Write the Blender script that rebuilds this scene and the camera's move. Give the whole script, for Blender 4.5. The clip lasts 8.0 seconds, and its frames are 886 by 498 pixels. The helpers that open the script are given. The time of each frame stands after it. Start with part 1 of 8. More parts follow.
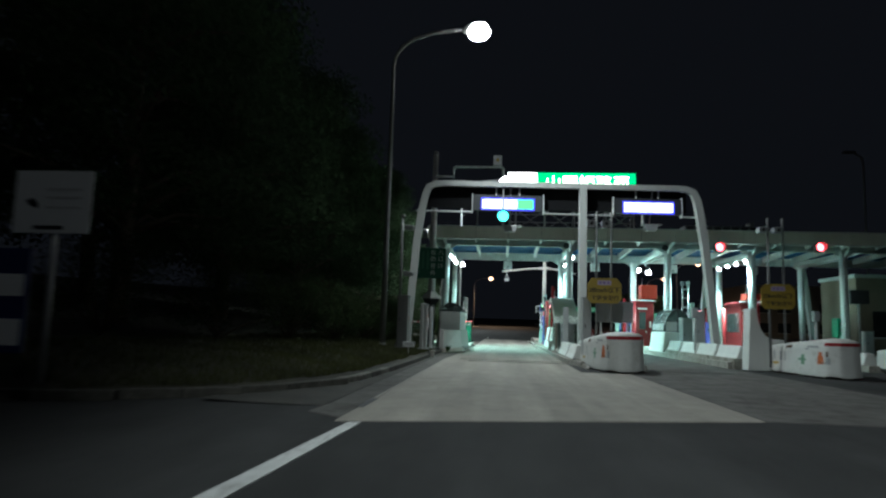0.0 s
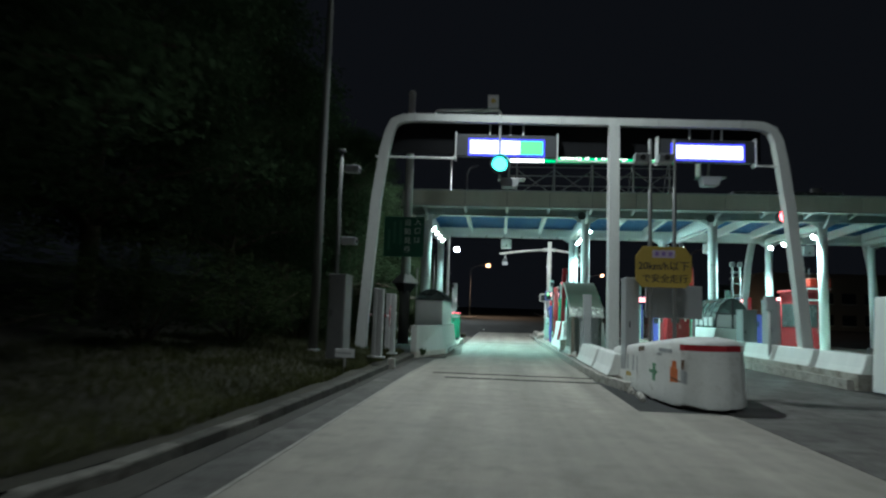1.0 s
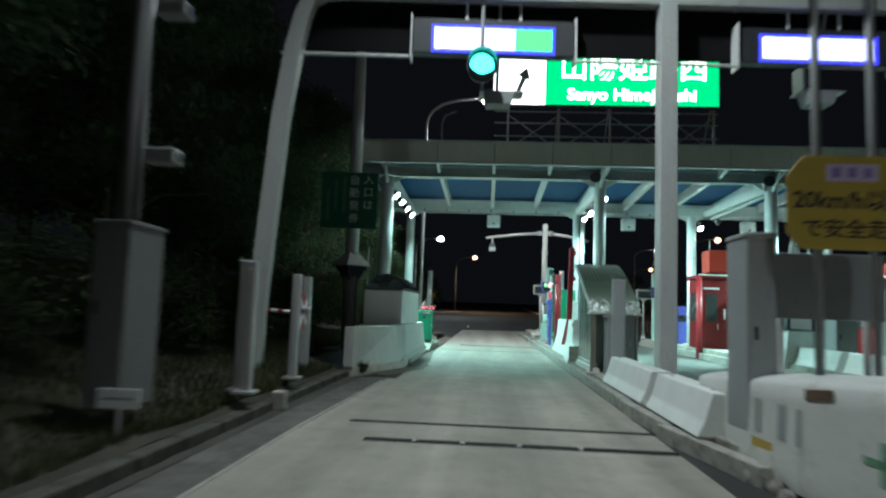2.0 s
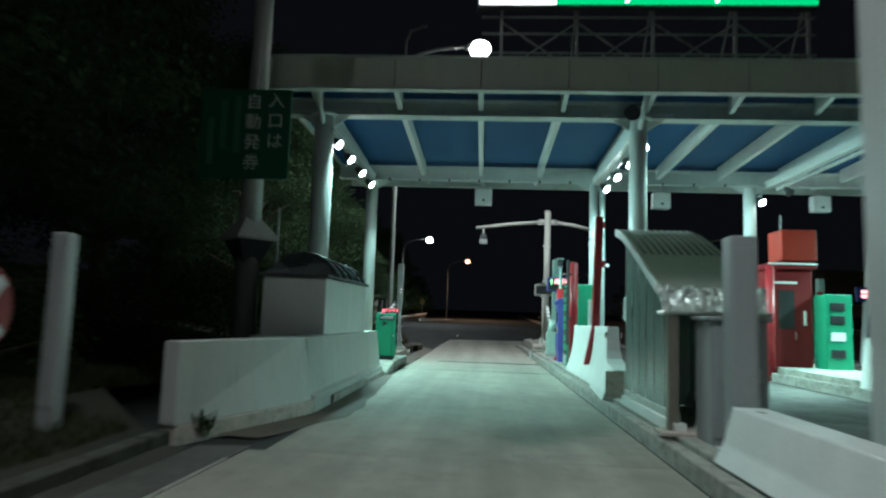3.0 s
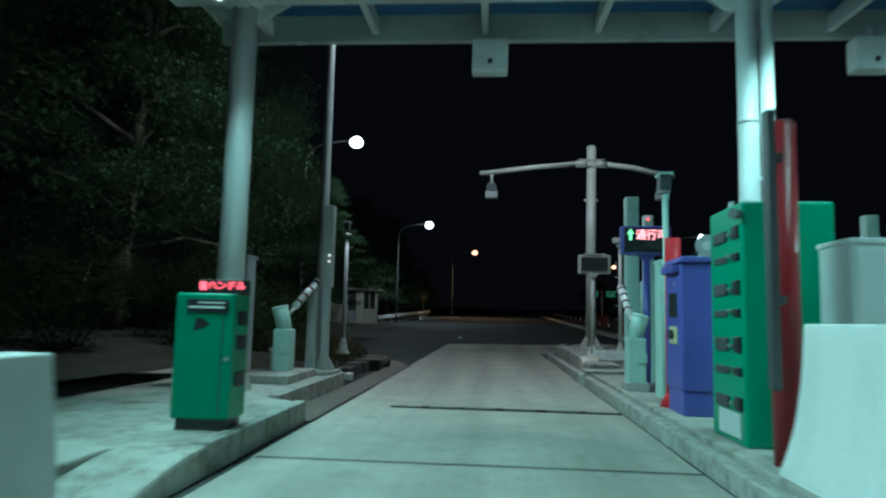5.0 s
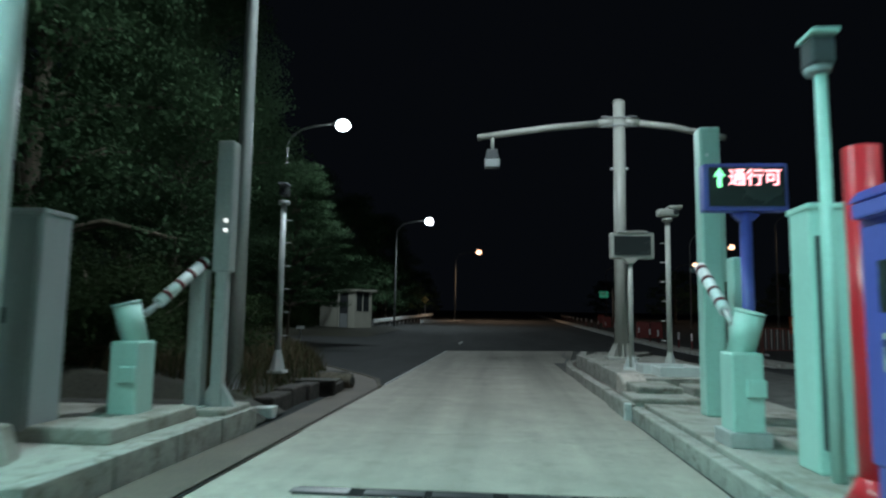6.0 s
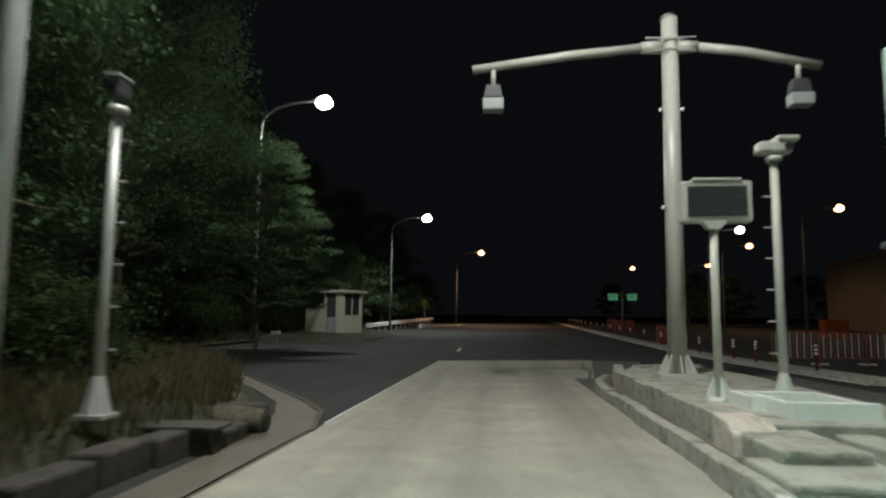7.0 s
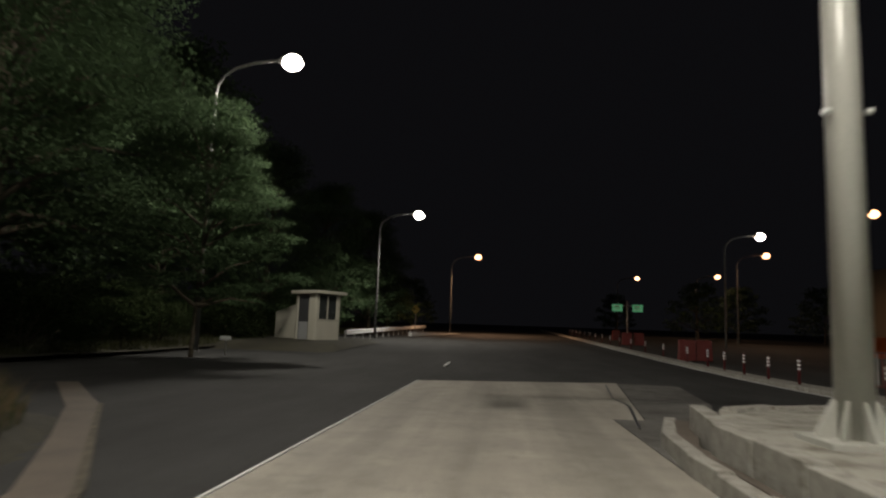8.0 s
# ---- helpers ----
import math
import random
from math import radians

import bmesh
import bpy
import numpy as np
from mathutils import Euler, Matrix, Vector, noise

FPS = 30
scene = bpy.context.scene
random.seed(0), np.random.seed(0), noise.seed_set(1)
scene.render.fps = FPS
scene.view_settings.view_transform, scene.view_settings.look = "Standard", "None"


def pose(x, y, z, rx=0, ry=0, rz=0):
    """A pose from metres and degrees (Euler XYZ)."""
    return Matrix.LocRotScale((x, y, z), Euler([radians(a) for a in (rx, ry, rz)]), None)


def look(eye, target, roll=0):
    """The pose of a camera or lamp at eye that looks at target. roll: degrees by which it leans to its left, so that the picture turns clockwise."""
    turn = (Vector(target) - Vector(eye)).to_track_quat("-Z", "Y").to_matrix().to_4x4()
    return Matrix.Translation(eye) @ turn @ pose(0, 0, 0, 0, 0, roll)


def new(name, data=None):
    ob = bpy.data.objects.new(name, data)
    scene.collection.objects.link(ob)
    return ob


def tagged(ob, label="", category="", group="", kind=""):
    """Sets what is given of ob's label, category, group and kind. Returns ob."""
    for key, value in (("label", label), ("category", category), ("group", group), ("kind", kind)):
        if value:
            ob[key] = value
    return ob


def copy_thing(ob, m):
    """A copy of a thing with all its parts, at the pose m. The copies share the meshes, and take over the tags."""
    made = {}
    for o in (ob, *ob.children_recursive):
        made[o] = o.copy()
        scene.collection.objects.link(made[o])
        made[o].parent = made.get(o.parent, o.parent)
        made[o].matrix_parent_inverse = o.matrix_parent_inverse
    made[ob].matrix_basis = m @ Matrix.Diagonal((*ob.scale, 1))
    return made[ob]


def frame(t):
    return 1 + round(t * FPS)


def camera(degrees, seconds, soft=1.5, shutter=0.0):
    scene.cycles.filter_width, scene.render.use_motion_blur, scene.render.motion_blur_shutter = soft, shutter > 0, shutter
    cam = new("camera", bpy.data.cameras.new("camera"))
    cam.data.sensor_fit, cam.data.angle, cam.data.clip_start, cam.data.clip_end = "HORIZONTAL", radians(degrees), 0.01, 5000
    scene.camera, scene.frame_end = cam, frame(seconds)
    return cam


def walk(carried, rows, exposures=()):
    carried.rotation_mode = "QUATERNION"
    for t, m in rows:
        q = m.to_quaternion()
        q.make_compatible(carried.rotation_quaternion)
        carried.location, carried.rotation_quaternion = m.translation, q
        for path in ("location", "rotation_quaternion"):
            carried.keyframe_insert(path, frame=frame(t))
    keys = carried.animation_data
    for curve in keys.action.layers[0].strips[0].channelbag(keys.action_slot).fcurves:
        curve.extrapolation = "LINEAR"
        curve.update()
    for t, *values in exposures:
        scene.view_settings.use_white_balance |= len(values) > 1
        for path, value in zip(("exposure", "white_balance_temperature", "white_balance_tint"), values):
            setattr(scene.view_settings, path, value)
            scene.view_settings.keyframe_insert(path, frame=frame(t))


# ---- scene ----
cam = camera(68.0, 8.0, soft=2.2, shutter=0.5)
PATH = [
    (0, (0.351, 3.308, 1.073), (0.17, 5.286, 1.306), 1.8),
    (0.5, (0.368, 7.194, 1.251), (0.186, 9.175, 1.46), 1.4),
    (1, (0.433, 11.006, 1.265), (0.257, 12.988, 1.465), 1.9),
    (1.5, (0.465, 14.527, 1.289), (0.303, 16.511, 1.48), 2.1),
    (1.7, (0.479, 15.886, 1.322), (0.332, 17.872, 1.504), 1.9),
    (2.8, (0.765, 23.256, 1.223), (0.634, 25.24, 1.433), 2.3),
    (3, (0.773, 24.48, 1.214), (0.647, 26.464, 1.426), 1.9),
    (3.5, (0.825, 27.426, 1.193), (0.687, 29.41, 1.405), 1.6),
    (4, (0.823, 30.172, 1.183), (0.674, 32.155, 1.393), 1.2),
    (4.5, (0.811, 32.775, 1.16), (0.654, 34.758, 1.369), 1.3),
    (4.7, (0.774, 33.719, 1.157), (0.624, 35.703, 1.364), 1.5),
    (5.8, (0.879, 38.392, 1.153), (0.711, 40.374, 1.368), 0.8),
    (6, (0.878, 39.192, 1.146), (0.708, 41.173, 1.363), 0.9),
    (6.5, (0.878, 41.235, 1.145), (0.702, 43.215, 1.367), 0.6),
    (7, (0.863, 43.471, 1.118), (0.683, 45.45, 1.349), 0.7),
    (7.5, (0.876, 45.879, 1.13), (0.697, 47.857, 1.369), 0.8),
    (8, (0.796, 48.611, 1.115), (0.622, 50.586, 1.372), 2.0),
]
walk(cam, [(t, look(eye, target, roll)) for t, eye, target, roll in PATH],
     exposures=[(0.0, 1.08, 6350, 7), (1.7, 0.95, 6350, 7), (3.0, 0.55, 6400, 6), (3.5, 0.3, 6300, 5), (4.0, -0.05, 6100, 4), (4.5, -0.22, 5650, -1), (5.8, 0.05, 5800, 1), (6.6, 0.58, 6800, 8), (7.4, 0.80, 7800, 14), (8.0, 0.8, 8200, 19)])

# ---- night sky, lamps of the place and one added, exposure ----
world = bpy.data.worlds.new("night")
scene.world = world
world.use_nodes = True
world.node_tree.nodes["Background"].inputs[0].default_value = (0.22, 0.26, 0.36, 1)
world.node_tree.nodes["Background"].inputs[1].default_value = 0.008
scene.view_settings.exposure = 0.0

COOL = (0.86, 0.97, 1.0)
MERCURY = (0.54, 1.0, 0.96)
SODIUM = (1.0, 0.66, 0.44)


def spot(name, eye, target, watts, colour, angle=150, blend=0.6, size=0.12):
    data = bpy.data.lights.new(name, "SPOT")
    data.energy, data.color = watts, colour
    data.spot_size, data.spot_blend, data.shadow_soft_size = radians(angle), blend, size
    ob = new(name, data)
    ob.matrix_world = look(eye, target)
    return ob


def rise(y):
    """Height of the road: level at the toll gate, climbing gently beyond it."""
    s = max(0.0, min(y, 260.0) - 66.0)
    return 0.025 * s * s / (s + 10.0)


# pole foot, height factor; first one added behind the start for the headlights
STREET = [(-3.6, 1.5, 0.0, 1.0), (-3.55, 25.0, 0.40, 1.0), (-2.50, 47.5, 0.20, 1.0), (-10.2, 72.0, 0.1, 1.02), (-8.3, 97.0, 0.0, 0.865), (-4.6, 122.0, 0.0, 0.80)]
# The first beam, narrow and aimed ahead, stands in for the car's headlights.
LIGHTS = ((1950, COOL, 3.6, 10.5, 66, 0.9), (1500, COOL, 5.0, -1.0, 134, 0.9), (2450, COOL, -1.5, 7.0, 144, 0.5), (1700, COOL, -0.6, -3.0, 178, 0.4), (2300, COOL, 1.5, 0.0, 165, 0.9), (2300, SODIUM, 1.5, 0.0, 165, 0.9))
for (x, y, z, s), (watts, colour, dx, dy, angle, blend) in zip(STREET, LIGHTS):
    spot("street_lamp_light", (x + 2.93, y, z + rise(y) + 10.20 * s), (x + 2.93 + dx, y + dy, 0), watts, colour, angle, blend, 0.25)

FLOOD_Y = (37.9, 39.2, 40.6, 42.0)
for y in FLOOD_Y:
    spot("floodlight_light", (-2.24, y, 4.80), (1.7, y - 0.3, 0), 470, MERCURY, 140, 0.9, 0.1)
    spot("floodlight_light", (4.03, y, 4.80), (7.4, y + 0.6, 0), 700, MERCURY, 142, 0.8, 0.1)
    spot("floodlight_light", (12.55, y, 4.76), (10.8, y - 0.9, 0), 1450, MERCURY, 122, 0.8, 0.1)

# ---- materials ----
def material(name, base, rough=0.6, metal=0.0, vary=0.25, grain=40.0, blotch=1.6, bump=0.15, stain=None, stain_at=0.62,
             streak=False, spec=0.5, coat=0.0):
    """A painted or mineral surface: fine grain, large blotches, optional stains, and fine relief."""
    m = bpy.data.materials.new(name)
    m.use_nodes = True
    n, l = m.node_tree.nodes, m.node_tree.links
    b = n["Principled BSDF"]
    b.inputs["Roughness"].default_value, b.inputs["Metallic"].default_value = rough, metal
    b.inputs["Specular IOR Level"].default_value, b.inputs["Coat Weight"].default_value = spec, coat
    at = n.new("ShaderNodeTexCoord")
    mp = n.new("ShaderNodeMapping")
    l.new(at.outputs["Object"], mp.inputs["Vector"])
    info = n.new("ShaderNodeObjectInfo")
    off = n.new("ShaderNodeMath"); off.operation = "MULTIPLY"; off.inputs[1].default_value = 37.0
    l.new(info.outputs["Random"], off.inputs[0])
    l.new(off.outputs[0], mp.inputs["Location"])
    fine = n.new("ShaderNodeTexNoise"); fine.inputs["Scale"].default_value = grain; fine.inputs["Detail"].default_value = 4
    big = n.new("ShaderNodeTexNoise"); big.inputs["Scale"].default_value = blotch; big.inputs["Detail"].default_value = 6
    big.inputs["Roughness"].default_value = 0.65
    l.new(mp.outputs[0], fine.inputs["Vector"])
    if streak:
        flat = n.new("ShaderNodeMapping"); flat.inputs["Scale"].default_value = (3.5, 3.5, 0.5)
        l.new(mp.outputs[0], flat.inputs["Vector"]); l.new(flat.outputs[0], big.inputs["Vector"])
    else:
        l.new(mp.outputs[0], big.inputs["Vector"])
    mixv = n.new("ShaderNodeMath"); mixv.operation = "MULTIPLY_ADD"
    mixv.inputs[1].default_value = 0.4
    l.new(fine.outputs[0], mixv.inputs[0])
    half = n.new("ShaderNodeMath"); half.operation = "MULTIPLY"; half.inputs[1].default_value = 0.6
    l.new(big.outputs[0], half.inputs[0]); l.new(half.outputs[0], mixv.inputs[2])
    ramp = n.new("ShaderNodeValToRGB")
    lo = [max(0.0, c * (1 - vary)) for c in base] + [1]
    hi = [min(1.0, c * (1 + vary)) for c in base] + [1]
    ramp.color_ramp.elements[0].position, ramp.color_ramp.elements[0].color = 0.35, lo
    ramp.color_ramp.elements[1].position, ramp.color_ramp.elements[1].color = 0.65, hi
    l.new(mixv.outputs[0], ramp.inputs[0])
    out = ramp.outputs[0]
    if stain:
        dirt = n.new("ShaderNodeTexNoise"); dirt.inputs["Scale"].default_value = blotch * 2.3; dirt.inputs["Detail"].default_value = 9
        dirt.inputs["Roughness"].default_value = 0.75
        l.new((flat if streak else mp).outputs[0], dirt.inputs["Vector"])
        cut = n.new("ShaderNodeValToRGB")
        cut.color_ramp.elements[0].position, cut.color_ramp.elements[1].position = stain_at - 0.1, stain_at + 0.08
        l.new(dirt.outputs[0], cut.inputs[0])
        mix = n.new("ShaderNodeMix"); mix.data_type = "RGBA"
        l.new(cut.outputs[0], mix.inputs["Factor"]); l.new(out, mix.inputs[6])
        mix.inputs[7].default_value = (*stain, 1)
        out = mix.outputs[2]
    l.new(out, b.inputs["Base Color"])
    rr = n.new("ShaderNodeMapRange")
    rr.inputs["To Min"].default_value, rr.inputs["To Max"].default_value = max(0.03, rough - 0.12), min(1, rough + 0.12)
    l.new(big.outputs[0], rr.inputs[0]); l.new(rr.outputs[0], b.inputs["Roughness"])
    if bump:
        bp = n.new("ShaderNodeBump"); bp.inputs["Strength"].default_value = bump; bp.inputs["Distance"].default_value = 0.01
        l.new(mixv.outputs[0], bp.inputs["Height"]); l.new(bp.outputs[0], b.inputs["Normal"])
    return m


def glow(name, colour, strength):
    m = bpy.data.materials.new(name)
    m.use_nodes = True
    b = m.node_tree.nodes["Principled BSDF"]
    b.inputs["Base Color"].default_value = (*[c * 0.5 for c in colour], 1)
    b.inputs["Emission Color"].default_value = (*colour, 1)
    b.inputs["Emission Strength"].default_value = strength
    return m


def glass(name, tint=(0.85, 0.95, 0.92), rough=0.08, alpha=0.35):
    m = bpy.data.materials.new(name)
    m.use_nodes = True
    n, l = m.node_tree.nodes, m.node_tree.links
    b = n["Principled BSDF"]
    b.inputs["Base Color"].default_value = (*tint, 1)
    b.inputs["Roughness"].default_value, b.inputs["IOR"].default_value = rough, 1.45
    b.inputs["Transmission Weight"].default_value = 1.0 - alpha * 0.5
    dust = n.new("ShaderNodeTexNoise"); dust.inputs["Scale"].default_value = 6; dust.inputs["Detail"].default_value = 8
    rr = n.new("ShaderNodeMapRange"); rr.inputs["To Min"].default_value = rough; rr.inputs["To Max"].default_value = rough + 0.15
    l.new(dust.outputs[0], rr.inputs[0]); l.new(rr.outputs[0], b.inputs["Roughness"])
    return m


M_ROAD = material("worn_concrete_road", (0.315, 0.288, 0.247), 0.8, vary=0.2, grain=80, blotch=1.3, bump=0.45, stain=(0.24, 0.225, 0.19), stain_at=0.60)
# lengthwise wear of the carriageway: polished and rubber-darkened wheel bands
n, l = M_ROAD.node_tree.nodes, M_ROAD.node_tree.links
at = n.new("ShaderNodeTexCoord")
mp = n.new("ShaderNodeMapping"); mp.inputs["Scale"].default_value = (1.3, 0.06, 1.0)
wear = n.new("ShaderNodeTexNoise"); wear.inputs["Scale"].default_value = 1.0; wear.inputs["Detail"].default_value = 3
wear.inputs["Roughness"].default_value = 0.6
tone = n.new("ShaderNodeMapRange")
tone.inputs["From Min"].default_value, tone.inputs["From Max"].default_value = 0.34, 0.66
tone.inputs["To Min"].default_value, tone.inputs["To Max"].default_value = 0.78, 1.17
worn = n.new("ShaderNodeMix"); worn.data_type = "RGBA"; worn.blend_type = "MULTIPLY"; worn.inputs["Factor"].default_value = 1.0
l.new(at.outputs["Object"], mp.inputs["Vector"]); l.new(mp.outputs[0], wear.inputs["Vector"])
l.new(wear.outputs[0], tone.inputs[0]); l.new(tone.outputs[0], worn.inputs[7])
bs = n["Principled BSDF"]
l.new(bs.inputs["Base Color"].links[0].from_socket, worn.inputs[6]); l.new(worn.outputs[2], bs.inputs["Base Color"])
M_GUTTER = material("gutter_concrete", (0.12, 0.114, 0.104), 0.9, vary=0.35, grain=45, blotch=0.9, bump=0.4, stain=(0.055, 0.05, 0.043), stain_at=0.55)
M_KERB = material("weathered_kerb_concrete", (0.34, 0.325, 0.29), 0.85, vary=0.22, grain=60, blotch=3.2, bump=0.5, stain=(0.15, 0.135, 0.11), stain_at=0.58)
M_KERBWORN = material("scuffed_kerb_concrete", (0.19, 0.18, 0.155), 0.9, vary=0.35, grain=45, blotch=2.4, bump=0.6, stain=(0.09, 0.084, 0.07), stain_at=0.54)
# Kerb concrete darkened in its base to carry the unlit verge side.
M_KERBDARK = material("dimmed_kerb_concrete", (0.085, 0.08, 0.066), 0.9, vary=0.5, grain=45, blotch=1.8, bump=0.7, stain=(0.045, 0.042, 0.034), stain_at=0.50)
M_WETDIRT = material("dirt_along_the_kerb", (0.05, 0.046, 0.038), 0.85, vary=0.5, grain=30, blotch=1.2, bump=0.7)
M_BROWNDIRT = material("brown_damp_dirt", (0.11, 0.088, 0.07), 0.75, vary=0.35, grain=40, blotch=1.5, bump=0.4)
M_ISLAND = material("island_concrete", (0.34, 0.325, 0.285), 0.85, vary=0.28, grain=50, blotch=1.1, bump=0.5, stain=(0.15, 0.135, 0.105), stain_at=0.57)
M_ASPHALT = material("asphalt", (0.039, 0.039, 0.038), 0.92, spec=0.25, vary=0.35, grain=130, blotch=0.35, bump=0.6, stain=(0.035, 0.035, 0.035))
n, l = M_ASPHALT.node_tree.nodes, M_ASPHALT.node_tree.links
at = n.new("ShaderNodeTexCoord")
mp = n.new("ShaderNodeMapping"); mp.inputs["Scale"].default_value = (0.55, 0.09, 1.0)
wear = n.new("ShaderNodeTexNoise"); wear.inputs["Scale"].default_value = 1.0; wear.inputs["Detail"].default_value = 7
wear.inputs["Roughness"].default_value = 0.7
tone = n.new("ShaderNodeMapRange")
tone.inputs["From Min"].default_value, tone.inputs["From Max"].default_value = 0.32, 0.68
tone.inputs["To Min"].default_value, tone.inputs["To Max"].default_value = 0.66, 1.3
worn = n.new("ShaderNodeMix"); worn.data_type = "RGBA"; worn.blend_type = "MULTIPLY"; worn.inputs["Factor"].default_value = 1.0
l.new(at.outputs["Object"], mp.inputs["Vector"]); l.new(mp.outputs[0], wear.inputs["Vector"])
l.new(wear.outputs[0], tone.inputs[0]); l.new(tone.outputs[0], worn.inputs[7])
bs = n["Principled BSDF"]
l.new(bs.inputs["Base Color"].links[0].from_socket, worn.inputs[6]); l.new(worn.outputs[2], bs.inputs["Base Color"])
M_SOIL = material("dark_soil", (0.034, 0.031, 0.02), 0.95, vary=0.5, grain=25, blotch=0.8, bump=0.9)
M_LINE = material("worn_white_road_paint", (0.68, 0.68, 0.66), 0.6, vary=0.15, grain=70, blotch=3, bump=0.2, stain=(0.28, 0.27, 0.25), stain_at=0.58)
M_WHITEWALL = material("white_painted_concrete", (0.66, 0.67, 0.64), 0.6, vary=0.1, grain=35, blotch=0.8, bump=0.2, stain=(0.50, 0.49, 0.45), stain_at=0.70, streak=True)
# Weathered white paint, also darkened for the dim light on the left wall.
M_OLDWALL = material("dimmed_weathered_white", (0.48, 0.475, 0.445), 0.7, vary=0.09, grain=35, blotch=0.9, bump=0.25, stain=(0.36, 0.345, 0.31), stain_at=0.64, streak=True)
M_ROOFMETAL = material("dull_corrugated_metal", (0.25, 0.27, 0.25), 0.5, metal=0.4, vary=0.15, grain=40, blotch=1.2, bump=0.08, streak=True)
M_DIRTYWALL = material("dirty_white_paint", (0.56, 0.56, 0.53), 0.6, vary=0.08, grain=30, blotch=1.5, bump=0.25, stain=(0.36, 0.34, 0.30), stain_at=0.64)
# Bare brown concrete, lightened to carry the headlights' pinkish glow on end faces.
M_BAREWALL = material("flaked_concrete_base", (0.50, 0.43, 0.38), 0.85, vary=0.25, grain=30, blotch=3.0, bump=0.7, stain=(0.26, 0.23, 0.18), stain_at=0.60)
# Stained white steel paint, its base darkened because only spill light reaches it.
M_GANTRY = material("dim_weathered_gantry_paint", (0.48, 0.49, 0.47), 0.45, vary=0.09, grain=25, blotch=1.2, bump=0.05, stain=(0.33, 0.33, 0.30), stain_at=0.68, streak=True)
M_STEEL = material("white_painted_steel", (0.66, 0.68, 0.66), 0.38, vary=0.07, grain=25, blotch=1.2, bump=0.05, stain=(0.42, 0.42, 0.38), stain_at=0.72, streak=True)
M_GALV = material("galvanised_steel", (0.46, 0.46, 0.45), 0.42, metal=0.35, vary=0.12, grain=30, blotch=2.5, bump=0.06, stain=(0.30, 0.28, 0.25), stain_at=0.7, streak=True)
# Pole grey darkened to carry the dimness where little light falls.
M_POLE = material("dimmed_grey_pole", (0.15, 0.15, 0.145), 0.6, metal=0.2, vary=0.12, grain=30, blotch=2.5, bump=0.06, streak=True)
M_FASCIA = material("cream_metal_fascia", (0.62, 0.62, 0.53), 0.42, vary=0.06, grain=20, blotch=0.7, bump=0.04, stain=(0.42, 0.41, 0.33), stain_at=0.70, streak=True)
M_BEAM = material("grey_beam_paint", (0.50, 0.53, 0.50), 0.5, vary=0.1, grain=20, blotch=1.0, bump=0.06, stain=(0.32, 0.33, 0.30), stain_at=0.66)
M_BLUEROOF = material("blue_corrugated_sheet", (0.016, 0.10, 0.245), 0.4, vary=0.12, grain=12, blotch=0.7, bump=0.03)
M_STAINLESS = material("brushed_stainless_steel", (0.56, 0.57, 0.54), 0.3, metal=0.9, vary=0.1, grain=70, blotch=2.0, bump=0.1, streak=True)
# Pale green base and low metal stand in for the reflected canopy lights.
M_CRUMPLED = material("dented_stainless_edge", (0.58, 0.66, 0.60), 0.26, metal=0.3, vary=0.08, grain=9, blotch=4.0, bump=0.6)
M_CABINET = material("grey_cabinet_paint", (0.30, 0.31, 0.31), 0.45, vary=0.08, grain=40, blotch=1.2, bump=0.05, stain=(0.18, 0.18, 0.17), stain_at=0.68, streak=True)
M_DARKBOX = material("dark_grey_paint", (0.05, 0.052, 0.055), 0.5, vary=0.15, grain=40, blotch=1.5, bump=0.06)
M_PALEGREEN = material("pale_green_cabinet_paint", (0.42, 0.60, 0.53), 0.42, vary=0.07, grain=35, blotch=1.4, bump=0.05, stain=(0.28, 0.37, 0.32), stain_at=0.70, streak=True)
M_GREEN = material("green_machine_paint", (0.015, 0.24, 0.13), 0.38, vary=0.1, grain=30, blotch=1.2, bump=0.05, stain=(0.01, 0.15, 0.085), stain_at=0.68, streak=True)
M_SIGNGREEN = material("green_sign_sheet", (0.004, 0.09, 0.05), 0.45, vary=0.1, grain=20, blotch=1.0, bump=0.03)
M_BLUE = material("violet_blue_machine_paint", (0.09, 0.092, 0.36), 0.38, vary=0.1, grain=30, blotch=1.2, bump=0.05, stain=(0.05, 0.06, 0.25), stain_at=0.70, streak=True)
M_RED = material("red_post_paint", (0.30, 0.016, 0.022), 0.36, vary=0.12, grain=30, blotch=1.5, bump=0.05, stain=(0.25, 0.02, 0.02), stain_at=0.66, streak=True)
M_BOOTHRED = material("red_booth_paint", (0.14, 0.009, 0.011), 0.5, spec=0.25, vary=0.1, grain=30, blotch=1.0, bump=0.05)
M_ORANGE = material("orange_plastic", (0.62, 0.12, 0.03), 0.45, vary=0.12, grain=30, blotch=1.5, bump=0.05)
M_YELLOW = material("yellow_sign_sheet", (0.40, 0.275, 0.04), 0.5, vary=0.08, grain=25, blotch=1.2, bump=0.04, stain=(0.30, 0.20, 0.035), stain_at=0.66)
M_BLACK = material("black_plastic", (0.02, 0.02, 0.022), 0.4, vary=0.2, grain=50, blotch=2, bump=0.05)
M_MATTBLACK = material("matt_black_sheet", (0.006, 0.006, 0.007), 0.85, vary=0.2, grain=30, blotch=2, bump=0.03, spec=0.2)
M_SIGNBAR = material("worn_green_lettering", (0.05, 0.16, 0.10), 0.6, vary=0.1, bump=0)
M_PALE2 = material("faded_grey_print", (0.55, 0.55, 0.54), 0.6, vary=0.1, bump=0)
M_BLUEDARK = material("dark_blue_board", (0.01, 0.02, 0.10), 0.5, vary=0.1, grain=20, blotch=1, bump=0.03)
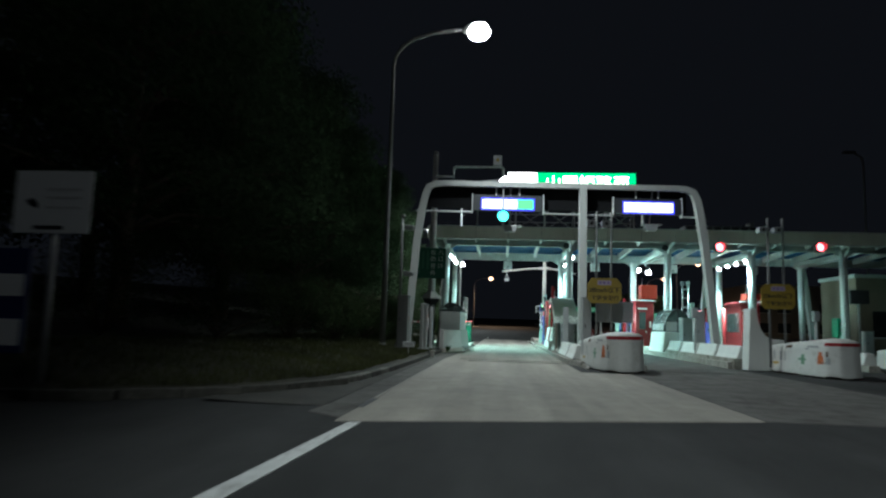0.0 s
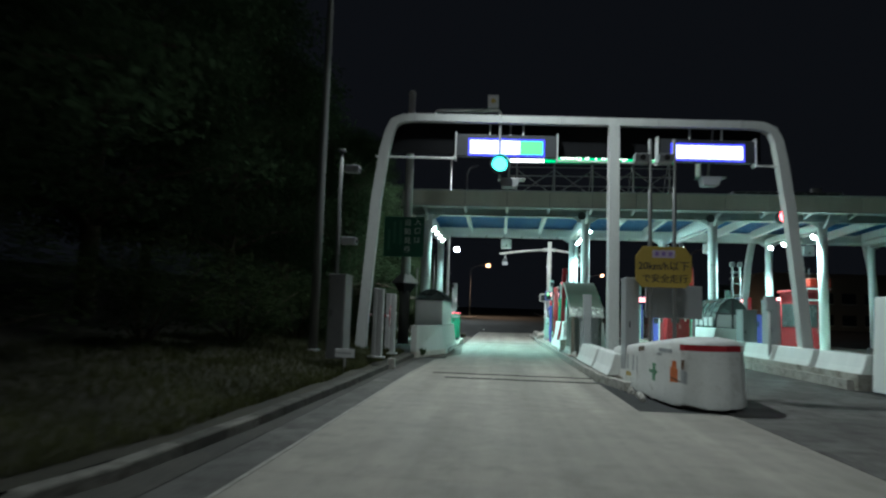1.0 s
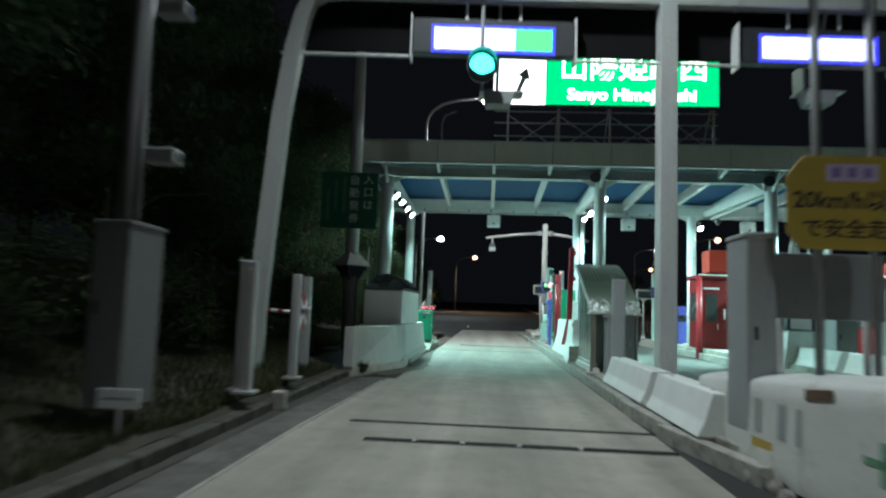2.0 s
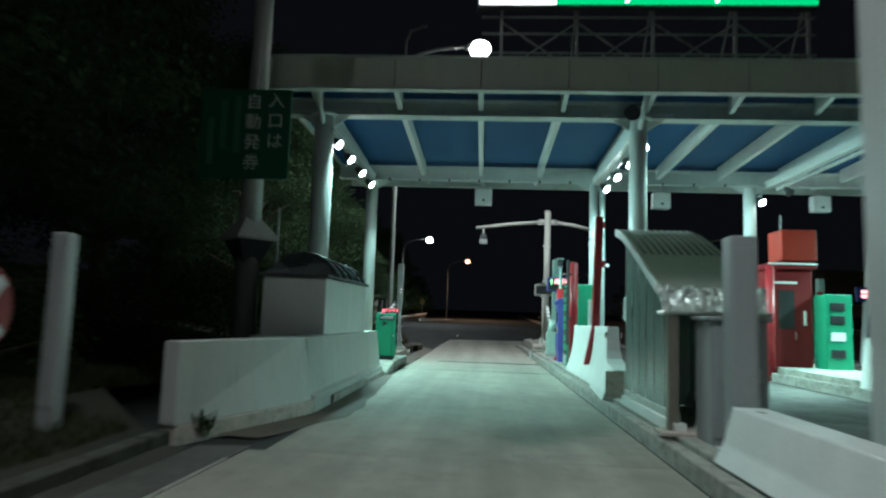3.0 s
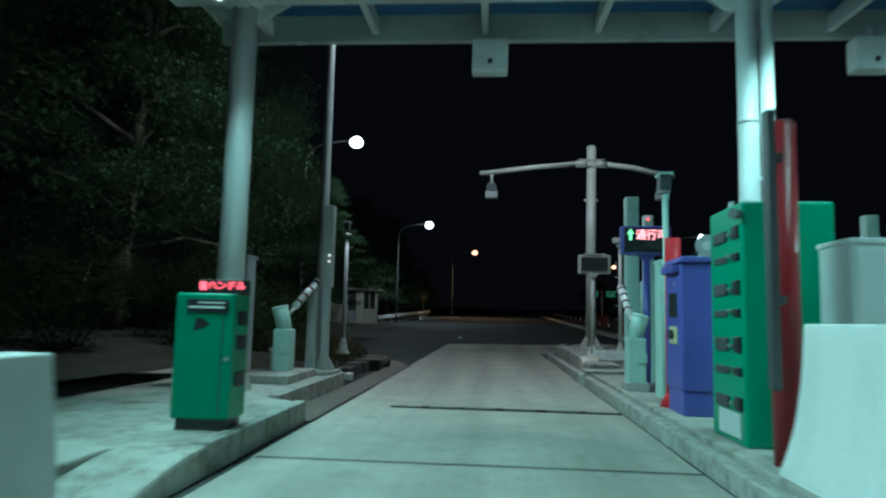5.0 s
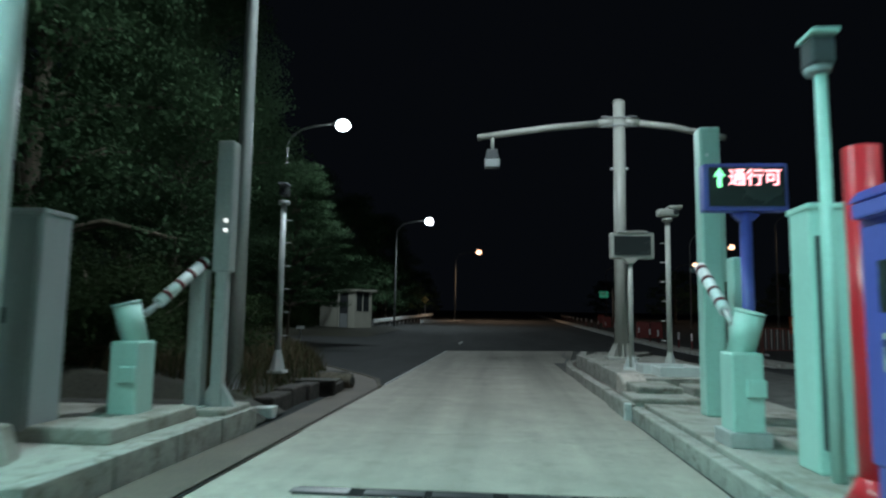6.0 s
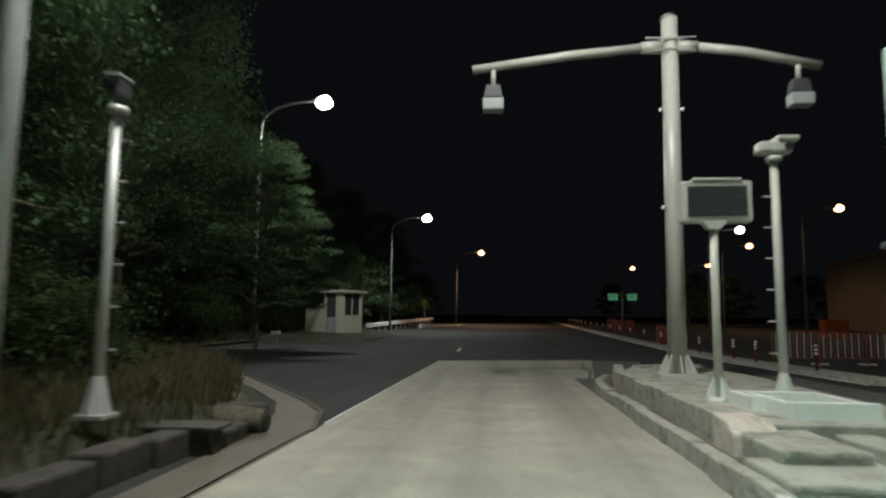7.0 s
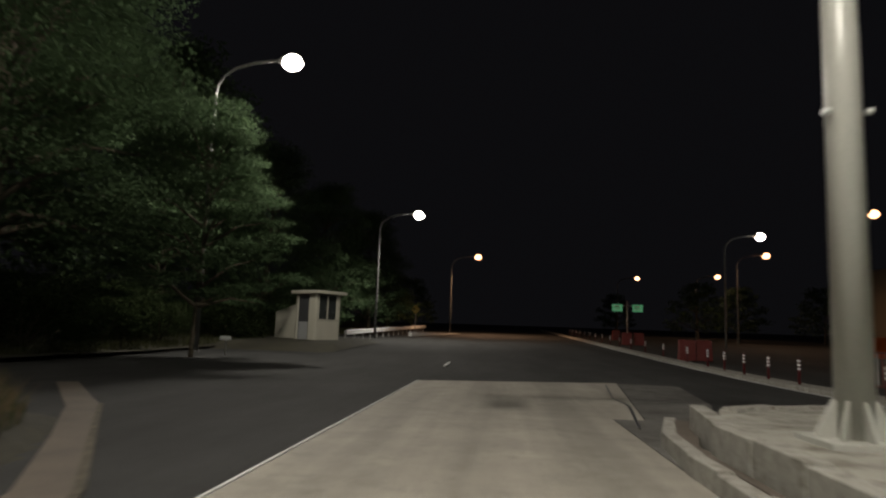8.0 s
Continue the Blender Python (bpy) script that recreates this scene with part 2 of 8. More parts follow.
M_INK = material("black_lettering", (0.025, 0.022, 0.02), 0.6, vary=0.1, bump=0)
M_PALE = material("faded_white_lettering", (0.62, 0.64, 0.60), 0.6, vary=0.1, bump=0)
M_WHITE = material("white_plastic", (0.74, 0.75, 0.74), 0.4, vary=0.05, grain=30, blotch=1.5, bump=0.03, stain=(0.5, 0.5, 0.47), stain_at=0.72)
M_STRIPERED = material("dark_red_stripe", (0.10, 0.012, 0.014), 0.45, vary=0.15, bump=0)
M_SCREEN = material("dark_display_glass", (0.03, 0.034, 0.034), 0.25, vary=0.1, grain=90, blotch=2, bump=0.02)
M_LEAF = material("tree_leaf", (0.074, 0.12, 0.062), 0.95, vary=0.3, grain=3, blotch=0.5, bump=0, spec=0.03)
M_BUSH = material("bush_leaf", (0.04, 0.06, 0.026), 0.95, vary=0.35, grain=4, blotch=0.8, bump=0, spec=0.03)
M_GRASS = material("verge_grass", (0.055, 0.06, 0.02), 0.9, vary=0.5, grain=5, blotch=0.7, bump=0)
M_DRY = material("dry_grass", (0.12, 0.086, 0.05), 0.8, vary=0.45, grain=6, blotch=1.2, bump=0)
M_BARK = material("bark", (0.10, 0.08, 0.055), 0.9, vary=0.4, grain=18, blotch=3, bump=0.9, streak=True)
M_MUDSTONE = material("muddy_brown_stone", (0.062, 0.05, 0.044), 0.92, vary=0.5, grain=14, blotch=3.0, bump=1.0, stain=(0.03, 0.026, 0.02), stain_at=0.52)
M_STONE = material("rough_stone", (0.10, 0.083, 0.06), 0.9, vary=0.4, grain=15, blotch=2.5, bump=1.0, stain=(0.05, 0.045, 0.03), stain_at=0.55)
M_BOOTHWALL = material("cream_booth_wall", (0.44, 0.42, 0.35), 0.6, vary=0.08, grain=20, blotch=0.8, bump=0.1, stain=(0.42, 0.39, 0.30), stain_at=0.68, streak=True)
M_BRICKWALL = material("tan_rendered_wall", (0.20, 0.165, 0.12), 0.75, vary=0.12, grain=15, blotch=0.5, bump=0.2)
M_ROOFDARK = material("smoked_roof_panel", (0.04, 0.058, 0.054), 0.27, vary=0.2, grain=10, blotch=2, bump=0.03, spec=0.9)
M_ROOFRED = material("bright_orange_red_paint", (0.26, 0.022, 0.012), 0.5, spec=0.25, vary=0.1, grain=25, blotch=2, bump=0.04)
M_ORANGE2 = material("orange_red_paint", (0.50, 0.13, 0.04), 0.5, vary=0.2, grain=25, blotch=4, bump=0.04)
M_BROWN = material("brown_paint", (0.10, 0.055, 0.03), 0.6, vary=0.3, grain=25, blotch=5, bump=0.04)
M_GREENPAINT = material("faded_green_paint", (0.12, 0.28, 0.16), 0.6, vary=0.25, grain=25, blotch=5, bump=0.04)
M_LILAC = material("lilac_print", (0.50, 0.42, 0.55), 0.5, vary=0.1, bump=0)
M_VIOLET = material("violet_print", (0.26, 0.16, 0.42), 0.5, vary=0.1, bump=0)
M_BRONZE = material("bronze_steel", (0.26, 0.23, 0.19), 0.34, metal=0.6, vary=0.12, grain=60, blotch=2, bump=0.08, streak=True)
M_PALEGREY = material("pale_grey_paint", (0.48, 0.50, 0.49), 0.45, vary=0.08, grain=35, blotch=1.4, bump=0.05, stain=(0.32, 0.32, 0.30), stain_at=0.70, streak=True)
M_YELLOWGREY = material("yellowed_plate", (0.50, 0.48, 0.28), 0.5, vary=0.12, bump=0.03)
M_REDBRIGHT = material("bright_red_paint", (0.55, 0.02, 0.03), 0.34, vary=0.1, grain=30, blotch=1.5, bump=0.05, stain=(0.34, 0.02, 0.02), stain_at=0.68, streak=True)
M_MAST = material("cream_mast_paint", (0.45, 0.445, 0.405), 0.33, vary=0.07, grain=25, blotch=1.4, bump=0.05, stain=(0.36, 0.34, 0.29), stain_at=0.70, streak=True)
M_ROOFGLASS = material("smoked_glass_roof", (0.10, 0.14, 0.13), 0.12, vary=0.2, grain=10, blotch=2, bump=0.02, spec=0.8)
M_REDRAIL = material("faded_red_rail", (0.24, 0.07, 0.055), 0.5, vary=0.2, grain=30, blotch=2, bump=0.05)
M_BARRIERRED = material("faded_red_plastic", (0.20, 0.035, 0.03), 0.5, vary=0.15, grain=20, blotch=1.5, bump=0.08)
M_REFLECTBAND = material("white_reflective_band", (0.85, 0.85, 0.85), 0.3, vary=0.05, bump=0)
for m in (M_LEAF, M_BUSH, M_GRASS, M_DRY):
    n, l = m.node_tree.nodes, m.node_tree.links
    bs = n["Principled BSDF"]
    thin = n.new("ShaderNodeBsdfTranslucent")
    both = n.new("ShaderNodeMixShader"); both.inputs[0].default_value = 0.4
    l.new(bs.inputs["Base Color"].links[0].from_socket, thin.inputs["Color"])
    l.new(bs.outputs[0], both.inputs[1]); l.new(thin.outputs[0], both.inputs[2])
    l.new(both.outputs[0], n["Material Output"].inputs["Surface"])
M_GLASS = glass("dusty_tinted_glass", (0.30, 0.39, 0.35), 0.16, 1.3)
M_LENS = glow("lamp_lens", (0.92, 0.98, 1.0), 15.0)
M_LENSORANGE = glow("sodium_lens", (1.0, 0.52, 0.30), 3.2)
M_FLOOD = glow("floodlight_lens", (0.80, 1.0, 0.97), 40.0)
M_LEDWHITE = glow("led_white_blue", (0.50, 0.54, 1.0), 1.9)
M_HALOBLUE = glow("blue_halo", (0.05, 0.06, 1.0), 0.9)
M_LEDGREEN = glow("led_green", (0.10, 0.90, 0.20), 0.9)
M_SIGNAL = glow("green_signal_lens", (0.06, 0.95, 0.80), 3.4)
M_REDLAMP = glow("red_signal_lens", (1.0, 0.06, 0.08), 9.0)
M_REDLED = glow("red_led", (1.0, 0.10, 0.14), 3.0)
M_REDLEDHOT = glow("bright_red_led", (1.0, 0.34, 0.36), 3.2)
M_ARROW = glow("green_arrow_led", (0.30, 1.0, 0.42), 1.8)
M_LITWHITE = glow("backlit_white_panel", (0.93, 0.97, 1.0), 2.4)
M_LITGREEN = glow("backlit_green_panel", (0.0, 0.50, 0.16), 1.0)
M_LITLETTER = glow("backlit_letters", (0.92, 1.0, 0.95), 2.2)
M_FARGREEN = glow("far_lit_green_sign", (0.06, 0.36, 0.20), 0.3)
M_REFLECT = glow("lit_reflector", (1.0, 0.95, 0.9), 1.0)


# ---- builders ----
ORIGIN = {}


def thing(name, at, label, category, group="", kind=""):
    ob = new(name)
    ob.location = at
    ob.empty_display_size = 0.2
    ORIGIN[ob] = Vector(at)
    return tagged(ob, label, category, group, kind)


def mesh_of(name, bm, mat):
    me = bpy.data.meshes.new(name)
    bm.normal_update()
    bm.to_mesh(me)
    bm.free()
    me.materials.append(mat)
    return me


def part(name, bm, mat, parent, label=""):
    """One mesh, built in the place's coordinates, under a thing or a part of it."""
    at = ORIGIN[parent]
    bmesh.ops.translate(bm, verts=bm.verts, vec=-at)
    ob = new(name, mesh_of(name, bm, mat))
    ob.parent = parent
    ORIGIN[ob] = at
    if label:
        tagged(ob, label)
    return ob


def setting(name, bm, mat, label, category="", kind="structure"):
    ob = new(name, mesh_of(name, bm, mat))
    ORIGIN[ob] = Vector((0, 0, 0))
    return tagged(ob, label, category or name.split("_")[0], "", kind)


def piece(name, me, at, parent, turn=0.0):
    ob = new(name, me)
    ob.parent = parent
    ob.location = Vector(at) - ORIGIN[parent]
    ob.rotation_euler = (0, 0, turn)
    return ob


def box(bm, x0, x1, y0, y1, z0, z1, bevel=0.012, seg=2):
    r = bmesh.ops.create_cube(bm, size=1.0, matrix=Matrix.LocRotScale(((x0 + x1) / 2, (y0 + y1) / 2, (z0 + z1) / 2), None, (x1 - x0, y1 - y0, z1 - z0)))
    if bevel:
        bevel = min(bevel, 0.3 * min(x1 - x0, y1 - y0, z1 - z0))
        es = list({e for v in r["verts"] for e in v.link_edges})
        bmesh.ops.bevel(bm, geom=es, offset=bevel, segments=seg, affect="EDGES", profile=0.5)
    return bm


def rod(bm, a, b, r0, r1=None, seg=16, cap=True):
    a, b = Vector(a), Vector(b)
    r1 = r0 if r1 is None else r1
    q = (b - a).to_track_quat("Z", "Y").to_matrix().to_4x4()
    m = Matrix.Translation((a + b) / 2) @ q
    r = bmesh.ops.create_cone(bm, cap_ends=cap, segments=seg, radius1=r0, radius2=r1, depth=(b - a).length, matrix=m)
    for f in {f for v in r["verts"] for f in v.link_faces}:
        f.smooth = len(f.verts) == 4 and seg > 8
    return bm


def tube(bm, points, r, seg=12, square=False):
    """A bent pipe (or a square section) through the points."""
    pts = [Vector(p) for p in points]
    rings = []
    n = 4 if square else seg
    for i, p in enumerate(pts):
        d = (pts[min(i + 1, len(pts) - 1)] - pts[max(i - 1, 0)]).normalized()
        side = d.cross(Vector((0, 1, 0))) if abs(d.y) < 0.9 else d.cross(Vector((1, 0, 0)))
        side.normalize()
        up = side.cross(d).normalized()
        rr = r[i] if isinstance(r, (list, tuple)) else r
        rings.append([bm.verts.new(p + side * rr * math.cos(a) + up * rr * math.sin(a))
                      for a in (2 * math.pi * (k + (0.5 if square else 0)) / n for k in range(n))])
    for a, b in zip(rings, rings[1:]):
        for k in range(n):
            f = bm.faces.new((a[k], a[(k + 1) % n], b[(k + 1) % n], b[k]))
            f.smooth = not square
    bm.faces.new(rings[0]); bm.faces.new(list(reversed(rings[-1])))
    bmesh.ops.recalc_face_normals(bm, faces=bm.faces)
    return bm


def prism(bm, outline, axis, lo, hi, bevel=0.0):
    """An outline of (a, b) pairs pushed along an axis: for x they are (y, z), for y (x, z), for z (x, y)."""
    def at(a, b, h):
        return {"x": (h, a, b), "y": (a, h, b), "z": (a, b, h)}[axis]
    low = [bm.verts.new(at(a, b, lo)) for a, b in outline]
    high = [bm.verts.new(at(a, b, hi)) for a, b in outline]
    faces = [bm.faces.new(low), bm.faces.new(high)]
    n = len(low)
    for k in range(n):
        faces.append(bm.faces.new((low[k], low[(k + 1) % n], high[(k + 1) % n], high[k])))
    bmesh.ops.recalc_face_normals(bm, faces=faces)
    if bevel:
        es = list({e for f in faces for e in f.edges})
        bmesh.ops.bevel(bm, geom=es, offset=bevel, segments=2, affect="EDGES", profile=0.5)
    return bm


def B():
    return bmesh.new()


def one_box(name, dims, mat, parent, label="", bevel=0.012):
    return part(name, box(B(), *dims, bevel=bevel), mat, parent, label)


def writing(name, body, size, mat, parent, at, turn=(90, 0, 0), deep=0.004, align="CENTER", squeeze=1.0, bold=0.0):
    """Raised lettering in the built-in font, centred at a place."""
    c = bpy.data.curves.new(name, "FONT")
    c.body, c.size, c.extrude, c.align_x, c.align_y, c.offset = body, size, deep, align, "CENTER", bold
    c.resolution_u = 3
    tmp = bpy.data.objects.new(name, c)
    me = bpy.data.meshes.new_from_object(tmp)
    bpy.data.objects.remove(tmp)
    bm = B()
    bm.from_mesh(me)
    bpy.data.meshes.remove(me)
    m = Matrix.LocRotScale(at, Euler([radians(a) for a in turn]), (squeeze, 1, 1))
    bmesh.ops.transform(bm, matrix=m, verts=bm.verts)
    return part(name, bm, mat, parent)


# ---- ground, road and verges ----
def sheet(xs, ys, height):
    bm = B()
    rows = [[bm.verts.new((x, y, height(x, y))) for x in xs] for y in ys]
    for a, b in zip(rows, rows[1:]):
        for k in range(len(xs) - 1):
            bm.faces.new((a[k], a[k + 1], b[k + 1], b[k])).smooth = True
    return bm


xs = [-900, -300, -120, -60, -30, -15, -8, -4, -2, 0, 2, 4, 8, 15, 30, 60, 120, 300, 900]
ys = [-300, -100, -40, -10, 5, 20, 40] + [56 + 5 * k for k in range(42)] + [300, 500, 900]
setting("ground", sheet(xs, ys, lambda x, y: rise(y) - 0.014), M_ASPHALT, "dark worn asphalt ground round the toll gate", "ground")

LEFT_KERB = [(-14.0, 9.8), (-8.0, 10.5), (-5.0, 11.5), (-3.7, 12.4), (-3.05, 13.3), (-2.58, 14.4), (-2.34, 15.6), (-2.22, 18.0), (-2.16, 22.0), (-2.14, 30.4)]


def along(line, step):
    """Places and headings every step along a polyline."""
    out, left = [], 0.0
    for (ax, ay), (bx, by) in zip(line, line[1:]):
        d = math.hypot(bx - ax, by - ay)
        s = left
        while s < d:
            out.append((ax + (bx - ax) * s / d, ay + (by - ay) * s / d, math.atan2(by - ay, bx - ax)))
            s += step
        left = s - d
    return out


def kerb_x(y):
    for (ax, ay), (bx, by) in zip(LEFT_KERB, LEFT_KERB[1:]):
        if ay <= y <= by:
            return ax + (bx - ax) * (y - ay) / (by - ay)
    return -14.0 if y < 9.8 else -2.26


def verge_height(x, y):
    s = max(0.0, kerb_x(min(y, 30.4)) - x)
    return 0.10 + 0.30 * min(1.0, s / 1.6) + 0.10 * max(0.0, s - 2.0) + 0.05 * noise.noise((x * 0.8, y * 0.8, 0))


bm = B()
rows = []
for k in range(61):
    y = 9.85 + (45.0 - 9.85) * k / 60
    x0 = (kerb_x(y) if y < 30.4 else -2.26 - min(1.4, (y - 30.4) * 0.9)) - 0.05
    rows.append([bm.verts.new((x0 - w, y, verge_height(x0 - w, y))) for w in (0, 0.3, 0.7, 1.2, 1.8, 2.6, 4, 6, 10, 18, 40)])
for a, b in zip(rows, rows[1:]):
    for k in range(10):
        bm.faces.new((a[k + 1], a[k], b[k], b[k + 1])).smooth = True
setting("verge_near", bm, M_SOIL, "dark soil bank of the overgrown verge", "verge")

# woodland floor beyond the gate
bm = sheet([-60, -40, -25, -18, -14, -12.6, -11.9], [45 + 4 * k for k in range(30)],
           lambda x, y: rise(y) + 0.10 + 0.12 * max(0.0, -12.0 - x) + 0.06 * noise.noise((x * 0.5, y * 0.5, 3)))
setting("verge_far", bm, M_SOIL, "dark soil of the woodland edge", "verge")

# concrete carriageway, slab by slab
road = thing("road_concrete", (0, 0, 0), "worn pale concrete carriageway laid in slabs", "road", kind="structure")
CUTS = [11.3, 16.2, 20.7, 25.02, 30.4, 35.4, 40.4, 46.0, 52.4, 58.4, 65.2]
for k, (y0, y1) in enumerate(zip(CUTS, CUTS[1:])):
    right = 3.70 if y1 < 21 else 2.44
    g = 0.005
    left, left1 = (-1.47, -1.47) if y1 < 26 else (-1.44, -1.30) if y1 < 31 else (-1.14, -1.12)
    if k == 0:
        out = [(left, 10.65), (right, 12.15), (right, y1 - g), (left, y1 - g)]
    elif k == len(CUTS) - 2:
        out = [(-1.10, y0 + g), (2.9, y0 + g), (3.9, 66.4), (-1.10, 64.6)]
    else:
        out = [(left, y0 + g), (right, y0 + g), (right, y1 - g), (left1, y1 - g)]
    part("slab", prism(B(), out, "z", -0.12, 0.0, bevel=0.006), M_ROAD, road)
# The darker gutter concrete stands in for the weaker light on this lane.
second = thing("road_second_lane", (0, 0, 0), "grey concrete carriageway of the neighbouring toll lane", "road", kind="structure")
for y0, y1 in zip(range(12, 60, 6), range(18, 66, 6)):
    part("slab", prism(B(), [(4.3 if y0 > 21 else 3.73, y0 + 0.2), (7.7, y0 + 0.2), (7.7, y1 + 0.185), (4.3 if y0 > 21 else 3.73, y1 + 0.185)], "z", -0.12, -0.003, bevel=0.006), M_GUTTER, second)

# gutter apron between the lane and the left kerb
bm = B()
prism(bm, [(-1.48, 10.9), (-1.48, 25.5), (-1.32, 30.6), (-1.80, 30.5), (-1.93, 25.0), (-1.93, 12.0), (-1.98, 11.3)], "z", -0.10, -0.005)
setting("gutter_near", bm, M_GUTTER, "stained concrete gutter strip beside the lane", "gutter")
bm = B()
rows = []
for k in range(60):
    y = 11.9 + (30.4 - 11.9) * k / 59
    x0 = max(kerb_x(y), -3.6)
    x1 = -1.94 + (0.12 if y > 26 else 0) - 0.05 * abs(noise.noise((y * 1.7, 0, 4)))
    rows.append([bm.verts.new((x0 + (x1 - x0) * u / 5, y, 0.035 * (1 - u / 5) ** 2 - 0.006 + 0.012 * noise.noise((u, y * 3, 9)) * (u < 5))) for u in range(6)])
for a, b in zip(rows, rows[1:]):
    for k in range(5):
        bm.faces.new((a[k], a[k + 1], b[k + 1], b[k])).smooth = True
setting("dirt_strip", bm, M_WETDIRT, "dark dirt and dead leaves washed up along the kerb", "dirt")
bm = B()
prism(bm, [(-1.16, 42.2), (-1.11, 50.4), (-1.45, 51.9), (-2.0, 53.0), (-3.2, 55.0), (-4.63, 57.4), (-7.0, 60.5), (-7.3, 60.3), (-4.92, 57.1), (-3.5, 54.8), (-2.35, 52.8), (-1.95, 51.6), (-1.66, 50.2), (-1.60, 47.0), (-1.66, 42.2)], "z", -0.10, 0.004, bevel=0.004)
setting("gutter_far", bm, M_BROWNDIRT, "stained concrete gutter curving away round the verge", "gutter")
bm = B()
prism(bm, [(-1.13, 50.2), (-1.10, 50.45), (-1.40, 51.9), (-1.95, 53.0), (-3.15, 55.0), (-4.58, 57.4), (-4.63, 57.37), (-3.20, 54.95), (-2.01, 52.95), (-1.48, 51.87), (-1.17, 50.5)], "z", -0.05, 0.022, bevel=0.008)
setting("gutter_rim", bm, M_STONE, "thin pale raised rim along the curving gutter", "edging")
for k, (x0, x1, y0, y1) in enumerate(((-1.50, -1.40, 11.9, 12.9), (-1.18, -1.15, 42.3, 50.6))):
    setting("joint_%d" % (k + 1), box(B(), x0, x1, y0, y1, -0.004, 0.004, bevel=0), M_DARKBOX, "dark slit along the edge of the concrete", "joint")

bm = B()
prism(bm, [(2.46, 52.6), (2.46, 58.38), (2.92, 58.4), (3.92, 66.35), (5.4, 66.2), (4.7, 61.2), (3.9, 58.6), (3.0, 57.2), (2.6, 56.0)], "z", -0.10, -0.004)
setting("apron_far", bm, M_GUTTER, "darker cracked concrete apron beside the slabs", "apron")
bm = B()
prism(bm, [(2.62, 57.5), (2.66, 57.5), (3.1, 60.4), (3.05, 61.8), (3.5, 65.5), (3.46, 65.5), (3.0, 61.8), (3.05, 60.5)], "z", -0.004, 0.003)
setting("road_crack", bm, M_DARKBOX, "dark crack in the concrete apron", "crack")

for k, (y, w) in enumerate(((40.4, 0.018),)):
    setting("cross_joint_%d" % (k + 1), box(B(), -1.10 if y > 31 else -1.30, 2.43, y - w, y + w, -0.01, 0.0035, bevel=0), M_MATTBLACK, "dark sealed joint across the concrete road", "joint")

# road paint
bm = B(); prism(bm, [(-1.50, 7.0), (-1.32, 7.0), (-1.16, 10.6), (-1.30, 10.6)], "z", -0.013, -0.004)
setting("line_edge", bm, M_LINE, "worn white painted edge line", "line")
bm = B(); prism(bm, [(-1.485, 13.0), (-1.445, 13.0), (-1.445, 25.0), (-1.31, 30.0), (-1.35, 30.0), (-1.485, 25.2)], "z", -0.005, 0.006)
setting("slab_edging", bm, M_KERB, "thin pale raised edging along the concrete slabs", "edging")
bm = B(); prism(bm, [(-1.135, 50.9), (-1.105, 50.9), (-1.09, 64.5), (-1.115, 64.5)], "z", -0.01, 0.012)
setting("line_slab_edge", bm, M_PALE2, "thin white line along the slab edge", "line")
bm = B(); prism(bm, [(-1.02, 71.0), (-0.94, 71.0), (-0.98, 74.0), (-1.06, 74.0)], "z", rise(71) - 0.02, rise(74) - 0.004)
setting("line_dash", bm, M_LINE, "worn white lane dash", "line")
bm = B(); prism(bm, [(-7.3, 108), (-7.0, 108), (-3.4, 124), (-3.7, 124)], "z", rise(108) - 0.05, rise(124) - 0.01)
setting("line_far", bm, M_LINE, "white edge line on the far road", "line")

# vehicle detector strips let into the lane
strip = thing("detector_strip", (0.9, 24.6, 0), "dark steel vehicle detector strip let into the road", "strip", "detector strips")
one_box("channel", (-0.65, 2.44, 24.53, 24.68, -0.02, 0.008), M_MATTBLACK, strip, bevel=0.003)
for x in (-0.14, 0.34, 0.9, 1.5):
    part("stud", rod(B(), (x, 24.6, 0.0), (x, 24.6, 0.014), 0.035, 0.028, 10), M_GALV, strip)
strip = thing("detector_strip", (0.9, 25.6, 0), "narrow dark steel vehicle detector strip let into the road", "strip", "detector strips")
one_box("channel", (-1.0, 2.44, 25.58, 25.68, -0.02, 0.008), M_MATTBLACK, strip, bevel=0.003)
strip = thing("detector_strip", (0.9, 43.6, 0), "wide dark steel vehicle detector strip let into the road", "strip", "detector strips")
one_box("channel", (-0.47, 2.42, 43.55, 43.74, -0.02, 0.008), M_MATTBLACK, strip, bevel=0.003)
for x in (-0.3, 0.2, 0.65, 1.15, 1.7, 2.2):
    one_box("lid", (x - 0.2, x + 0.2, 43.58, 43.70, 0.004, 0.012), M_BLACK, strip, bevel=0.003)

# ---- kerbs and islands ----
def kerb_mesh(name, length, width, height):
    bm = B()
    prism(bm, [(-width / 2, -0.1), (width / 2, -0.1), (width / 2, height), (-width / 2 + 0.03, height), (-width / 2, height - 0.06)], "x", 0.006, length - 0.006, bevel=0.012)
    return mesh_of(name, bm, M_KERB)


kerb_near = thing("kerb_near", (0, 0, 0), "weathered concrete kerb stones along the verge", "kerb", kind="structure")
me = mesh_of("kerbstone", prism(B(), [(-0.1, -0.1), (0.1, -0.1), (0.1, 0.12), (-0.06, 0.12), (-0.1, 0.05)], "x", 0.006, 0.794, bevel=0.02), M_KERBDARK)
worn = me.copy()
worn.materials.clear()
worn.materials.append(M_KERBWORN)
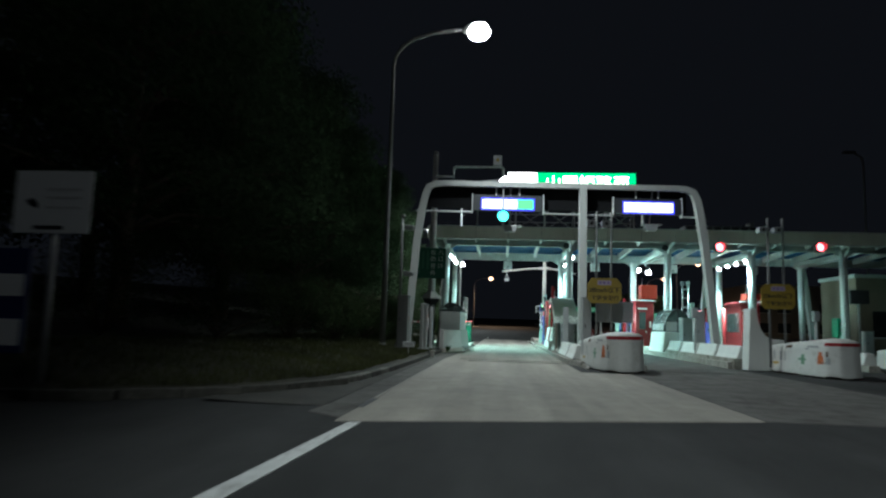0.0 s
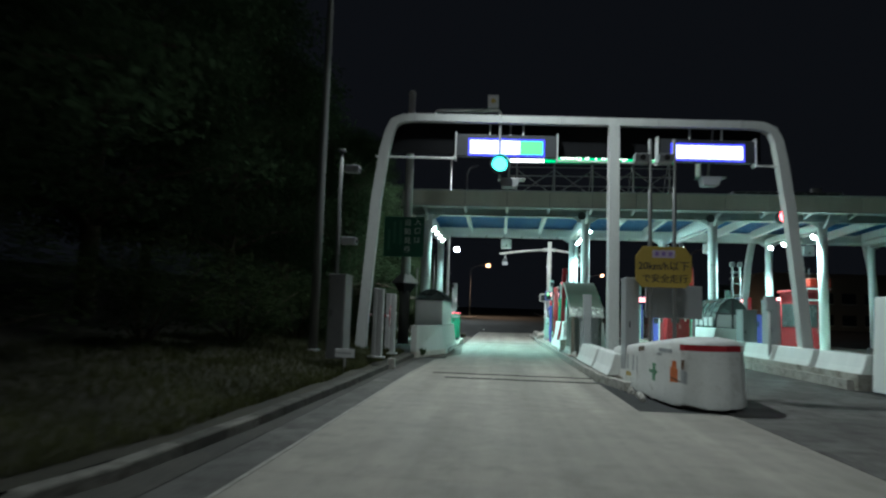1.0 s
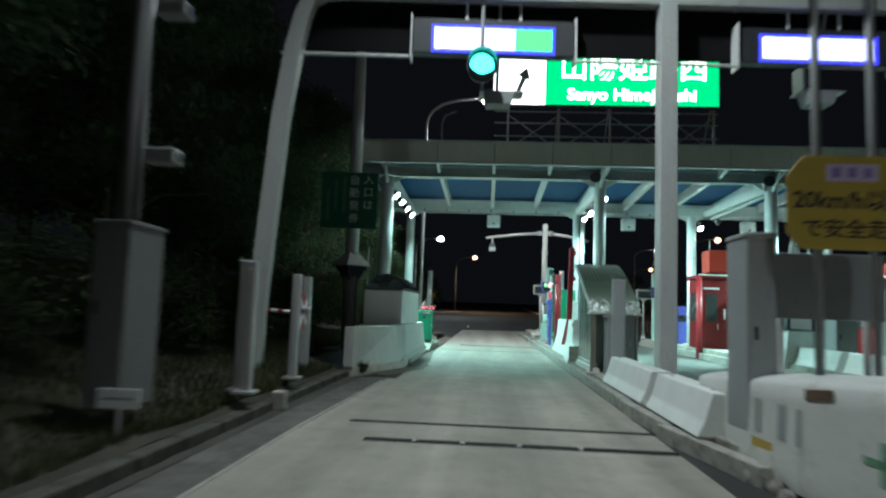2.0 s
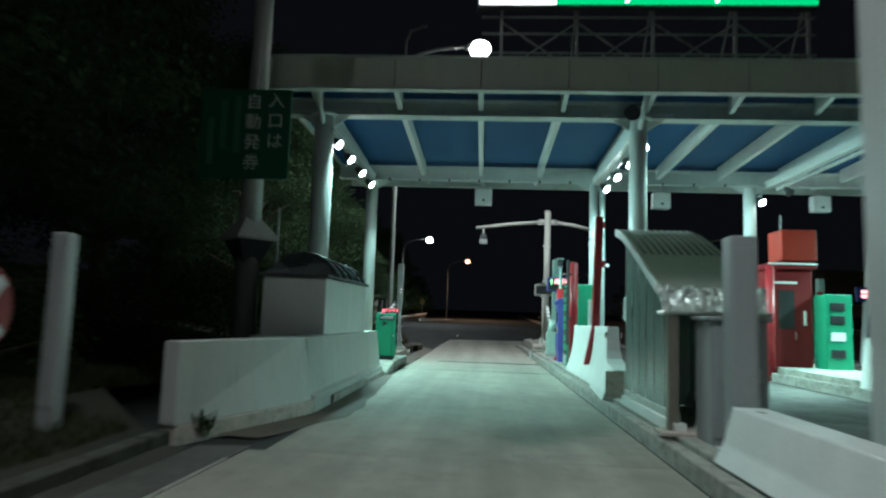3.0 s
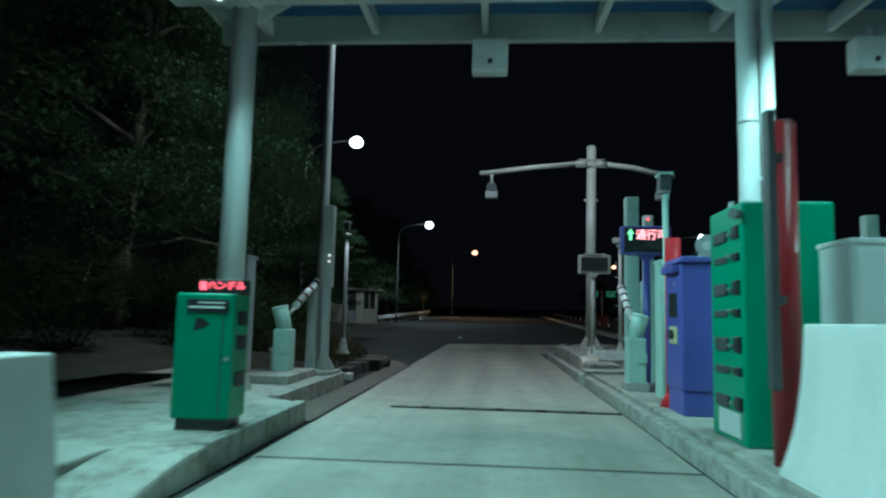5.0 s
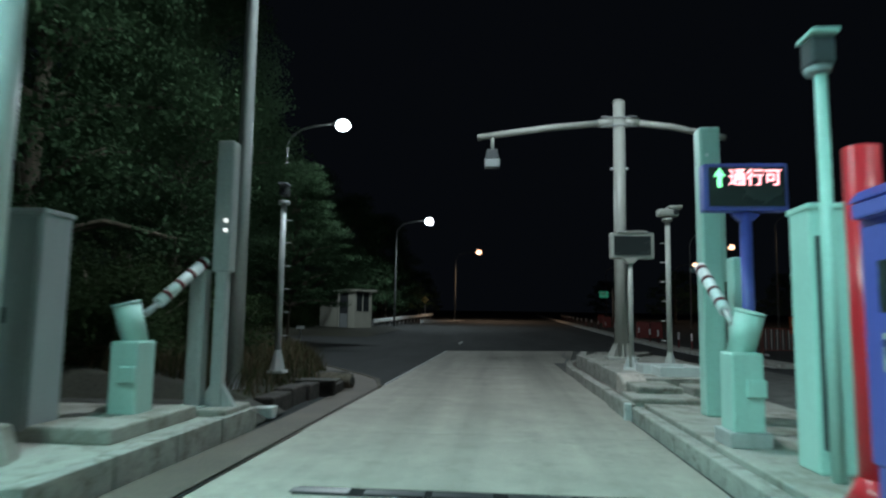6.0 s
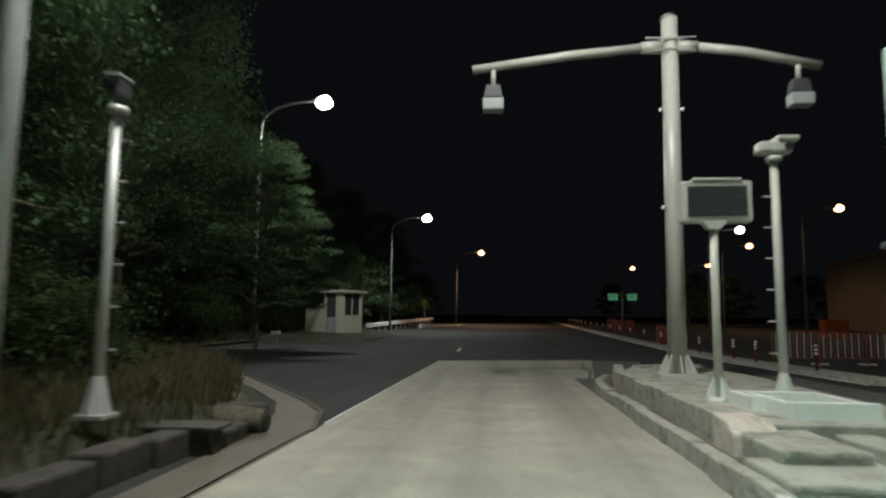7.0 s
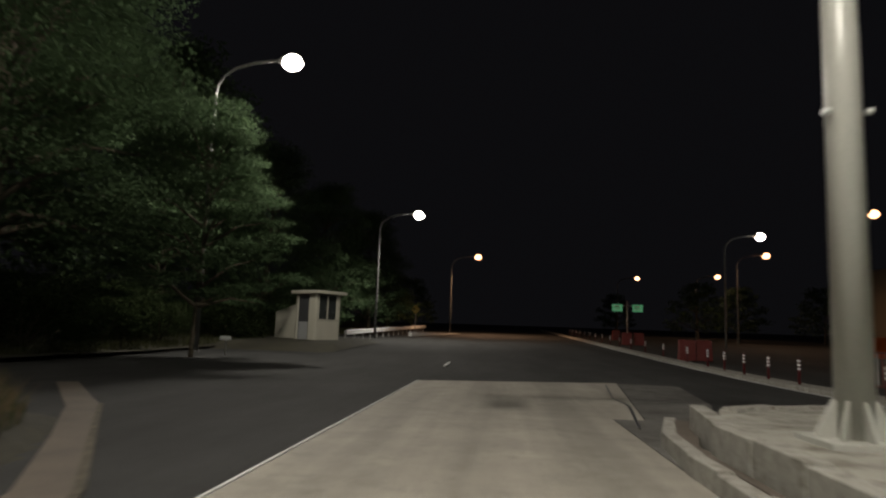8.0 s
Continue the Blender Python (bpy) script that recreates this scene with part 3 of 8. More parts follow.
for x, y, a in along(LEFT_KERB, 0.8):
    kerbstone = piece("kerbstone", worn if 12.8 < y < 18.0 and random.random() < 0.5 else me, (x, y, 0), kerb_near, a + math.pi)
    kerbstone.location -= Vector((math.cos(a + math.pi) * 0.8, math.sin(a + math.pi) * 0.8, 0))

island = thing("island_1", (3.4, 34, 0), "raised concrete toll island with kerb stones", "island", kind="structure")
part("deck", prism(B(), [(3.25, 22.3), (4.25, 22.3), (4.30, 24.0), (4.30, 49.05), (3.02, 49.05), (2.63, 47.5), (2.63, 26.5), (2.80, 24.4)], "z", -0.05, 0.19, bevel=0.01), M_ISLAND, island)
me = kerb_mesh("kerbstone", 1.0, 0.17, 0.15)
for x, y, a in along([(2.84, 23.5), (2.66, 24.6), (2.56, 26.5), (2.56, 47.3)], 1.0):
    piece("kerbstone", me, (x, y, 0), island, a)
for k in range(25):
    piece("kerbstone", me, (4.37, 23.4 + k, 0), island, -math.pi / 2)
# the steps and the higher far end
def chipped(bm, amount, scale, seed):
    """Worn, slightly broken corners."""
    bmesh.ops.subdivide_edges(bm, edges=[e for e in bm.edges if e.calc_length() > 0.12], cuts=3, use_grid_fill=True)
    for v in bm.verts:
        v.co += amount * noise.noise_vector(v.co * scale + Vector((seed, 0, 0)))
    return bm


part("step", chipped(box(B(), 2.52, 3.36, 47.46, 48.3, -0.05, 0.245, bevel=0.02), 0.010, 5, 1), M_ISLAND, island)
part("step_nosing", chipped(box(B(), 2.50, 3.10, 47.435, 47.49, 0.205, 0.25, bevel=0.012), 0.014, 9, 2), M_KERB, island, "worn pale step edge")
part("step", chipped(box(B(), 2.68, 3.27, 48.07, 49.1, -0.05, 0.33, bevel=0.02), 0.010, 5, 3), M_ISLAND, island)
part("step_nosing", chipped(box(B(), 2.70, 3.16, 48.045, 48.10, 0.29, 0.335, bevel=0.012), 0.014, 9, 4), M_KERB, island, "worn pale step edge")
part("infill", prism(B(), [(3.28, 48.3), (3.38, 47.75), (3.62, 47.5), (3.75, 47.7), (3.45, 48.3), (3.45, 49.05), (3.28, 49.05)], "z", 0.1, 0.21, bevel=0.01), M_GUTTER, island, "dark damp infill between the slabs")
part("slab", chipped(box(B(), 3.46, 3.78, 48.3, 49.1, -0.05, 0.31, bevel=0.02), 0.008, 5, 5), M_ISLAND, island)
part("cheek", chipped(prism(B(), [(47.36, -0.05), (48.7, -0.05), (48.7, 0.18), (47.9, 0.20), (47.36, 0.19)], "x", 2.40, 2.515, bevel=0.015), 0.010, 8, 6), M_KERB, island)
part("corner_patch", chipped(box(B(), 2.385, 2.47, 47.345, 47.44, -0.02, 0.195, bevel=0.012), 0.012, 12, 7), M_PALE2, island, "pale repaired kerb corner")
part("end_block", chipped(prism(B(), [(48.78, -0.05), (49.34, -0.05), (49.34, 0.42), (48.98, 0.41), (48.80, 0.30)], "x", 2.63, 2.98, bevel=0.025), 0.022, 6, 8), M_BAREWALL, island, "broken pinkish end block")
part("ledge", prism(B(), [(2.60, 48.1), (2.72, 48.1), (2.72, 55.2), (3.3, 57.2), (3.02, 57.3), (2.66, 56.1), (2.60, 54.6)], "z", -0.05, 0.15, bevel=0.01), M_BROWNDIRT, island, "ledge covered in dirt")
me = kerb_mesh("kerbstone", 0.75, 0.17, 0.165)
for x, y, a in along([(2.52, 48.6), (2.52, 54.4), (2.62, 55.9), (2.95, 57.2)], 0.75):
    piece("kerbstone", me, (x + random.uniform(-0.02, 0.02), y, random.uniform(-0.015, 0.01)), island, a + random.uniform(-0.02, 0.02))
part("deck", prism(B(), [(2.82, 49.0), (4.6, 49.0), (4.9, 55.0), (4.7, 57.0), (4.0, 57.2), (3.35, 56.6), (2.92, 55.2)], "z", -0.05, 0.37, bevel=0.01), M_ISLAND, island)
me = kerb_mesh("kerbstone", 0.9, 0.20, 0.42)
for k, (x, y, a) in enumerate(along([(2.745, 49.3), (2.77, 54.4), (2.95, 55.6), (3.16, 56.15), (3.6, 56.55), (4.6, 57.1)], 0.9)):
    piece("kerbstone", me, (x + random.uniform(-0.012, 0.012), y, random.uniform(-0.02, 0.008)), island, a + random.uniform(-0.012, 0.012))

island2 = thing("island_2", (8.6, 34, 0), "raised concrete toll island beside the second lane", "island", kind="structure")
part("deck", prism(B(), [(7.85, 25.5), (9.6, 25.5), (9.6, 50), (7.85, 50)], "z", -0.05, 0.33, bevel=0.01), M_ISLAND, island2)
me = kerb_mesh("kerbstone", 1.0, 0.17, 0.20)
for k in range(24):
    piece("kerbstone", me, (7.77, 25.6 + k, 0), island2, math.pi / 2)
island3 = thing("island_3", (13.4, 34, 0), "raised concrete toll island beside the third lane", "island", kind="structure")
part("deck", prism(B(), [(12.5, 26.5), (14.4, 26.5), (14.4, 50), (12.5, 50)], "z", -0.05, 0.20, bevel=0.015), M_ISLAND, island3)

island4 = thing("island_4", (17.9, 34, 0), "raised concrete toll island of the outermost lane", "island", kind="structure")
part("deck", prism(B(), [(16.9, 27.5), (19.4, 27.5), (19.4, 50), (16.9, 50)], "z", -0.05, 0.20, bevel=0.015), M_ISLAND, island4)

island_left = thing("island_left", (-2.4, 42, 0), "low concrete island along the near side of the lane", "island", kind="structure")
part("deck", prism(B(), [(-1.40, 39.55), (-1.36, 42.3), (-1.80, 42.6), (-1.80, 46.1), (-4.6, 46.1), (-4.6, 38.3), (-1.86, 38.8), (-1.86, 39.55)], "z", -0.05, 0.20, bevel=0.02), M_ISLAND, island_left)
me = kerb_mesh("kerbstone", 0.62, 0.16, 0.215)
for k in range(4):
    piece("kerbstone", me, (-1.31, 40.43 + 0.62 * k, 0), island_left, -math.pi / 2)
part("sloped_nose", prism(B(), [(38.62, -0.05), (39.80, -0.05), (39.80, 0.205), (39.4, 0.19), (38.9, 0.12), (38.62, 0.05)], "x", -1.84, -1.235, bevel=0.03), M_ISLAND, island_left)
me = kerb_mesh("kerbstone", 0.86, 0.16, 0.215)
for k in range(4):
    piece("kerbstone", me, (-1.74, 43.5 + 0.86 * k, 0), island_left, -math.pi / 2)
bm = sheet([-4.6, -3.8, -3.0, -2.6, -2.3, -2.05, -1.85, -1.70], [46.08 + 0.1 * k for k in range(12)],
           lambda x, y: 0.16 * min(1.0, (-1.66 - x) / 0.3) + 0.03 * noise.noise((x * 5, y * 5, 2)))
setting("dirt_island_end", bm, M_WETDIRT, "dark damp dirt at the broken end of the island", "dirt")
part("plinth", box(B(), -2.75, -1.95, 43.9, 45.3, 0.19, 0.32, bevel=0.02), M_ISLAND, island_left)
part("plinth", box(B(), -2.2, -1.7, 45.35, 46.0, 0.19, 0.27, bevel=0.02), M_ISLAND, island_left)

# ---- canopy ----
canopy = thing("toll_canopy", (3, 40, 5.6), "long pale steel toll canopy with a blue ceiling", "canopy")
LANE_X0, LANE_X1 = -3.45, 23.0
PITCH = 1.655
k, x = 0, 0.625 - 3 * PITCH
bm = prism(B(), [(36.56, 5.60), (36.60, 5.60), (36.60, 6.18), (36.56, 6.18)], "x", 0.008, PITCH - 0.008, bevel=0.006)
me = mesh_of("fascia_panel", bm, M_FASCIA)
while x < LANE_X1:
    if x > LANE_X0 - 0.9:
        piece("fascia_panel", me, (max(x, LANE_X0), 0, 0), canopy)
    x += PITCH
part("fascia_backing", box(B(), LANE_X0 + 0.05, LANE_X1, 36.61, 36.70, 5.58, 6.17, bevel=0), M_DARKBOX, canopy)
part("fascia_lip", box(B(), LANE_X0, LANE_X1, 36.53, 36.72, 5.545, 5.595, bevel=0.01), M_BEAM, canopy)
part("fascia_cap", box(B(), LANE_X0, LANE_X1, 36.52, 36.80, 6.185, 6.22, bevel=0.01), M_BEAM, canopy)
part("roof_deck", prism(B(), [(36.7, 6.02), (36.7, 5.98), (44.6, 5.72), (44.6, 5.76)], "x", LANE_X0, LANE_X1), M_GALV, canopy)
part("rear_fascia", box(B(), LANE_X0, LANE_X1, 44.55, 44.66, 5.30, 5.78, bevel=0.01), M_BEAM, canopy)
part("end_fascia", box(B(), LANE_X0 - 0.06, LANE_X0, 36.55, 44.6, 5.58, 6.18, bevel=0.01), M_FASCIA, canopy)
bm = B()
prev = None
n = 0
y = 36.72
while y < 44.5:
    z = 5.82 - 0.024 * (y - 36.7) + (0.0 if n % 4 in (0, 3) else 0.05)
    row = [bm.verts.new((LANE_X0, y, z)), bm.verts.new((LANE_X1, y, z))]
    if prev:
        bm.faces.new((prev[0], row[0], row[1], prev[1]))
    prev, n, y = row, n + 1, y + (0.045 if n % 2 == 0 else 0.02)
part("ceiling_sheet", bm, M_BLUEROOF, canopy, "blue corrugated steel ceiling sheet")
rib = mesh_of("rib", prism(B(), [(37.8, 5.50), (42.9, 5.30), (42.9, 5.66), (37.8, 5.80)], "x", -0.06, 0.06, bevel=0.008), M_STEEL)
short = mesh_of("short_rib", prism(B(), [(36.72, 5.62), (37.5, 5.45), (37.5, 5.80), (36.72, 5.82)], "x", -0.05, 0.05, bevel=0.008), M_STEEL)
tail = mesh_of("tail_rib", prism(B(), [(43.1, 5.34), (44.55, 5.40), (44.55, 5.62), (43.1, 5.64)], "x", -0.05, 0.05, bevel=0.008), M_STEEL)
x = 0.625 - 2 * PITCH
while x < LANE_X1:
    for name, me in (("rib", rib), ("short_rib", short), ("tail_rib", tail)):
        piece(name, me, (x, 0, 0), canopy)
    x += PITCH


def girder(y0, y1, z0, z1, x0, x1):
    """A rolled steel beam: two flanges and a web."""
    bm = B()
    box(bm, x0, x1, y0, y1, z0, z0 + 0.035, bevel=0.006)
    box(bm, x0, x1, y0, y1, z1 - 0.035, z1, bevel=0.006)
    box(bm, x0, x1, (y0 + y1) / 2 - 0.02, (y0 + y1) / 2 + 0.02, z0 + 0.03, z1 - 0.03, bevel=0)
    return bm


part("front_beam", girder(37.48, 37.78, 5.33, 5.68, LANE_X0, LANE_X1), M_BEAM, canopy)
part("rear_beam", girder(42.86, 43.10, 5.17, 5.56, LANE_X0, LANE_X1), M_STEEL, canopy)
for x in (-2.5, 3.85, 8.6, 12.9, 17.3):
    part("cross_beam", box(B(), x - 0.09, x + 0.09, 37.5, 43.0, 5.10, 5.32, bevel=0.01), M_STEEL, canopy)
    part("lamp_rail", box(B(), x + 0.05, x + 0.11, 37.5, 42.6, 4.98, 5.06, bevel=0.006), M_GALV, canopy)
    for y in (37.7, 38.9, 40.2, 41.5, 42.5):
        part("rail_hanger", box(B(), x + 0.06, x + 0.10, y, y + 0.05, 5.05, 5.12, bevel=0.004), M_GALV, canopy)
for x, y, r in ((-2.6, 37.6, 0.20), (3.8, 37.6, 0.175), (8.75, 37.6, 0.175), (12.9, 37.6, 0.175), (17.3, 37.6, 0.175),
                (-2.53, 43.18, 0.165), (3.82, 43.0, 0.12), (8.1, 43.0, 0.165), (13.0, 43.0, 0.165), (17.6, 43.0, 0.165)):
    top = 5.34 if y < 40 else 5.18
    col = part("column", rod(B(), (x, y, 0.15), (x, y, top), r, r, 28), M_STEEL, canopy, "round white steel column")
    if (x, y) in ((3.82, 43.0), (8.1, 43.0), (8.75, 37.6)):
        for z in (1.35, 2.45, 3.55):
            part("strap", rod(B(), (x, y, z), (x, y, z + 0.03), r + 0.006, r + 0.006, 28), M_GALV, col)
    part("head_plate", rod(B(), (x, y, top - 0.02), (x, y, top + 0.02), r + 0.1, r + 0.1, 20), M_STEEL, col)
    part("footing", rod(B(), (x, y, 0.1), (x, y, 0.42), r + 0.22, r + 0.12, 8), M_ISLAND, col)
    if y < 40:
        part("brace", tube(B(), [(x, y - 0.1, top - 0.25), (x, 36.9, 5.60)], 0.055, 8), M_STEEL, col)
    part("gusset", prism(B(), [(x - 0.75, top + 0.13), (x + 0.75, top + 0.13), (x + 0.2, top - 0.22), (x - 0.2, top - 0.22)], "y", y - 0.02, y + 0.02, bevel=0.005), M_STEEL, col)
part("pipe", rod(B(), (4.05, 43.0, 0.2), (4.05, 43.0, 5.2), 0.085, 0.085, 18), M_STEEL, canopy, "white drainpipe beside a column")

# rooftop truss that carries the lit sign, with hoops of railing
truss = thing("rooftop_truss", (4.0, 37.4, 6.2), "dark steel lattice frame on the canopy roof", "truss")
for x in (1.0, 2.5, 4.0, 5.6, 7.0):
    part("post", box(B(), x - 0.03, x + 0.03, 37.2, 37.26, 5.98, 8.9, bevel=0.004), M_GALV, truss)
    part("stay", rod(B(), (x, 37.2, 7.9), (x, 38.6, 6.05), 0.022, 0.022, 6), M_GALV, truss)
for z in (6.55, 6.95, 7.3):
    part("rail", rod(B(), (0.6, 37.18, z), (7.1, 37.18, z), 0.022, 0.022, 8), M_GALV, truss)
for x0, x1 in ((1.0, 2.5), (2.5, 4.0), (4.0, 5.6), (5.6, 7.0)):
    part("brace", rod(B(), (x0, 37.2, 6.15), (x1, 37.2, 7.2), 0.018, 0.018, 6), M_GALV, truss)
    part("brace", rod(B(), (x1, 37.2, 6.15), (x0, 37.2, 7.2), 0.018, 0.018, 6), M_GALV, truss)
davit = thing("davit_arm", (-1.0, 38.2, 5.9), "thin bent steel pipe on the canopy roof", "pipe")
part("arm", tube(B(), [(-1.05, 38.2, 5.9), (-1.05, 38.2, 7.2), (-0.95, 38.2, 7.45), (-0.6, 38.2, 7.6)], 0.03, 8), M_GALV, davit)
shed = thing("rooftop_plant", (12.0, 39.0, 6.0), "low grey louvred equipment housing on the canopy roof", "equipment")
one_box("body", (9.9, 14.2, 38.6, 39.6, 5.85, 6.75), M_CABINET, shed, bevel=0.02)
for k in range(9):
    one_box("louvre", (10.0 + 0.46 * k, 10.38 + 0.46 * k, 38.57, 38.6, 6.3, 6.7), M_DARKBOX, shed, bevel=0.004)
bx = shed
part("vent", rod(B(), (13.4, 39.1, 6.7), (13.4, 39.1, 7.0), 0.18, 0.22, 12), M_GALV, bx)

sign = thing("lit_name_sign", (3.8, 36.9, 7.2), "backlit green and white place-name sign above the canopy", "sign")
one_box("case", (0.50, 7.08, 36.92, 37.14, 7.40, 9.14), M_DARKBOX, sign, bevel=0.02)
one_box("white_panel", (0.55, 2.06, 36.89, 36.92, 7.44, 9.11), M_LITWHITE, sign, "glowing white panel", bevel=0)
one_box("green_panel", (2.08, 7.04, 36.89, 36.92, 7.44, 9.11), M_LITGREEN, sign, "glowing green panel", bevel=0)
writing("lettering", "山陽姫路西", 0.86, M_LITLETTER, sign, (4.6, 36.885, 8.52), bold=0.012)
writing("lettering", "Sanyo Himeji-nishi", 0.50, M_LITLETTER, sign, (4.55, 36.885, 7.74), bold=0.012)
bm = prism(B(), [(1.15, 7.72), (1.28, 7.72), (1.50, 8.2), (1.62, 8.15), (1.52, 8.55), (1.22, 8.3), (1.36, 8.26)], "y", 36.878, 36.888)
part("arrow", bm, M_CABINET, sign)

# ---- gantry over the approach ----
gantry = thing("gantry", (2.6, 29.06, 0), "white steel portal gantry spanning two lanes", "gantry")
GY = 29.06
left = [(-3.26, GY, 0.1), (-3.12, GY, 2.4), (-2.98, GY, 4.5), (-2.82, GY, 5.75), (-2.70, GY, 6.33), (-2.58, GY, 6.62), (-2.34, GY, 6.74), (-2.0, GY, 6.77)]
right = [(7.1, GY, 6.77), (7.4, GY, 6.74), (7.64, GY, 6.62), (7.78, GY, 6.33), (7.88, GY, 5.75), (8.06, GY, 4.5), (8.28, GY, 2.4), (8.48, GY, 0.1)]
part("portal", tube(B(), left + [(2.4, GY, 6.77)] + right, [0.19] * 4 + [0.18, 0.17, 0.155, 0.145, 0.145, 0.145, 0.155, 0.17, 0.18] + [0.19] * 4, square=True), M_GANTRY, gantry)
one_box("post", (3.27, 3.55, GY - 0.15, GY + 0.15, 0.15, 6.68), M_GANTRY, gantry)
for x in (-2.0, 0.3, 2.0, 4.6, 6.8):
    part("bolted_joint", box(B(), x - 0.025, x + 0.025, GY - 0.115, GY + 0.115, 6.655, 6.885, bevel=0.006), M_GALV, gantry)
for x0, x1 in ((-3.05, -0.9), (1.9, 3.3), (3.5, 4.6), (7.2, 7.85)):
    part("bracket_bar", rod(B(), (x0, GY - 0.02, 5.66), (x1, GY - 0.02, 5.66), 0.03, 0.03, 8), M_STEEL, gantry)
for x in (-3.26, 3.41, 8.48):
    top = 0.50 if x > 5 else 0.37
    part("base_plate", box(B(), x - 0.3, x + 0.3, GY - 0.3, GY + 0.3, top - 0.06, top, bevel=0.01), M_GALV, gantry)


def swing(ob):
    """Turns a thing of the gantry with it: the portal stands a little askew to the lanes."""
    at, away, turn = Vector((2.4, 28.72, -0.14)), Vector((2.4, GY, 0)), Matrix.Rotation(radians(3.2), 3, "Z")
    ob.location = at + turn @ (ob.location - away)
    ob.rotation_euler = (0, 0, radians(3.2))
    return ob


swing(gantry)


boards = thing("sign_board", (2.4, GY, 6.2), "unlit black sign boards hung under the gantry beam", "sign board")
for x0, x1, z0, z1 in ((-2.75, 0.55, 5.84, 6.82), (0.55, 1.86, 5.84, 6.25), (0.55, 1.86, 6.33, 6.82), (1.86, 3.48, 5.84, 6.82), (3.50, 7.45, 5.84, 6.82)):
    one_box("board", (x0, x1, GY + 0.25, GY + 0.30, z0, z1), M_MATTBLACK, boards, bevel=0.004)
swing(boards)


def lane_display(x0, x1, lit0, lit1, label, green):
    d = thing("lane_display", ((x0 + x1) / 2, GY, 6.0), label, "display", "lane displays")
    one_box("case", (x0, x1, GY + 0.02, GY + 0.24, 5.75, 6.36), M_DARKBOX, d, bevel=0.02)
    for x in (x0 - 0.035, x1):
        part("side_frame", box(B(), x, x + 0.035, GY - 0.02, GY + 0.26, 5.64, 6.42, bevel=0.006), M_STEEL, d)
    mid = lit1 - (0.62 if green else 0.0)
    one_box("led_field", (lit0, mid, GY - 0.005, GY + 0.02, 5.82, 6.19), M_LEDWHITE, d, "glowing blue-white text field", bevel=0)
    # Added glowing rim that draws the blue halo round the lit field.
    one_box("led_border", (lit0 - 0.05, lit1 + 0.05, GY + 0.0, GY + 0.021, 5.765, 6.245), M_HALOBLUE, d, "blue border glowing as the field's halo", bevel=0)
    if green:
        one_box("led_field", (mid + 0.004, lit1, GY - 0.005, GY + 0.02, 5.82, 6.19), M_LEDGREEN, d, "glowing green text field", bevel=0)
    part("hanger", rod(B(), ((x0 * 2 + x1) / 3, GY + 0.1, 6.3), ((x0 * 2 + x1) / 3, GY + 0.1, 6.75), 0.03, 0.03, 8), M_STEEL, d)
    part("hanger", rod(B(), ((x0 + 2 * x1) / 3, GY + 0.1, 6.3), ((x0 + 2 * x1) / 3, GY + 0.1, 6.75), 0.03, 0.03, 8), M_STEEL, d)
    return d


swing(lane_display(-0.85, 1.88, -0.48, 1.50, "black lane display lit white and green", True))
swing(lane_display(4.62, 7.2, 5.0, 6.87, "black lane display lit blue-white", False))


def signal(x, y, z, lens, label, boxed=True):
    s = thing("lane_signal", (x, y, z), label, "signal", "lane signals")
    part("housing", rod(B(), (x, y + 0.02, z), (x, y + 0.28, z), 0.26, 0.22, 24), M_DARKBOX, s)
    part("hood", rod(B(), (x, y - 0.22, z), (x, y + 0.03, z), 0.23, 0.24, 24, cap=False), M_DARKBOX, s)
    part("lens", rod(B(), (x, y - 0.02, z), (x, y + 0.018, z), 0.15, 0.2, 24), lens, s, "glowing round lens")
    part("arm", rod(B(), (x, y + 0.15, z + 0.2), (x, y + 0.15, z + (1.2 if boxed else 0.45)), 0.035, 0.035, 8), M_GALV, s)
    return s


swing(signal(0.33, 28.9, 5.50, M_SIGNAL, "round lane signal glowing green under the gantry"))
signal(10.92, 36.3, 5.33, M_REDLAMP, "round lane signal glowing red under the canopy", False)
signal(15.62, 36.3, 5.42, M_REDLAMP, "round lane signal glowing red under the canopy", False)


def antenna(x, y, z):
    a = thing("roadside_antenna", (x, y, z), "grey boxed antenna hanging below the gantry", "antenna", "antennas")
    part("bracket", box(B(), x - 0.28, x - 0.24, y - 0.05, y + 0.3, z, z + 0.42, bevel=0.004), M_STEEL, a)
    part("tray", box(B(), x - 0.3, x + 0.45, y - 0.05, y + 0.35, z - 0.03, z, bevel=0.006), M_GALV, a)
    part("housing", prism(B(), [(x - 0.24, z - 0.03), (x + 0.3, z - 0.03), (x + 0.22, z - 0.26), (x - 0.18, z - 0.26)], "y", y - 0.1, y + 0.25, bevel=0.015), M_CABINET, a)
    part("arm", rod(B(), (x, y + 0.15, z), (x, 29.12, 6.70), 0.03, 0.03, 8), M_GALV, a)
    swing(a)


antenna(6.1, 29.4, 5.42)
antenna(0.62, 29.35, 5.22)

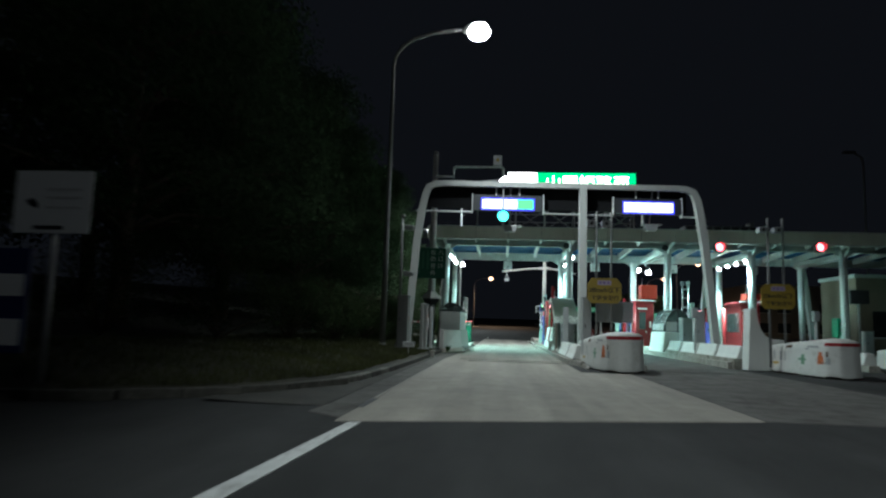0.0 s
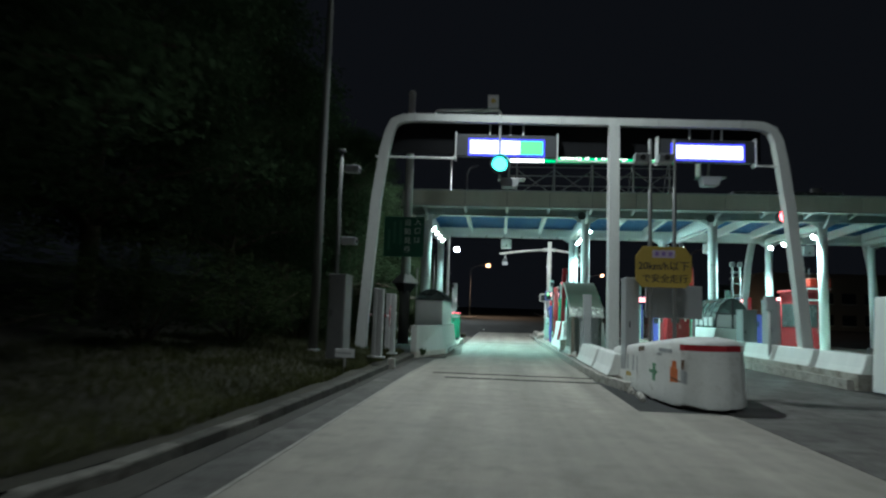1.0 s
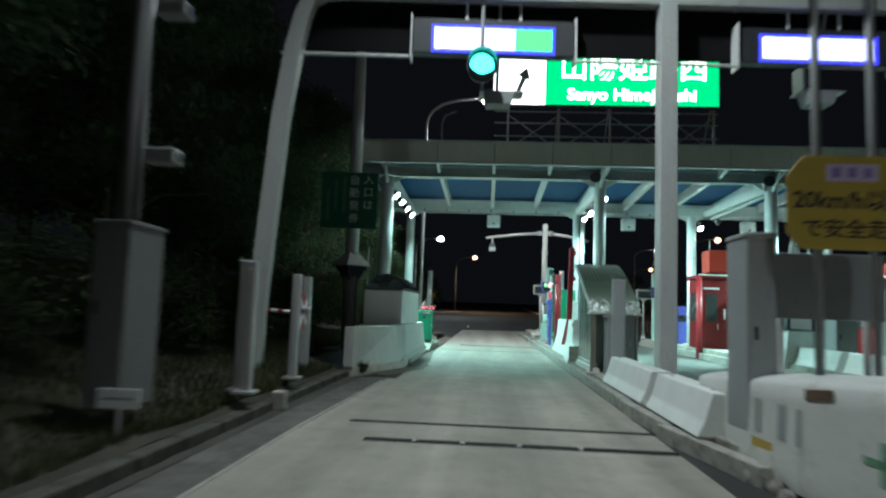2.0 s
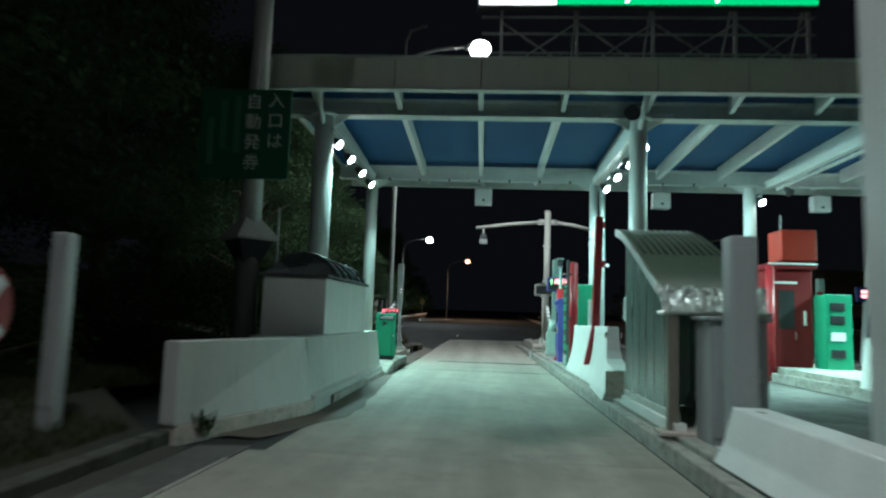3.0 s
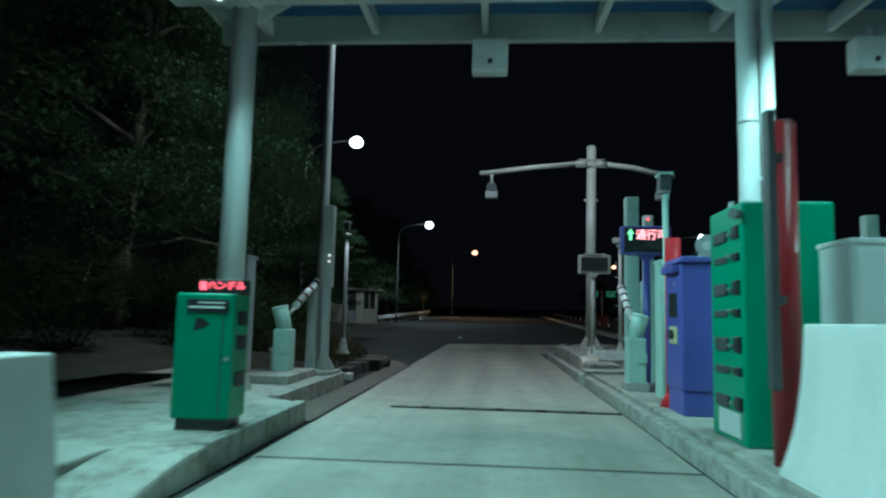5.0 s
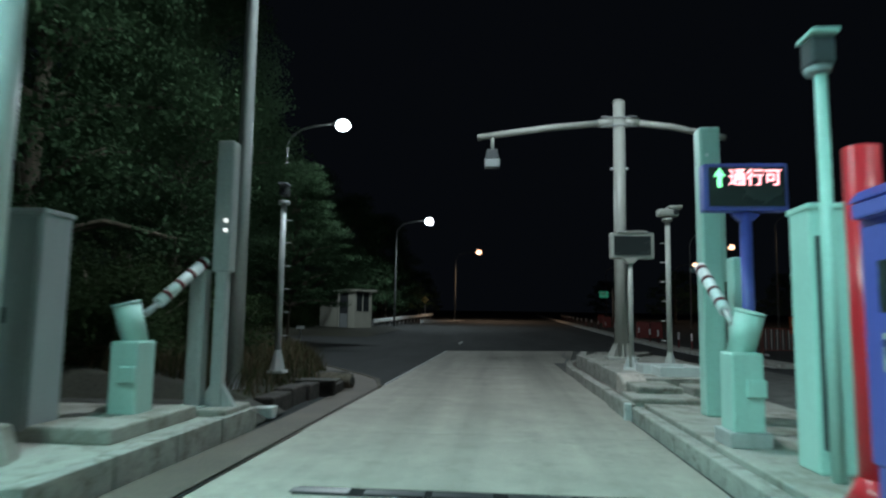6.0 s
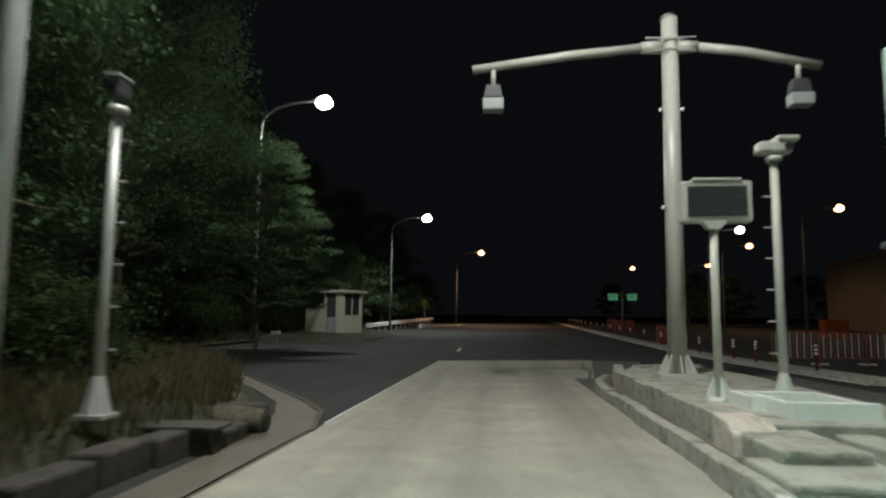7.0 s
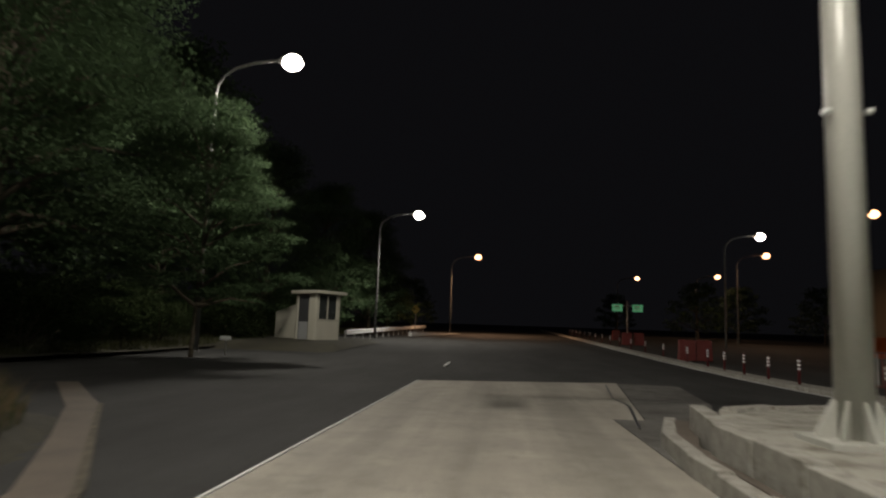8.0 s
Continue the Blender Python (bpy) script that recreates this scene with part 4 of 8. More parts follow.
# ---- lamps ----
def street_lamp(x, y, z, lens, label, s_=1.0, mat=M_POLE):
    """A tapered pole whose top bends over the road, with a cobra-head lantern."""
    s = thing("street_lamp", (x, y, z), label, "street lamp", "street lamps along the road")
    bend = [(0.0, 9.6), (0.06, 9.95), (0.28, 10.3), (0.7, 10.6), (1.4, 10.8), (2.5, 10.92)]
    low = 10.92 * (s_ - 1)
    pts = [(x, y, z)] + [(x, y, z + 3.0), (x, y, z + 6.5)] + [(x + a, y, z + b + low) for a, b in bend]
    part("pole", tube(B(), pts, [0.10, 0.09, 0.075] + [0.06] * 6, 14), mat, s)
    part("base", rod(B(), (x, y, z), (x, y, z + 0.05), 0.15, 0.14, 14), mat, s)
    z += low
    head = B()
    prism(head, [(x + 2.35, z + 10.86), (x + 2.55, z + 11.04), (x + 2.95, z + 11.06), (x + 3.3, z + 10.94), (x + 3.36, z + 10.84), (x + 2.4, z + 10.80)], "y", y - 0.17, y + 0.17, bevel=0.04)
    lantern = part("lantern", head, M_POLE, s)
    lens_bm = B()
    # Lens oversized and rounded so its shape carries the lamp's bloom.
    bmesh.ops.create_uvsphere(lens_bm, u_segments=18, v_segments=10, radius=1.0, matrix=Matrix.LocRotScale((x + 2.93, y, z + 10.82), None, (0.40, 0.34, 0.31)))
    for f in lens_bm.faces:
        f.smooth = True
    part("lens", lens_bm, lens, lantern, "glowing lamp lens")
    return s


# The first pole and lantern are added, unseen behind the start.
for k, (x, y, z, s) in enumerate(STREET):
    # Darkened poles carry their dim light; the lit third one keeps plain steel.
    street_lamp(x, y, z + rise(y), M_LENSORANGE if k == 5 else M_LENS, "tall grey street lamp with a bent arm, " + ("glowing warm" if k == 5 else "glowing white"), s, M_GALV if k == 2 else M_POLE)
for x, y, z, lens in ((25.0, 118.0, -1.7, M_LENSORANGE), (19.5, 105.0, -1.5, M_LENS), (24.8, 98.0, -0.6, M_LENSORANGE), (18.6, 150.0, -2.2, M_LENSORANGE), (27.2, 140.0, -2.4, M_LENSORANGE)):
    street_lamp(x, y, z + rise(y), lens, "distant street lamp, glowing " + ("white" if lens is M_LENS else "orange"))
for x, y in ((27.9, 117.0), (27.7, 98.0), (30.0, 139.0)):
    spot("street_lamp_light", (x, y, 10.0), (x, y, 0), 320, SODIUM, 165, 0.5, 0.3)
far = thing("mast_lamp", (30.3, 60.0, 0), "thin lamp mast with an unlit lantern", "street lamp")
part("pole", tube(B(), [(30.3, 60, 0), (30.3, 60, 15.6), (30.2, 60, 16.2), (29.6, 60, 16.6)], 0.09, 10), M_POLE, far)
one_box("lantern", (28.7, 29.7, 59.8, 60.2, 16.55, 16.75), M_POLE, far, bevel=0.05)


def floodlight(x, y, z, way):
    """A small floodlight on a yoke below the lamp rail, facing sideways and down."""
    f = thing("floodlight", (x, y, z), "small round floodlight, glowing white, under the canopy", "floodlight", "floodlights")
    d = Vector(way).normalized()
    c = Vector((x, y, z))
    part("yoke", box(B(), x - 0.03, x + 0.03, y - 0.1, y + 0.1, z + 0.1, z + 0.17, bevel=0.004), M_GALV, f)
    part("body", rod(B(), c - d * 0.12, c + d * 0.1, 0.06, 0.115, 18), M_DARKBOX, f)
    part("lens", rod(B(), c + d * 0.1, c + d * 0.12, 0.10, 0.08, 18), M_FLOOD, f, "glowing round lens")
    return f


for y in FLOOD_Y:
    floodlight(-2.42, y, 4.86, (0.75, -0.15, -0.62))
    floodlight(3.93, y, 4.86, (0.55, -0.55, -0.6))
    floodlight(12.75, y, 4.86, (-0.7, -0.45, -0.6))
    floodlight(8.7, y, 4.86, (0.78, 0.30, -0.5)) if y > 41 else None
floodlight(8.35, 42.9, 4.75, (0.3, -0.6, -0.5))

# hanging boxes over each lane
for x in (0.70, 6.05, 10.7, 15.4):
    h = thing("ceiling_antenna", (x, 44.4, 5.3), "white boxed antenna hanging from the canopy edge", "antenna", "ceiling antennas")
    part("stem", rod(B(), (x, 44.4, 5.2), (x, 44.4, 5.42), 0.035, 0.035, 10), M_STEEL, h)
    part("clamp", box(B(), x - 0.1, x + 0.1, 44.32, 44.48, 5.20, 5.26, bevel=0.008), M_GALV, h)
    b = one_box("housing", (x - 0.26, x + 0.26, 44.25, 44.55, 4.73, 5.21), M_WHITE, h, bevel=0.025)
    part("panel", box(B(), x - 0.21, x + 0.21, 44.238, 44.25, 4.78, 5.16, bevel=0.004), M_WHITE, b)
    part("port", rod(B(), (x, 44.225, 4.86), (x, 44.24, 4.86), 0.04, 0.04, 12), M_BLACK, b)
cable = thing("cable_conduit", (0.5, 42.8, 5.15), "thin white cable conduit along the rear beam", "conduit")
part("conduit", rod(B(), (-2.4, 42.82, 5.14), (16.5, 42.82, 5.14), 0.022, 0.022, 8), M_STEEL, cable)
for k in range(12):
    part("clip", box(B(), -2.0 + k * 0.85, -1.95 + k * 0.85, 42.79, 42.85, 5.11, 5.18, bevel=0.003), M_BLACK, cable)
for x, y in ((3.95, 37.35), (8.9, 37.35)):
    s = thing("loudspeaker", (x - 0.35, y, 5.2), "dark round horn loudspeaker at a column head", "loudspeaker", "loudspeakers")
    part("horn", rod(B(), (x - 0.35, y - 0.15, 5.36), (x - 0.3, y + 0.1, 5.36), 0.16, 0.06, 18), M_DARKBOX, s)
    part("driver", rod(B(), (x - 0.3, y + 0.1, 5.36), (x - 0.27, y + 0.25, 5.36), 0.06, 0.05, 12), M_DARKBOX, s)

# ---- near side of the lane ----
wall = thing("concrete_wall", (-1.5, 34, 0), "low white-painted concrete wall with a flaked foot, angled at its end", "wall")
bm = prism(B(), [(-2.17, 30.48), (-1.98, 30.40), (-1.33, 32.38), (-1.33, 32.715), (-1.66, 32.715)], "z", 0.17, 0.93, bevel=0.01)
for v in bm.verts:
    v.co.x -= 0.12 * (v.co.z - 0.17) / 0.76 * min(1.0, max(0.0, (v.co.y - 30.6) / 1.6))
part("end_segment", bm, M_OLDWALL, wall)
part("end_foot", prism(B(), [(-2.16, 30.50), (-1.97, 30.42), (-1.29, 32.40), (-1.29, 32.71), (-1.60, 32.71)], "z", -0.02, 0.17, bevel=0.015), M_BAREWALL, wall, "flaked bare foot of the wall")
part("long_segment", prism(B(), [(-1.29, -0.02), (-1.29, 0.20), (-1.35, 0.24), (-1.44, 0.93), (-1.70, 0.93), (-1.74, -0.02)], "y", 32.72, 38.3, bevel=0.012), M_OLDWALL, wall)
bm = B()
rows = []
for k in range(40):
    y = 30.9 + 7.4 * k / 39
    w = (0.42 - 0.05 * max(0.0, y - 33.5)) * (1 + 0.18 * noise.noise((0, y * 1.3, 5)))
    x0 = -1.24 if y > 32.5 else -1.24 - 0.34 * (32.5 - y)
    rows.append([bm.verts.new((x0 + w * u / 4, y, 0.022 * (1 - u / 4) + 0.0035)) for u in range(5)])
for a, b in zip(rows, rows[1:]):
    for k in range(4):
        bm.faces.new((a[k], a[k + 1], b[k + 1], b[k])).smooth = True
setting("dirt_wall_foot", bm, M_BROWNDIRT, "brown damp dirt on the road along the wall", "dirt")
part("foot_ledge", box(B(), -1.29, -1.24, 33.6, 38.2, -0.02, 0.13, bevel=0.015), M_KERB, wall)
part("back_wall", box(B(), -2.55, -1.66, 33.75, 34.0, 0.1, 0.9, bevel=0.015), M_WHITEWALL, wall)
bm = B()
for k in range(26):
    a, l = random.uniform(0, 6.3), random.uniform(0.06, 0.17)
    x, y = -1.86 + random.uniform(-0.06, 0.06), 30.72 + random.uniform(-0.06, 0.06)
    tip = Vector((x + l * math.cos(a), y - abs(l * math.sin(a)), 0.12 + random.uniform(0.02, 0.2)))
    v = [bm.verts.new(c) for c in ((x, y, 0.02), (tip.x * 0.5 + x * 0.5 + 0.02, tip.y * 0.5 + y * 0.5, tip.z * 0.7), tip, (tip.x * 0.5 + x * 0.5 - 0.02, tip.y * 0.5 + y * 0.5 + 0.02, tip.z * 0.6))]
    bm.faces.new(v)
weed = thing("weed", (-1.86, 30.7, 0), "small green weed growing at the foot of the wall", "weed")
part("leaves", bm, M_BUSH, weed)

stair = thing("stair_housing", (-2.0, 35.4, 0.9), "white concrete stair housing with an arched smoked cover", "stair housing")
part("body", prism(B(), [(-2.50, 34.06), (-1.56, 34.14), (-1.44, 36.80), (-2.50, 36.80)], "z", 0.1, 1.77, bevel=0.02), M_WHITEWALL, stair)
part("sill", prism(B(), [(-2.55, 34.02), (-1.53, 34.10), (-1.40, 36.84), (-2.55, 36.84)], "z", 1.77, 1.82, bevel=0.008), M_DARKBOX, stair)
hood = [(-1.49, 1.82), (-1.54, 1.92), (-1.65, 2.03), (-1.80, 2.12), (-2.0, 2.17), (-2.2, 2.13), (-2.40, 2.0), (-2.52, 1.82)]
part("cover", prism(B(), hood, "y", 34.47, 36.80, bevel=0), M_ROOFDARK, stair, "glossy smoked arched cover")
bm = B()
low = [bm.verts.new((x, 34.08, 1.82)) for x, z in hood[:1] + hood[-1:]]
top = [bm.verts.new((x, 34.48, z)) for x, z in hood]
bm.faces.new([low[0]] + top + [low[1]])
bm.faces.new([low[1], low[0], bm.verts.new((-2.0, 34.6, 1.83))])
part("hipped_end", bm, M_ROOFDARK, stair)
for y in (34.48, 35.06, 35.64, 36.22, 36.79):
    pts = [(x * 1.0 + (0.008 if x > -2 else -0.008), y, z + 0.012) for x, z in hood]
    part("rib", tube(B(), pts, 0.018, 6), M_DARKBOX, stair)

ticket = thing("ticket_machine", (-1.58, 40.6, 0.2), "green ticket dispensing machine with a red display", "ticket machine")
body = one_box("body", (-1.80, -1.31, 40.30, 40.66, 0.29, 1.31), M_GREEN, ticket, bevel=0.02)
one_box("plinth", (-1.77, -1.34, 40.34, 40.63, 0.18, 0.30), M_DARKBOX, ticket, bevel=0.01)
one_box("name_plate", (-1.70, -1.35, 40.285, 40.302, 1.15, 1.26), M_BLACK, body, bevel=0.004)
one_box("plate_text", (-1.68, -1.38, 40.28, 40.286, 1.185, 1.205), M_PALE, body, bevel=0)
one_box("plate_text", (-1.60, -1.38, 40.28, 40.286, 1.225, 1.24), M_PALE, body, bevel=0)
part("mark", prism(B(), [(-1.64, 1.00), (-1.50, 1.06), (-1.56, 1.10), (-1.62, 1.11)], "y", 40.294, 40.30), M_BLACK, body)
part("door_seam", box(B(), -1.40, -1.388, 40.295, 40.305, 0.34, 1.14, bevel=0), M_DARKBOX, body)
part("lock", rod(B(), (-1.35, 40.29, 0.78), (-1.35, 40.305, 0.78), 0.02, 0.02, 10), M_GALV, body)
for z in (0.55, 0.85, 1.05):
    one_box("slot", (-1.312, -1.295, 40.40, 40.58, z, z + 0.12), M_BLACK, body, bevel=0.006)
disp = one_box("display", (-1.68, -1.28, 40.42, 40.58, 1.30, 1.43), M_BLACK, ticket, bevel=0.01)
writing("display_text", "ハンドル", 0.082, M_REDLED, disp, (-1.43, 40.416, 1.375), bold=0.001)
one_box("display_mark", (-1.655, -1.605, 40.412, 40.42, 1.34, 1.41), M_REDLED, disp, bevel=0)


def barrier_gate(x, y, side, label):
    """A gate machine with a raised striped arm: pedestal, drum head, short arm."""
    g = thing("gate_machine", (x, y, 0.2), label, "barrier gate", "barrier gates")
    one_box("pedestal", (x - 0.125, x + 0.125, y - 0.15, y + 0.15, 0.30, 0.93), M_PALEGREEN, g, bevel=0.02)
    one_box("plinth", (x - 0.165, x + 0.165, y - 0.18, y + 0.20, 0.19, 0.31), M_GALV, g, bevel=0.012)
    one_box("handle_box", (x - 0.02, x + 0.13, y - 0.19, y - 0.148, 0.58, 0.72), M_PALEGREEN, g, bevel=0.012)
    head = part("drum_head", rod(B(), (x, y + 0.03, 0.90), (x + side * 0.075, y - 0.03, 1.25), 0.108, 0.116, 24), M_PALEGREEN, g)
    part("drum_rim", rod(B(), (x + side * 0.072, y - 0.028, 1.238), (x + side * 0.078, y - 0.032, 1.265), 0.122, 0.118, 24), M_PALEGREEN, head)
    a, b = Vector((x - side * 0.02, y + 0.12, 1.16)), Vector((x - side * 0.02, y + 0.95, 1.70)) if side > 0 else Vector((x + 0.26, y + 0.75, 1.70))
    d = (b - a)
    part("arm_stub", rod(B(), a, a + d * 0.22, 0.03, 0.03, 10), M_GALV, head)
    arm = part("arm", rod(B(), a + d * 0.2, b, 0.055, 0.055, 16), M_WHITE, g, "white padded arm with dark red bands")
    for k in range(4):
        s = 0.30 + 0.2 * k
        part("band", rod(B(), a + d * s, a + d * (s + 0.05), 0.0575, 0.0575, 16), M_STRIPERED, arm)
    return g


barrier_gate(-2.30, 44.75, -1, "pale green gate machine, striped arm raised")
barrier_gate(2.85, 44.80, 1, "pale green gate machine with its striped arm raised")


def cabinet(name, dims, mat, label, category="cabinet", door=True, group=""):
    c = thing(name, ((dims[0] + dims[1]) / 2, (dims[2] + dims[3]) / 2, dims[4]), label, category, group)
    b = one_box("body", dims, mat, c, bevel=0.015)
    x0, x1, y0, y1, z0, z1 = dims
    part("cap", box(B(), x0 - 0.012, x1 + 0.012, y0 - 0.012, y1 + 0.012, z1 - 0.03, z1 + 0.012, bevel=0.008), mat, b)
    if door:
        d = part("door", box(B(), x0 + 0.03, x1 - 0.03, y0 - 0.012, y0 + 0.003, z0 + 0.08, z1 - 0.06, bevel=0.006), mat, b)
        part("handle", box(B(), x0 + 0.06, x0 + 0.085, y0 - 0.03, y0 - 0.012, (z0 + z1) / 2, (z0 + z1) / 2 + 0.12, bevel=0.004), M_BLACK, d)
    return c


cabinet("control_cabinet", (-2.92, -2.60, 43.9, 44.25, 0.2, 1.95), M_CABINET, "tall grey control cabinet behind the column")
# Dark paint here carries the shade of the cabinet's unlit front.
cabinet("control_cabinet", (-2.82, -2.50, 23.3, 23.9, 0.38, 1.97), M_POLE, "tall grey control cabinet on the grassy verge, darkened for its shaded front")
cabinet("junction_box", (-2.55, -2.33, 44.85, 45.1, 0.2, 0.62), M_GALV, "small grey junction box on the island", door=False)


def detector_post(x, y, z0, z1, w, mat, label, slim=0.0):
    p = thing("detector_post", (x, y, z0), label, "post", "detector posts")
    one_box("column", (x - w / 2, x + w / 2, y - w / 2, y + w / 2, z0, z1), mat, p, bevel=0.02)
    one_box("base_plate", (x - w / 2 - 0.06, x + w / 2 + 0.06, y - w / 2 - 0.06, y + w / 2 + 0.06, z0 - 0.01, z0 + 0.025), M_GALV, p, bevel=0.006)
    one_box("front_strip", (x - w / 2 + 0.03, x + w / 2 - 0.03, y - w / 2 - 0.008, y - w / 2 + 0.002, z0 + 0.25, z1 - 0.1), M_DARKBOX if slim else mat, p, bevel=0.003)
    return p


detector_post(-2.10, 45.55, 0.26, 1.62, 0.16, M_GALV, "short square grey detector post")
detector_post(-2.17, 25.35, 0.30, 1.80, 0.13, M_GALV, "slim square grey detector post by the kerb")
detector_post(-2.32, 25.55, 0.30, 1.82, 0.12, M_GALV, "slim square grey detector post by the kerb")
detector_post(-2.74, 29.76, 0.15, 1.83, 0.15, M_GALV, "square grey detector post beside the gantry leg")
detector_post(-2.18, 27.2, 0.28, 1.75, 0.12, M_GALV, "slim square grey detector post by the kerb")
pl = thing("two_part_post", (-1.91, 45.64, 0.25), "tall grey post with a thicker upper half and lamps", "post")
one_box("lower", (-1.97, -1.85, 45.58, 45.70, 0.25, 1.66), M_GALV, pl, bevel=0.015)
up = one_box("upper", (-2.0, -1.82, 45.55, 45.73, 1.60, 2.95), M_GALV, pl, bevel=0.02)
for z in (2.02, 2.12):
    part("lamp", rod(B(), (-1.87, 45.535, z), (-1.87, 45.555, z), 0.022, 0.022, 12), M_REFLECT, up, "small lit lamp")
part("base_plate", prism(B(), [(-2.12, 0.24), (-1.70, 0.24), (-1.86, 0.5), (-1.96, 0.5)], "y", 45.60, 45.68, bevel=0.006), M_GALV, pl)


def camera_pole(x, y, z0, z1, way, label, pegs=7, mat=None, two=False):
    """A thin pole with climbing pegs and a boxed camera on top."""
    mat = mat or M_GALV
    c = thing("camera_pole", (x, y, z0), label, "camera pole", "camera poles")
    part("pole", rod(B(), (x, y, z0), (x, y, z1 - 0.2), 0.045, 0.04, 16), mat, c)
    part("foot", rod(B(), (x, y, z0), (x, y, z0 + 0.30), 0.12, 0.048, 8), mat, c)
    part("base_plate", box(B(), x - 0.12, x + 0.12, y - 0.12, y + 0.12, z0 - 0.02, z0 + 0.02, bevel=0.006), mat, c)
    for k in range(pegs):
        z = z0 + 0.5 + k * 0.33
        if z < z1 - 0.3:
            part("peg", rod(B(), (x - 0.05, y, z), (x + (0.13 if way > 0 else -0.13), y, z), 0.008, 0.008, 6), mat, c)
    part("collar", rod(B(), (x, y, z1 - 0.22), (x, y, z1 - 0.17), 0.085, 0.085, 12), mat, c)
    return c


cp = camera_pole(-2.22, 48.33, 0.40, 3.0, 1, "thin grey camera pole with climbing pegs")
b = one_box("camera_box", (-2.275, -2.165, 48.25, 48.43, 2.90, 3.05), M_DARKBOX, cp, bevel=0.02)
part("lens", rod(B(), (-2.22, 48.235, 2.97), (-2.22, 48.25, 2.97), 0.035, 0.035, 14), M_BLACK, b)
one_box("sunshade", (-2.285, -2.155, 48.22, 48.43, 3.055, 3.085), M_CABINET, b, bevel=0.008)
# The darkened grey puts the lack of light into this pole's colour.
cp = camera_pole(-2.86, 24.0, 0.40, 4.75, -1, "thin camera pole with two cameras, darkened for shade", pegs=0, mat=M_POLE)
for z in (4.10, 2.62):
    b = one_box("camera_box", (-2.78, -2.48, 23.9, 24.12, z, z + 0.15), M_CABINET, cp, bevel=0.02)
    part("lens", rod(B(), (-2.49, 24.01, z + 0.07), (-2.46, 24.01, z + 0.07), 0.05, 0.05, 12), M_BLACK, b)

ws = thing("kerb_sign", (-2.42, 23.2, 0.2), "small white plate on a low post beside the kerb", "sign")
part("post", rod(B(), (-2.42, 23.2, 0.15), (-2.42, 23.2, 0.46), 0.02, 0.02, 8), M_GALV, ws)
one_box("plate", (-2.60, -2.24, 23.17, 23.19, 0.42, 0.58), M_WHITE, ws, bevel=0.004)
one_box("text_bar", (-2.55, -2.29, 23.163, 23.171, 0.49, 0.51), M_CABINET, ws, bevel=0)
wb = thing("kerb_block", (-1.74, 46.6, 0.08), "small white painted block at the island end", "block")
part("block", chipped(box(B(), -1.86, -1.64, 46.52, 46.68, 0.02, 0.15, bevel=0.02), 0.02, 9, 11), M_DIRTYWALL, wb)
lb = thing("kerb_block", (-2.0, 26.1, 0.1), "small pale concrete block at the kerb end", "block")
one_box("block", (-2.08, -1.92, 26.0, 26.2, 0.0, 0.24), M_KERB, lb, bevel=0.02)

xs_ = thing("closing_bar", (-2.7, 28.55, 0.2), "short striped closing bar with a round red crossed plate", "barrier bar")
a, b = Vector((-3.15, 28.62, 1.22)), Vector((-2.47, 28.5, 1.19))
part("bar", rod(B(), a, b, 0.03, 0.03, 12), M_WHITE, xs_)
for k in range(3):
    part("band", rod(B(), a.lerp(b, 0.08 + 0.32 * k), a.lerp(b, 0.22 + 0.32 * k), 0.0315, 0.0315, 12), M_RED, xs_)
plate = part("plate", rod(B(), (-2.46, 28.5, 1.19), (-2.445, 28.5, 1.19), 0.31, 0.31, 28), M_RED, xs_, "round red plate")
for s in (-1, 1):
    bm = box(B(), -0.006, 0.006, -0.27, 0.27, -0.045, 0.045, bevel=0)
    bmesh.ops.transform(bm, matrix=Matrix.Translation((-2.436, 28.5, 1.19)) @ Matrix.Rotation(s * 0.8, 4, "X"), verts=bm.verts)
    part("cross_bar", bm, M_WHITE, plate)
part("latch", rod(B(), (-2.44, 28.42, 1.24), (-2.28, 28.30, 1.27), 0.03, 0.025, 10), M_WHITE, xs_)
part("upright", rod(B(), (-3.12, 28.62, 0.12), (-3.12, 28.62, 1.27), 0.04, 0.04, 12), M_GALV, xs_)

# tall sign pole behind the wall
sp = thing("sign_pole", (-3.02, 34.8, 0.3), "tall grey pole with a green sign and a camera arm", "sign pole")
part("pole", rod(B(), (-3.02, 34.8, 0.2), (-3.02, 34.8, 9.5), 0.19, 0.13, 20), M_GALV, sp)
part("pole_cap", rod(B(), (-3.02, 34.8, 9.48), (-3.02, 34.8, 9.62), 0.16, 0.10, 16), M_GALV, sp)
part("guard_cone", rod(B(), (-3.02, 34.8, 2.40), (-3.02, 34.8, 2.74), 0.50, 0.17, 4), M_GALV, sp, "grey four-sided climbing guard")
part("guard_rim", rod(B(), (-3.02, 34.8, 2.365), (-3.02, 34.8, 2.40), 0.50, 0.50, 4), M_GALV, sp)
part("guard_cone", rod(B(), (-3.02, 34.8, 1.98), (-3.02, 34.8, 2.365), 0.18, 0.42, 4), M_DARKBOX, sp)
part("arm", tube(B(), [(-3.02, 34.7, 8.35), (-2.1, 34.7, 8.35), (-2.1, 34.7, 8.75), (-2.02, 34.7, 8.84), (0.22, 34.7, 8.84), (0.3, 34.7, 8.76), (0.3, 34.7, 8.35)], 0.055, 10), M_STEEL, sp)
one_box("camera_box", (-0.18, 0.22, 34.5, 34.95, 8.90, 9.38), M_GALV, sp, bevel=0.02)
part("camera_lens", rod(B(), (0.02, 34.48, 9.14), (0.02, 34.5, 9.14), 0.09, 0.09, 14), M_YELLOW, sp)
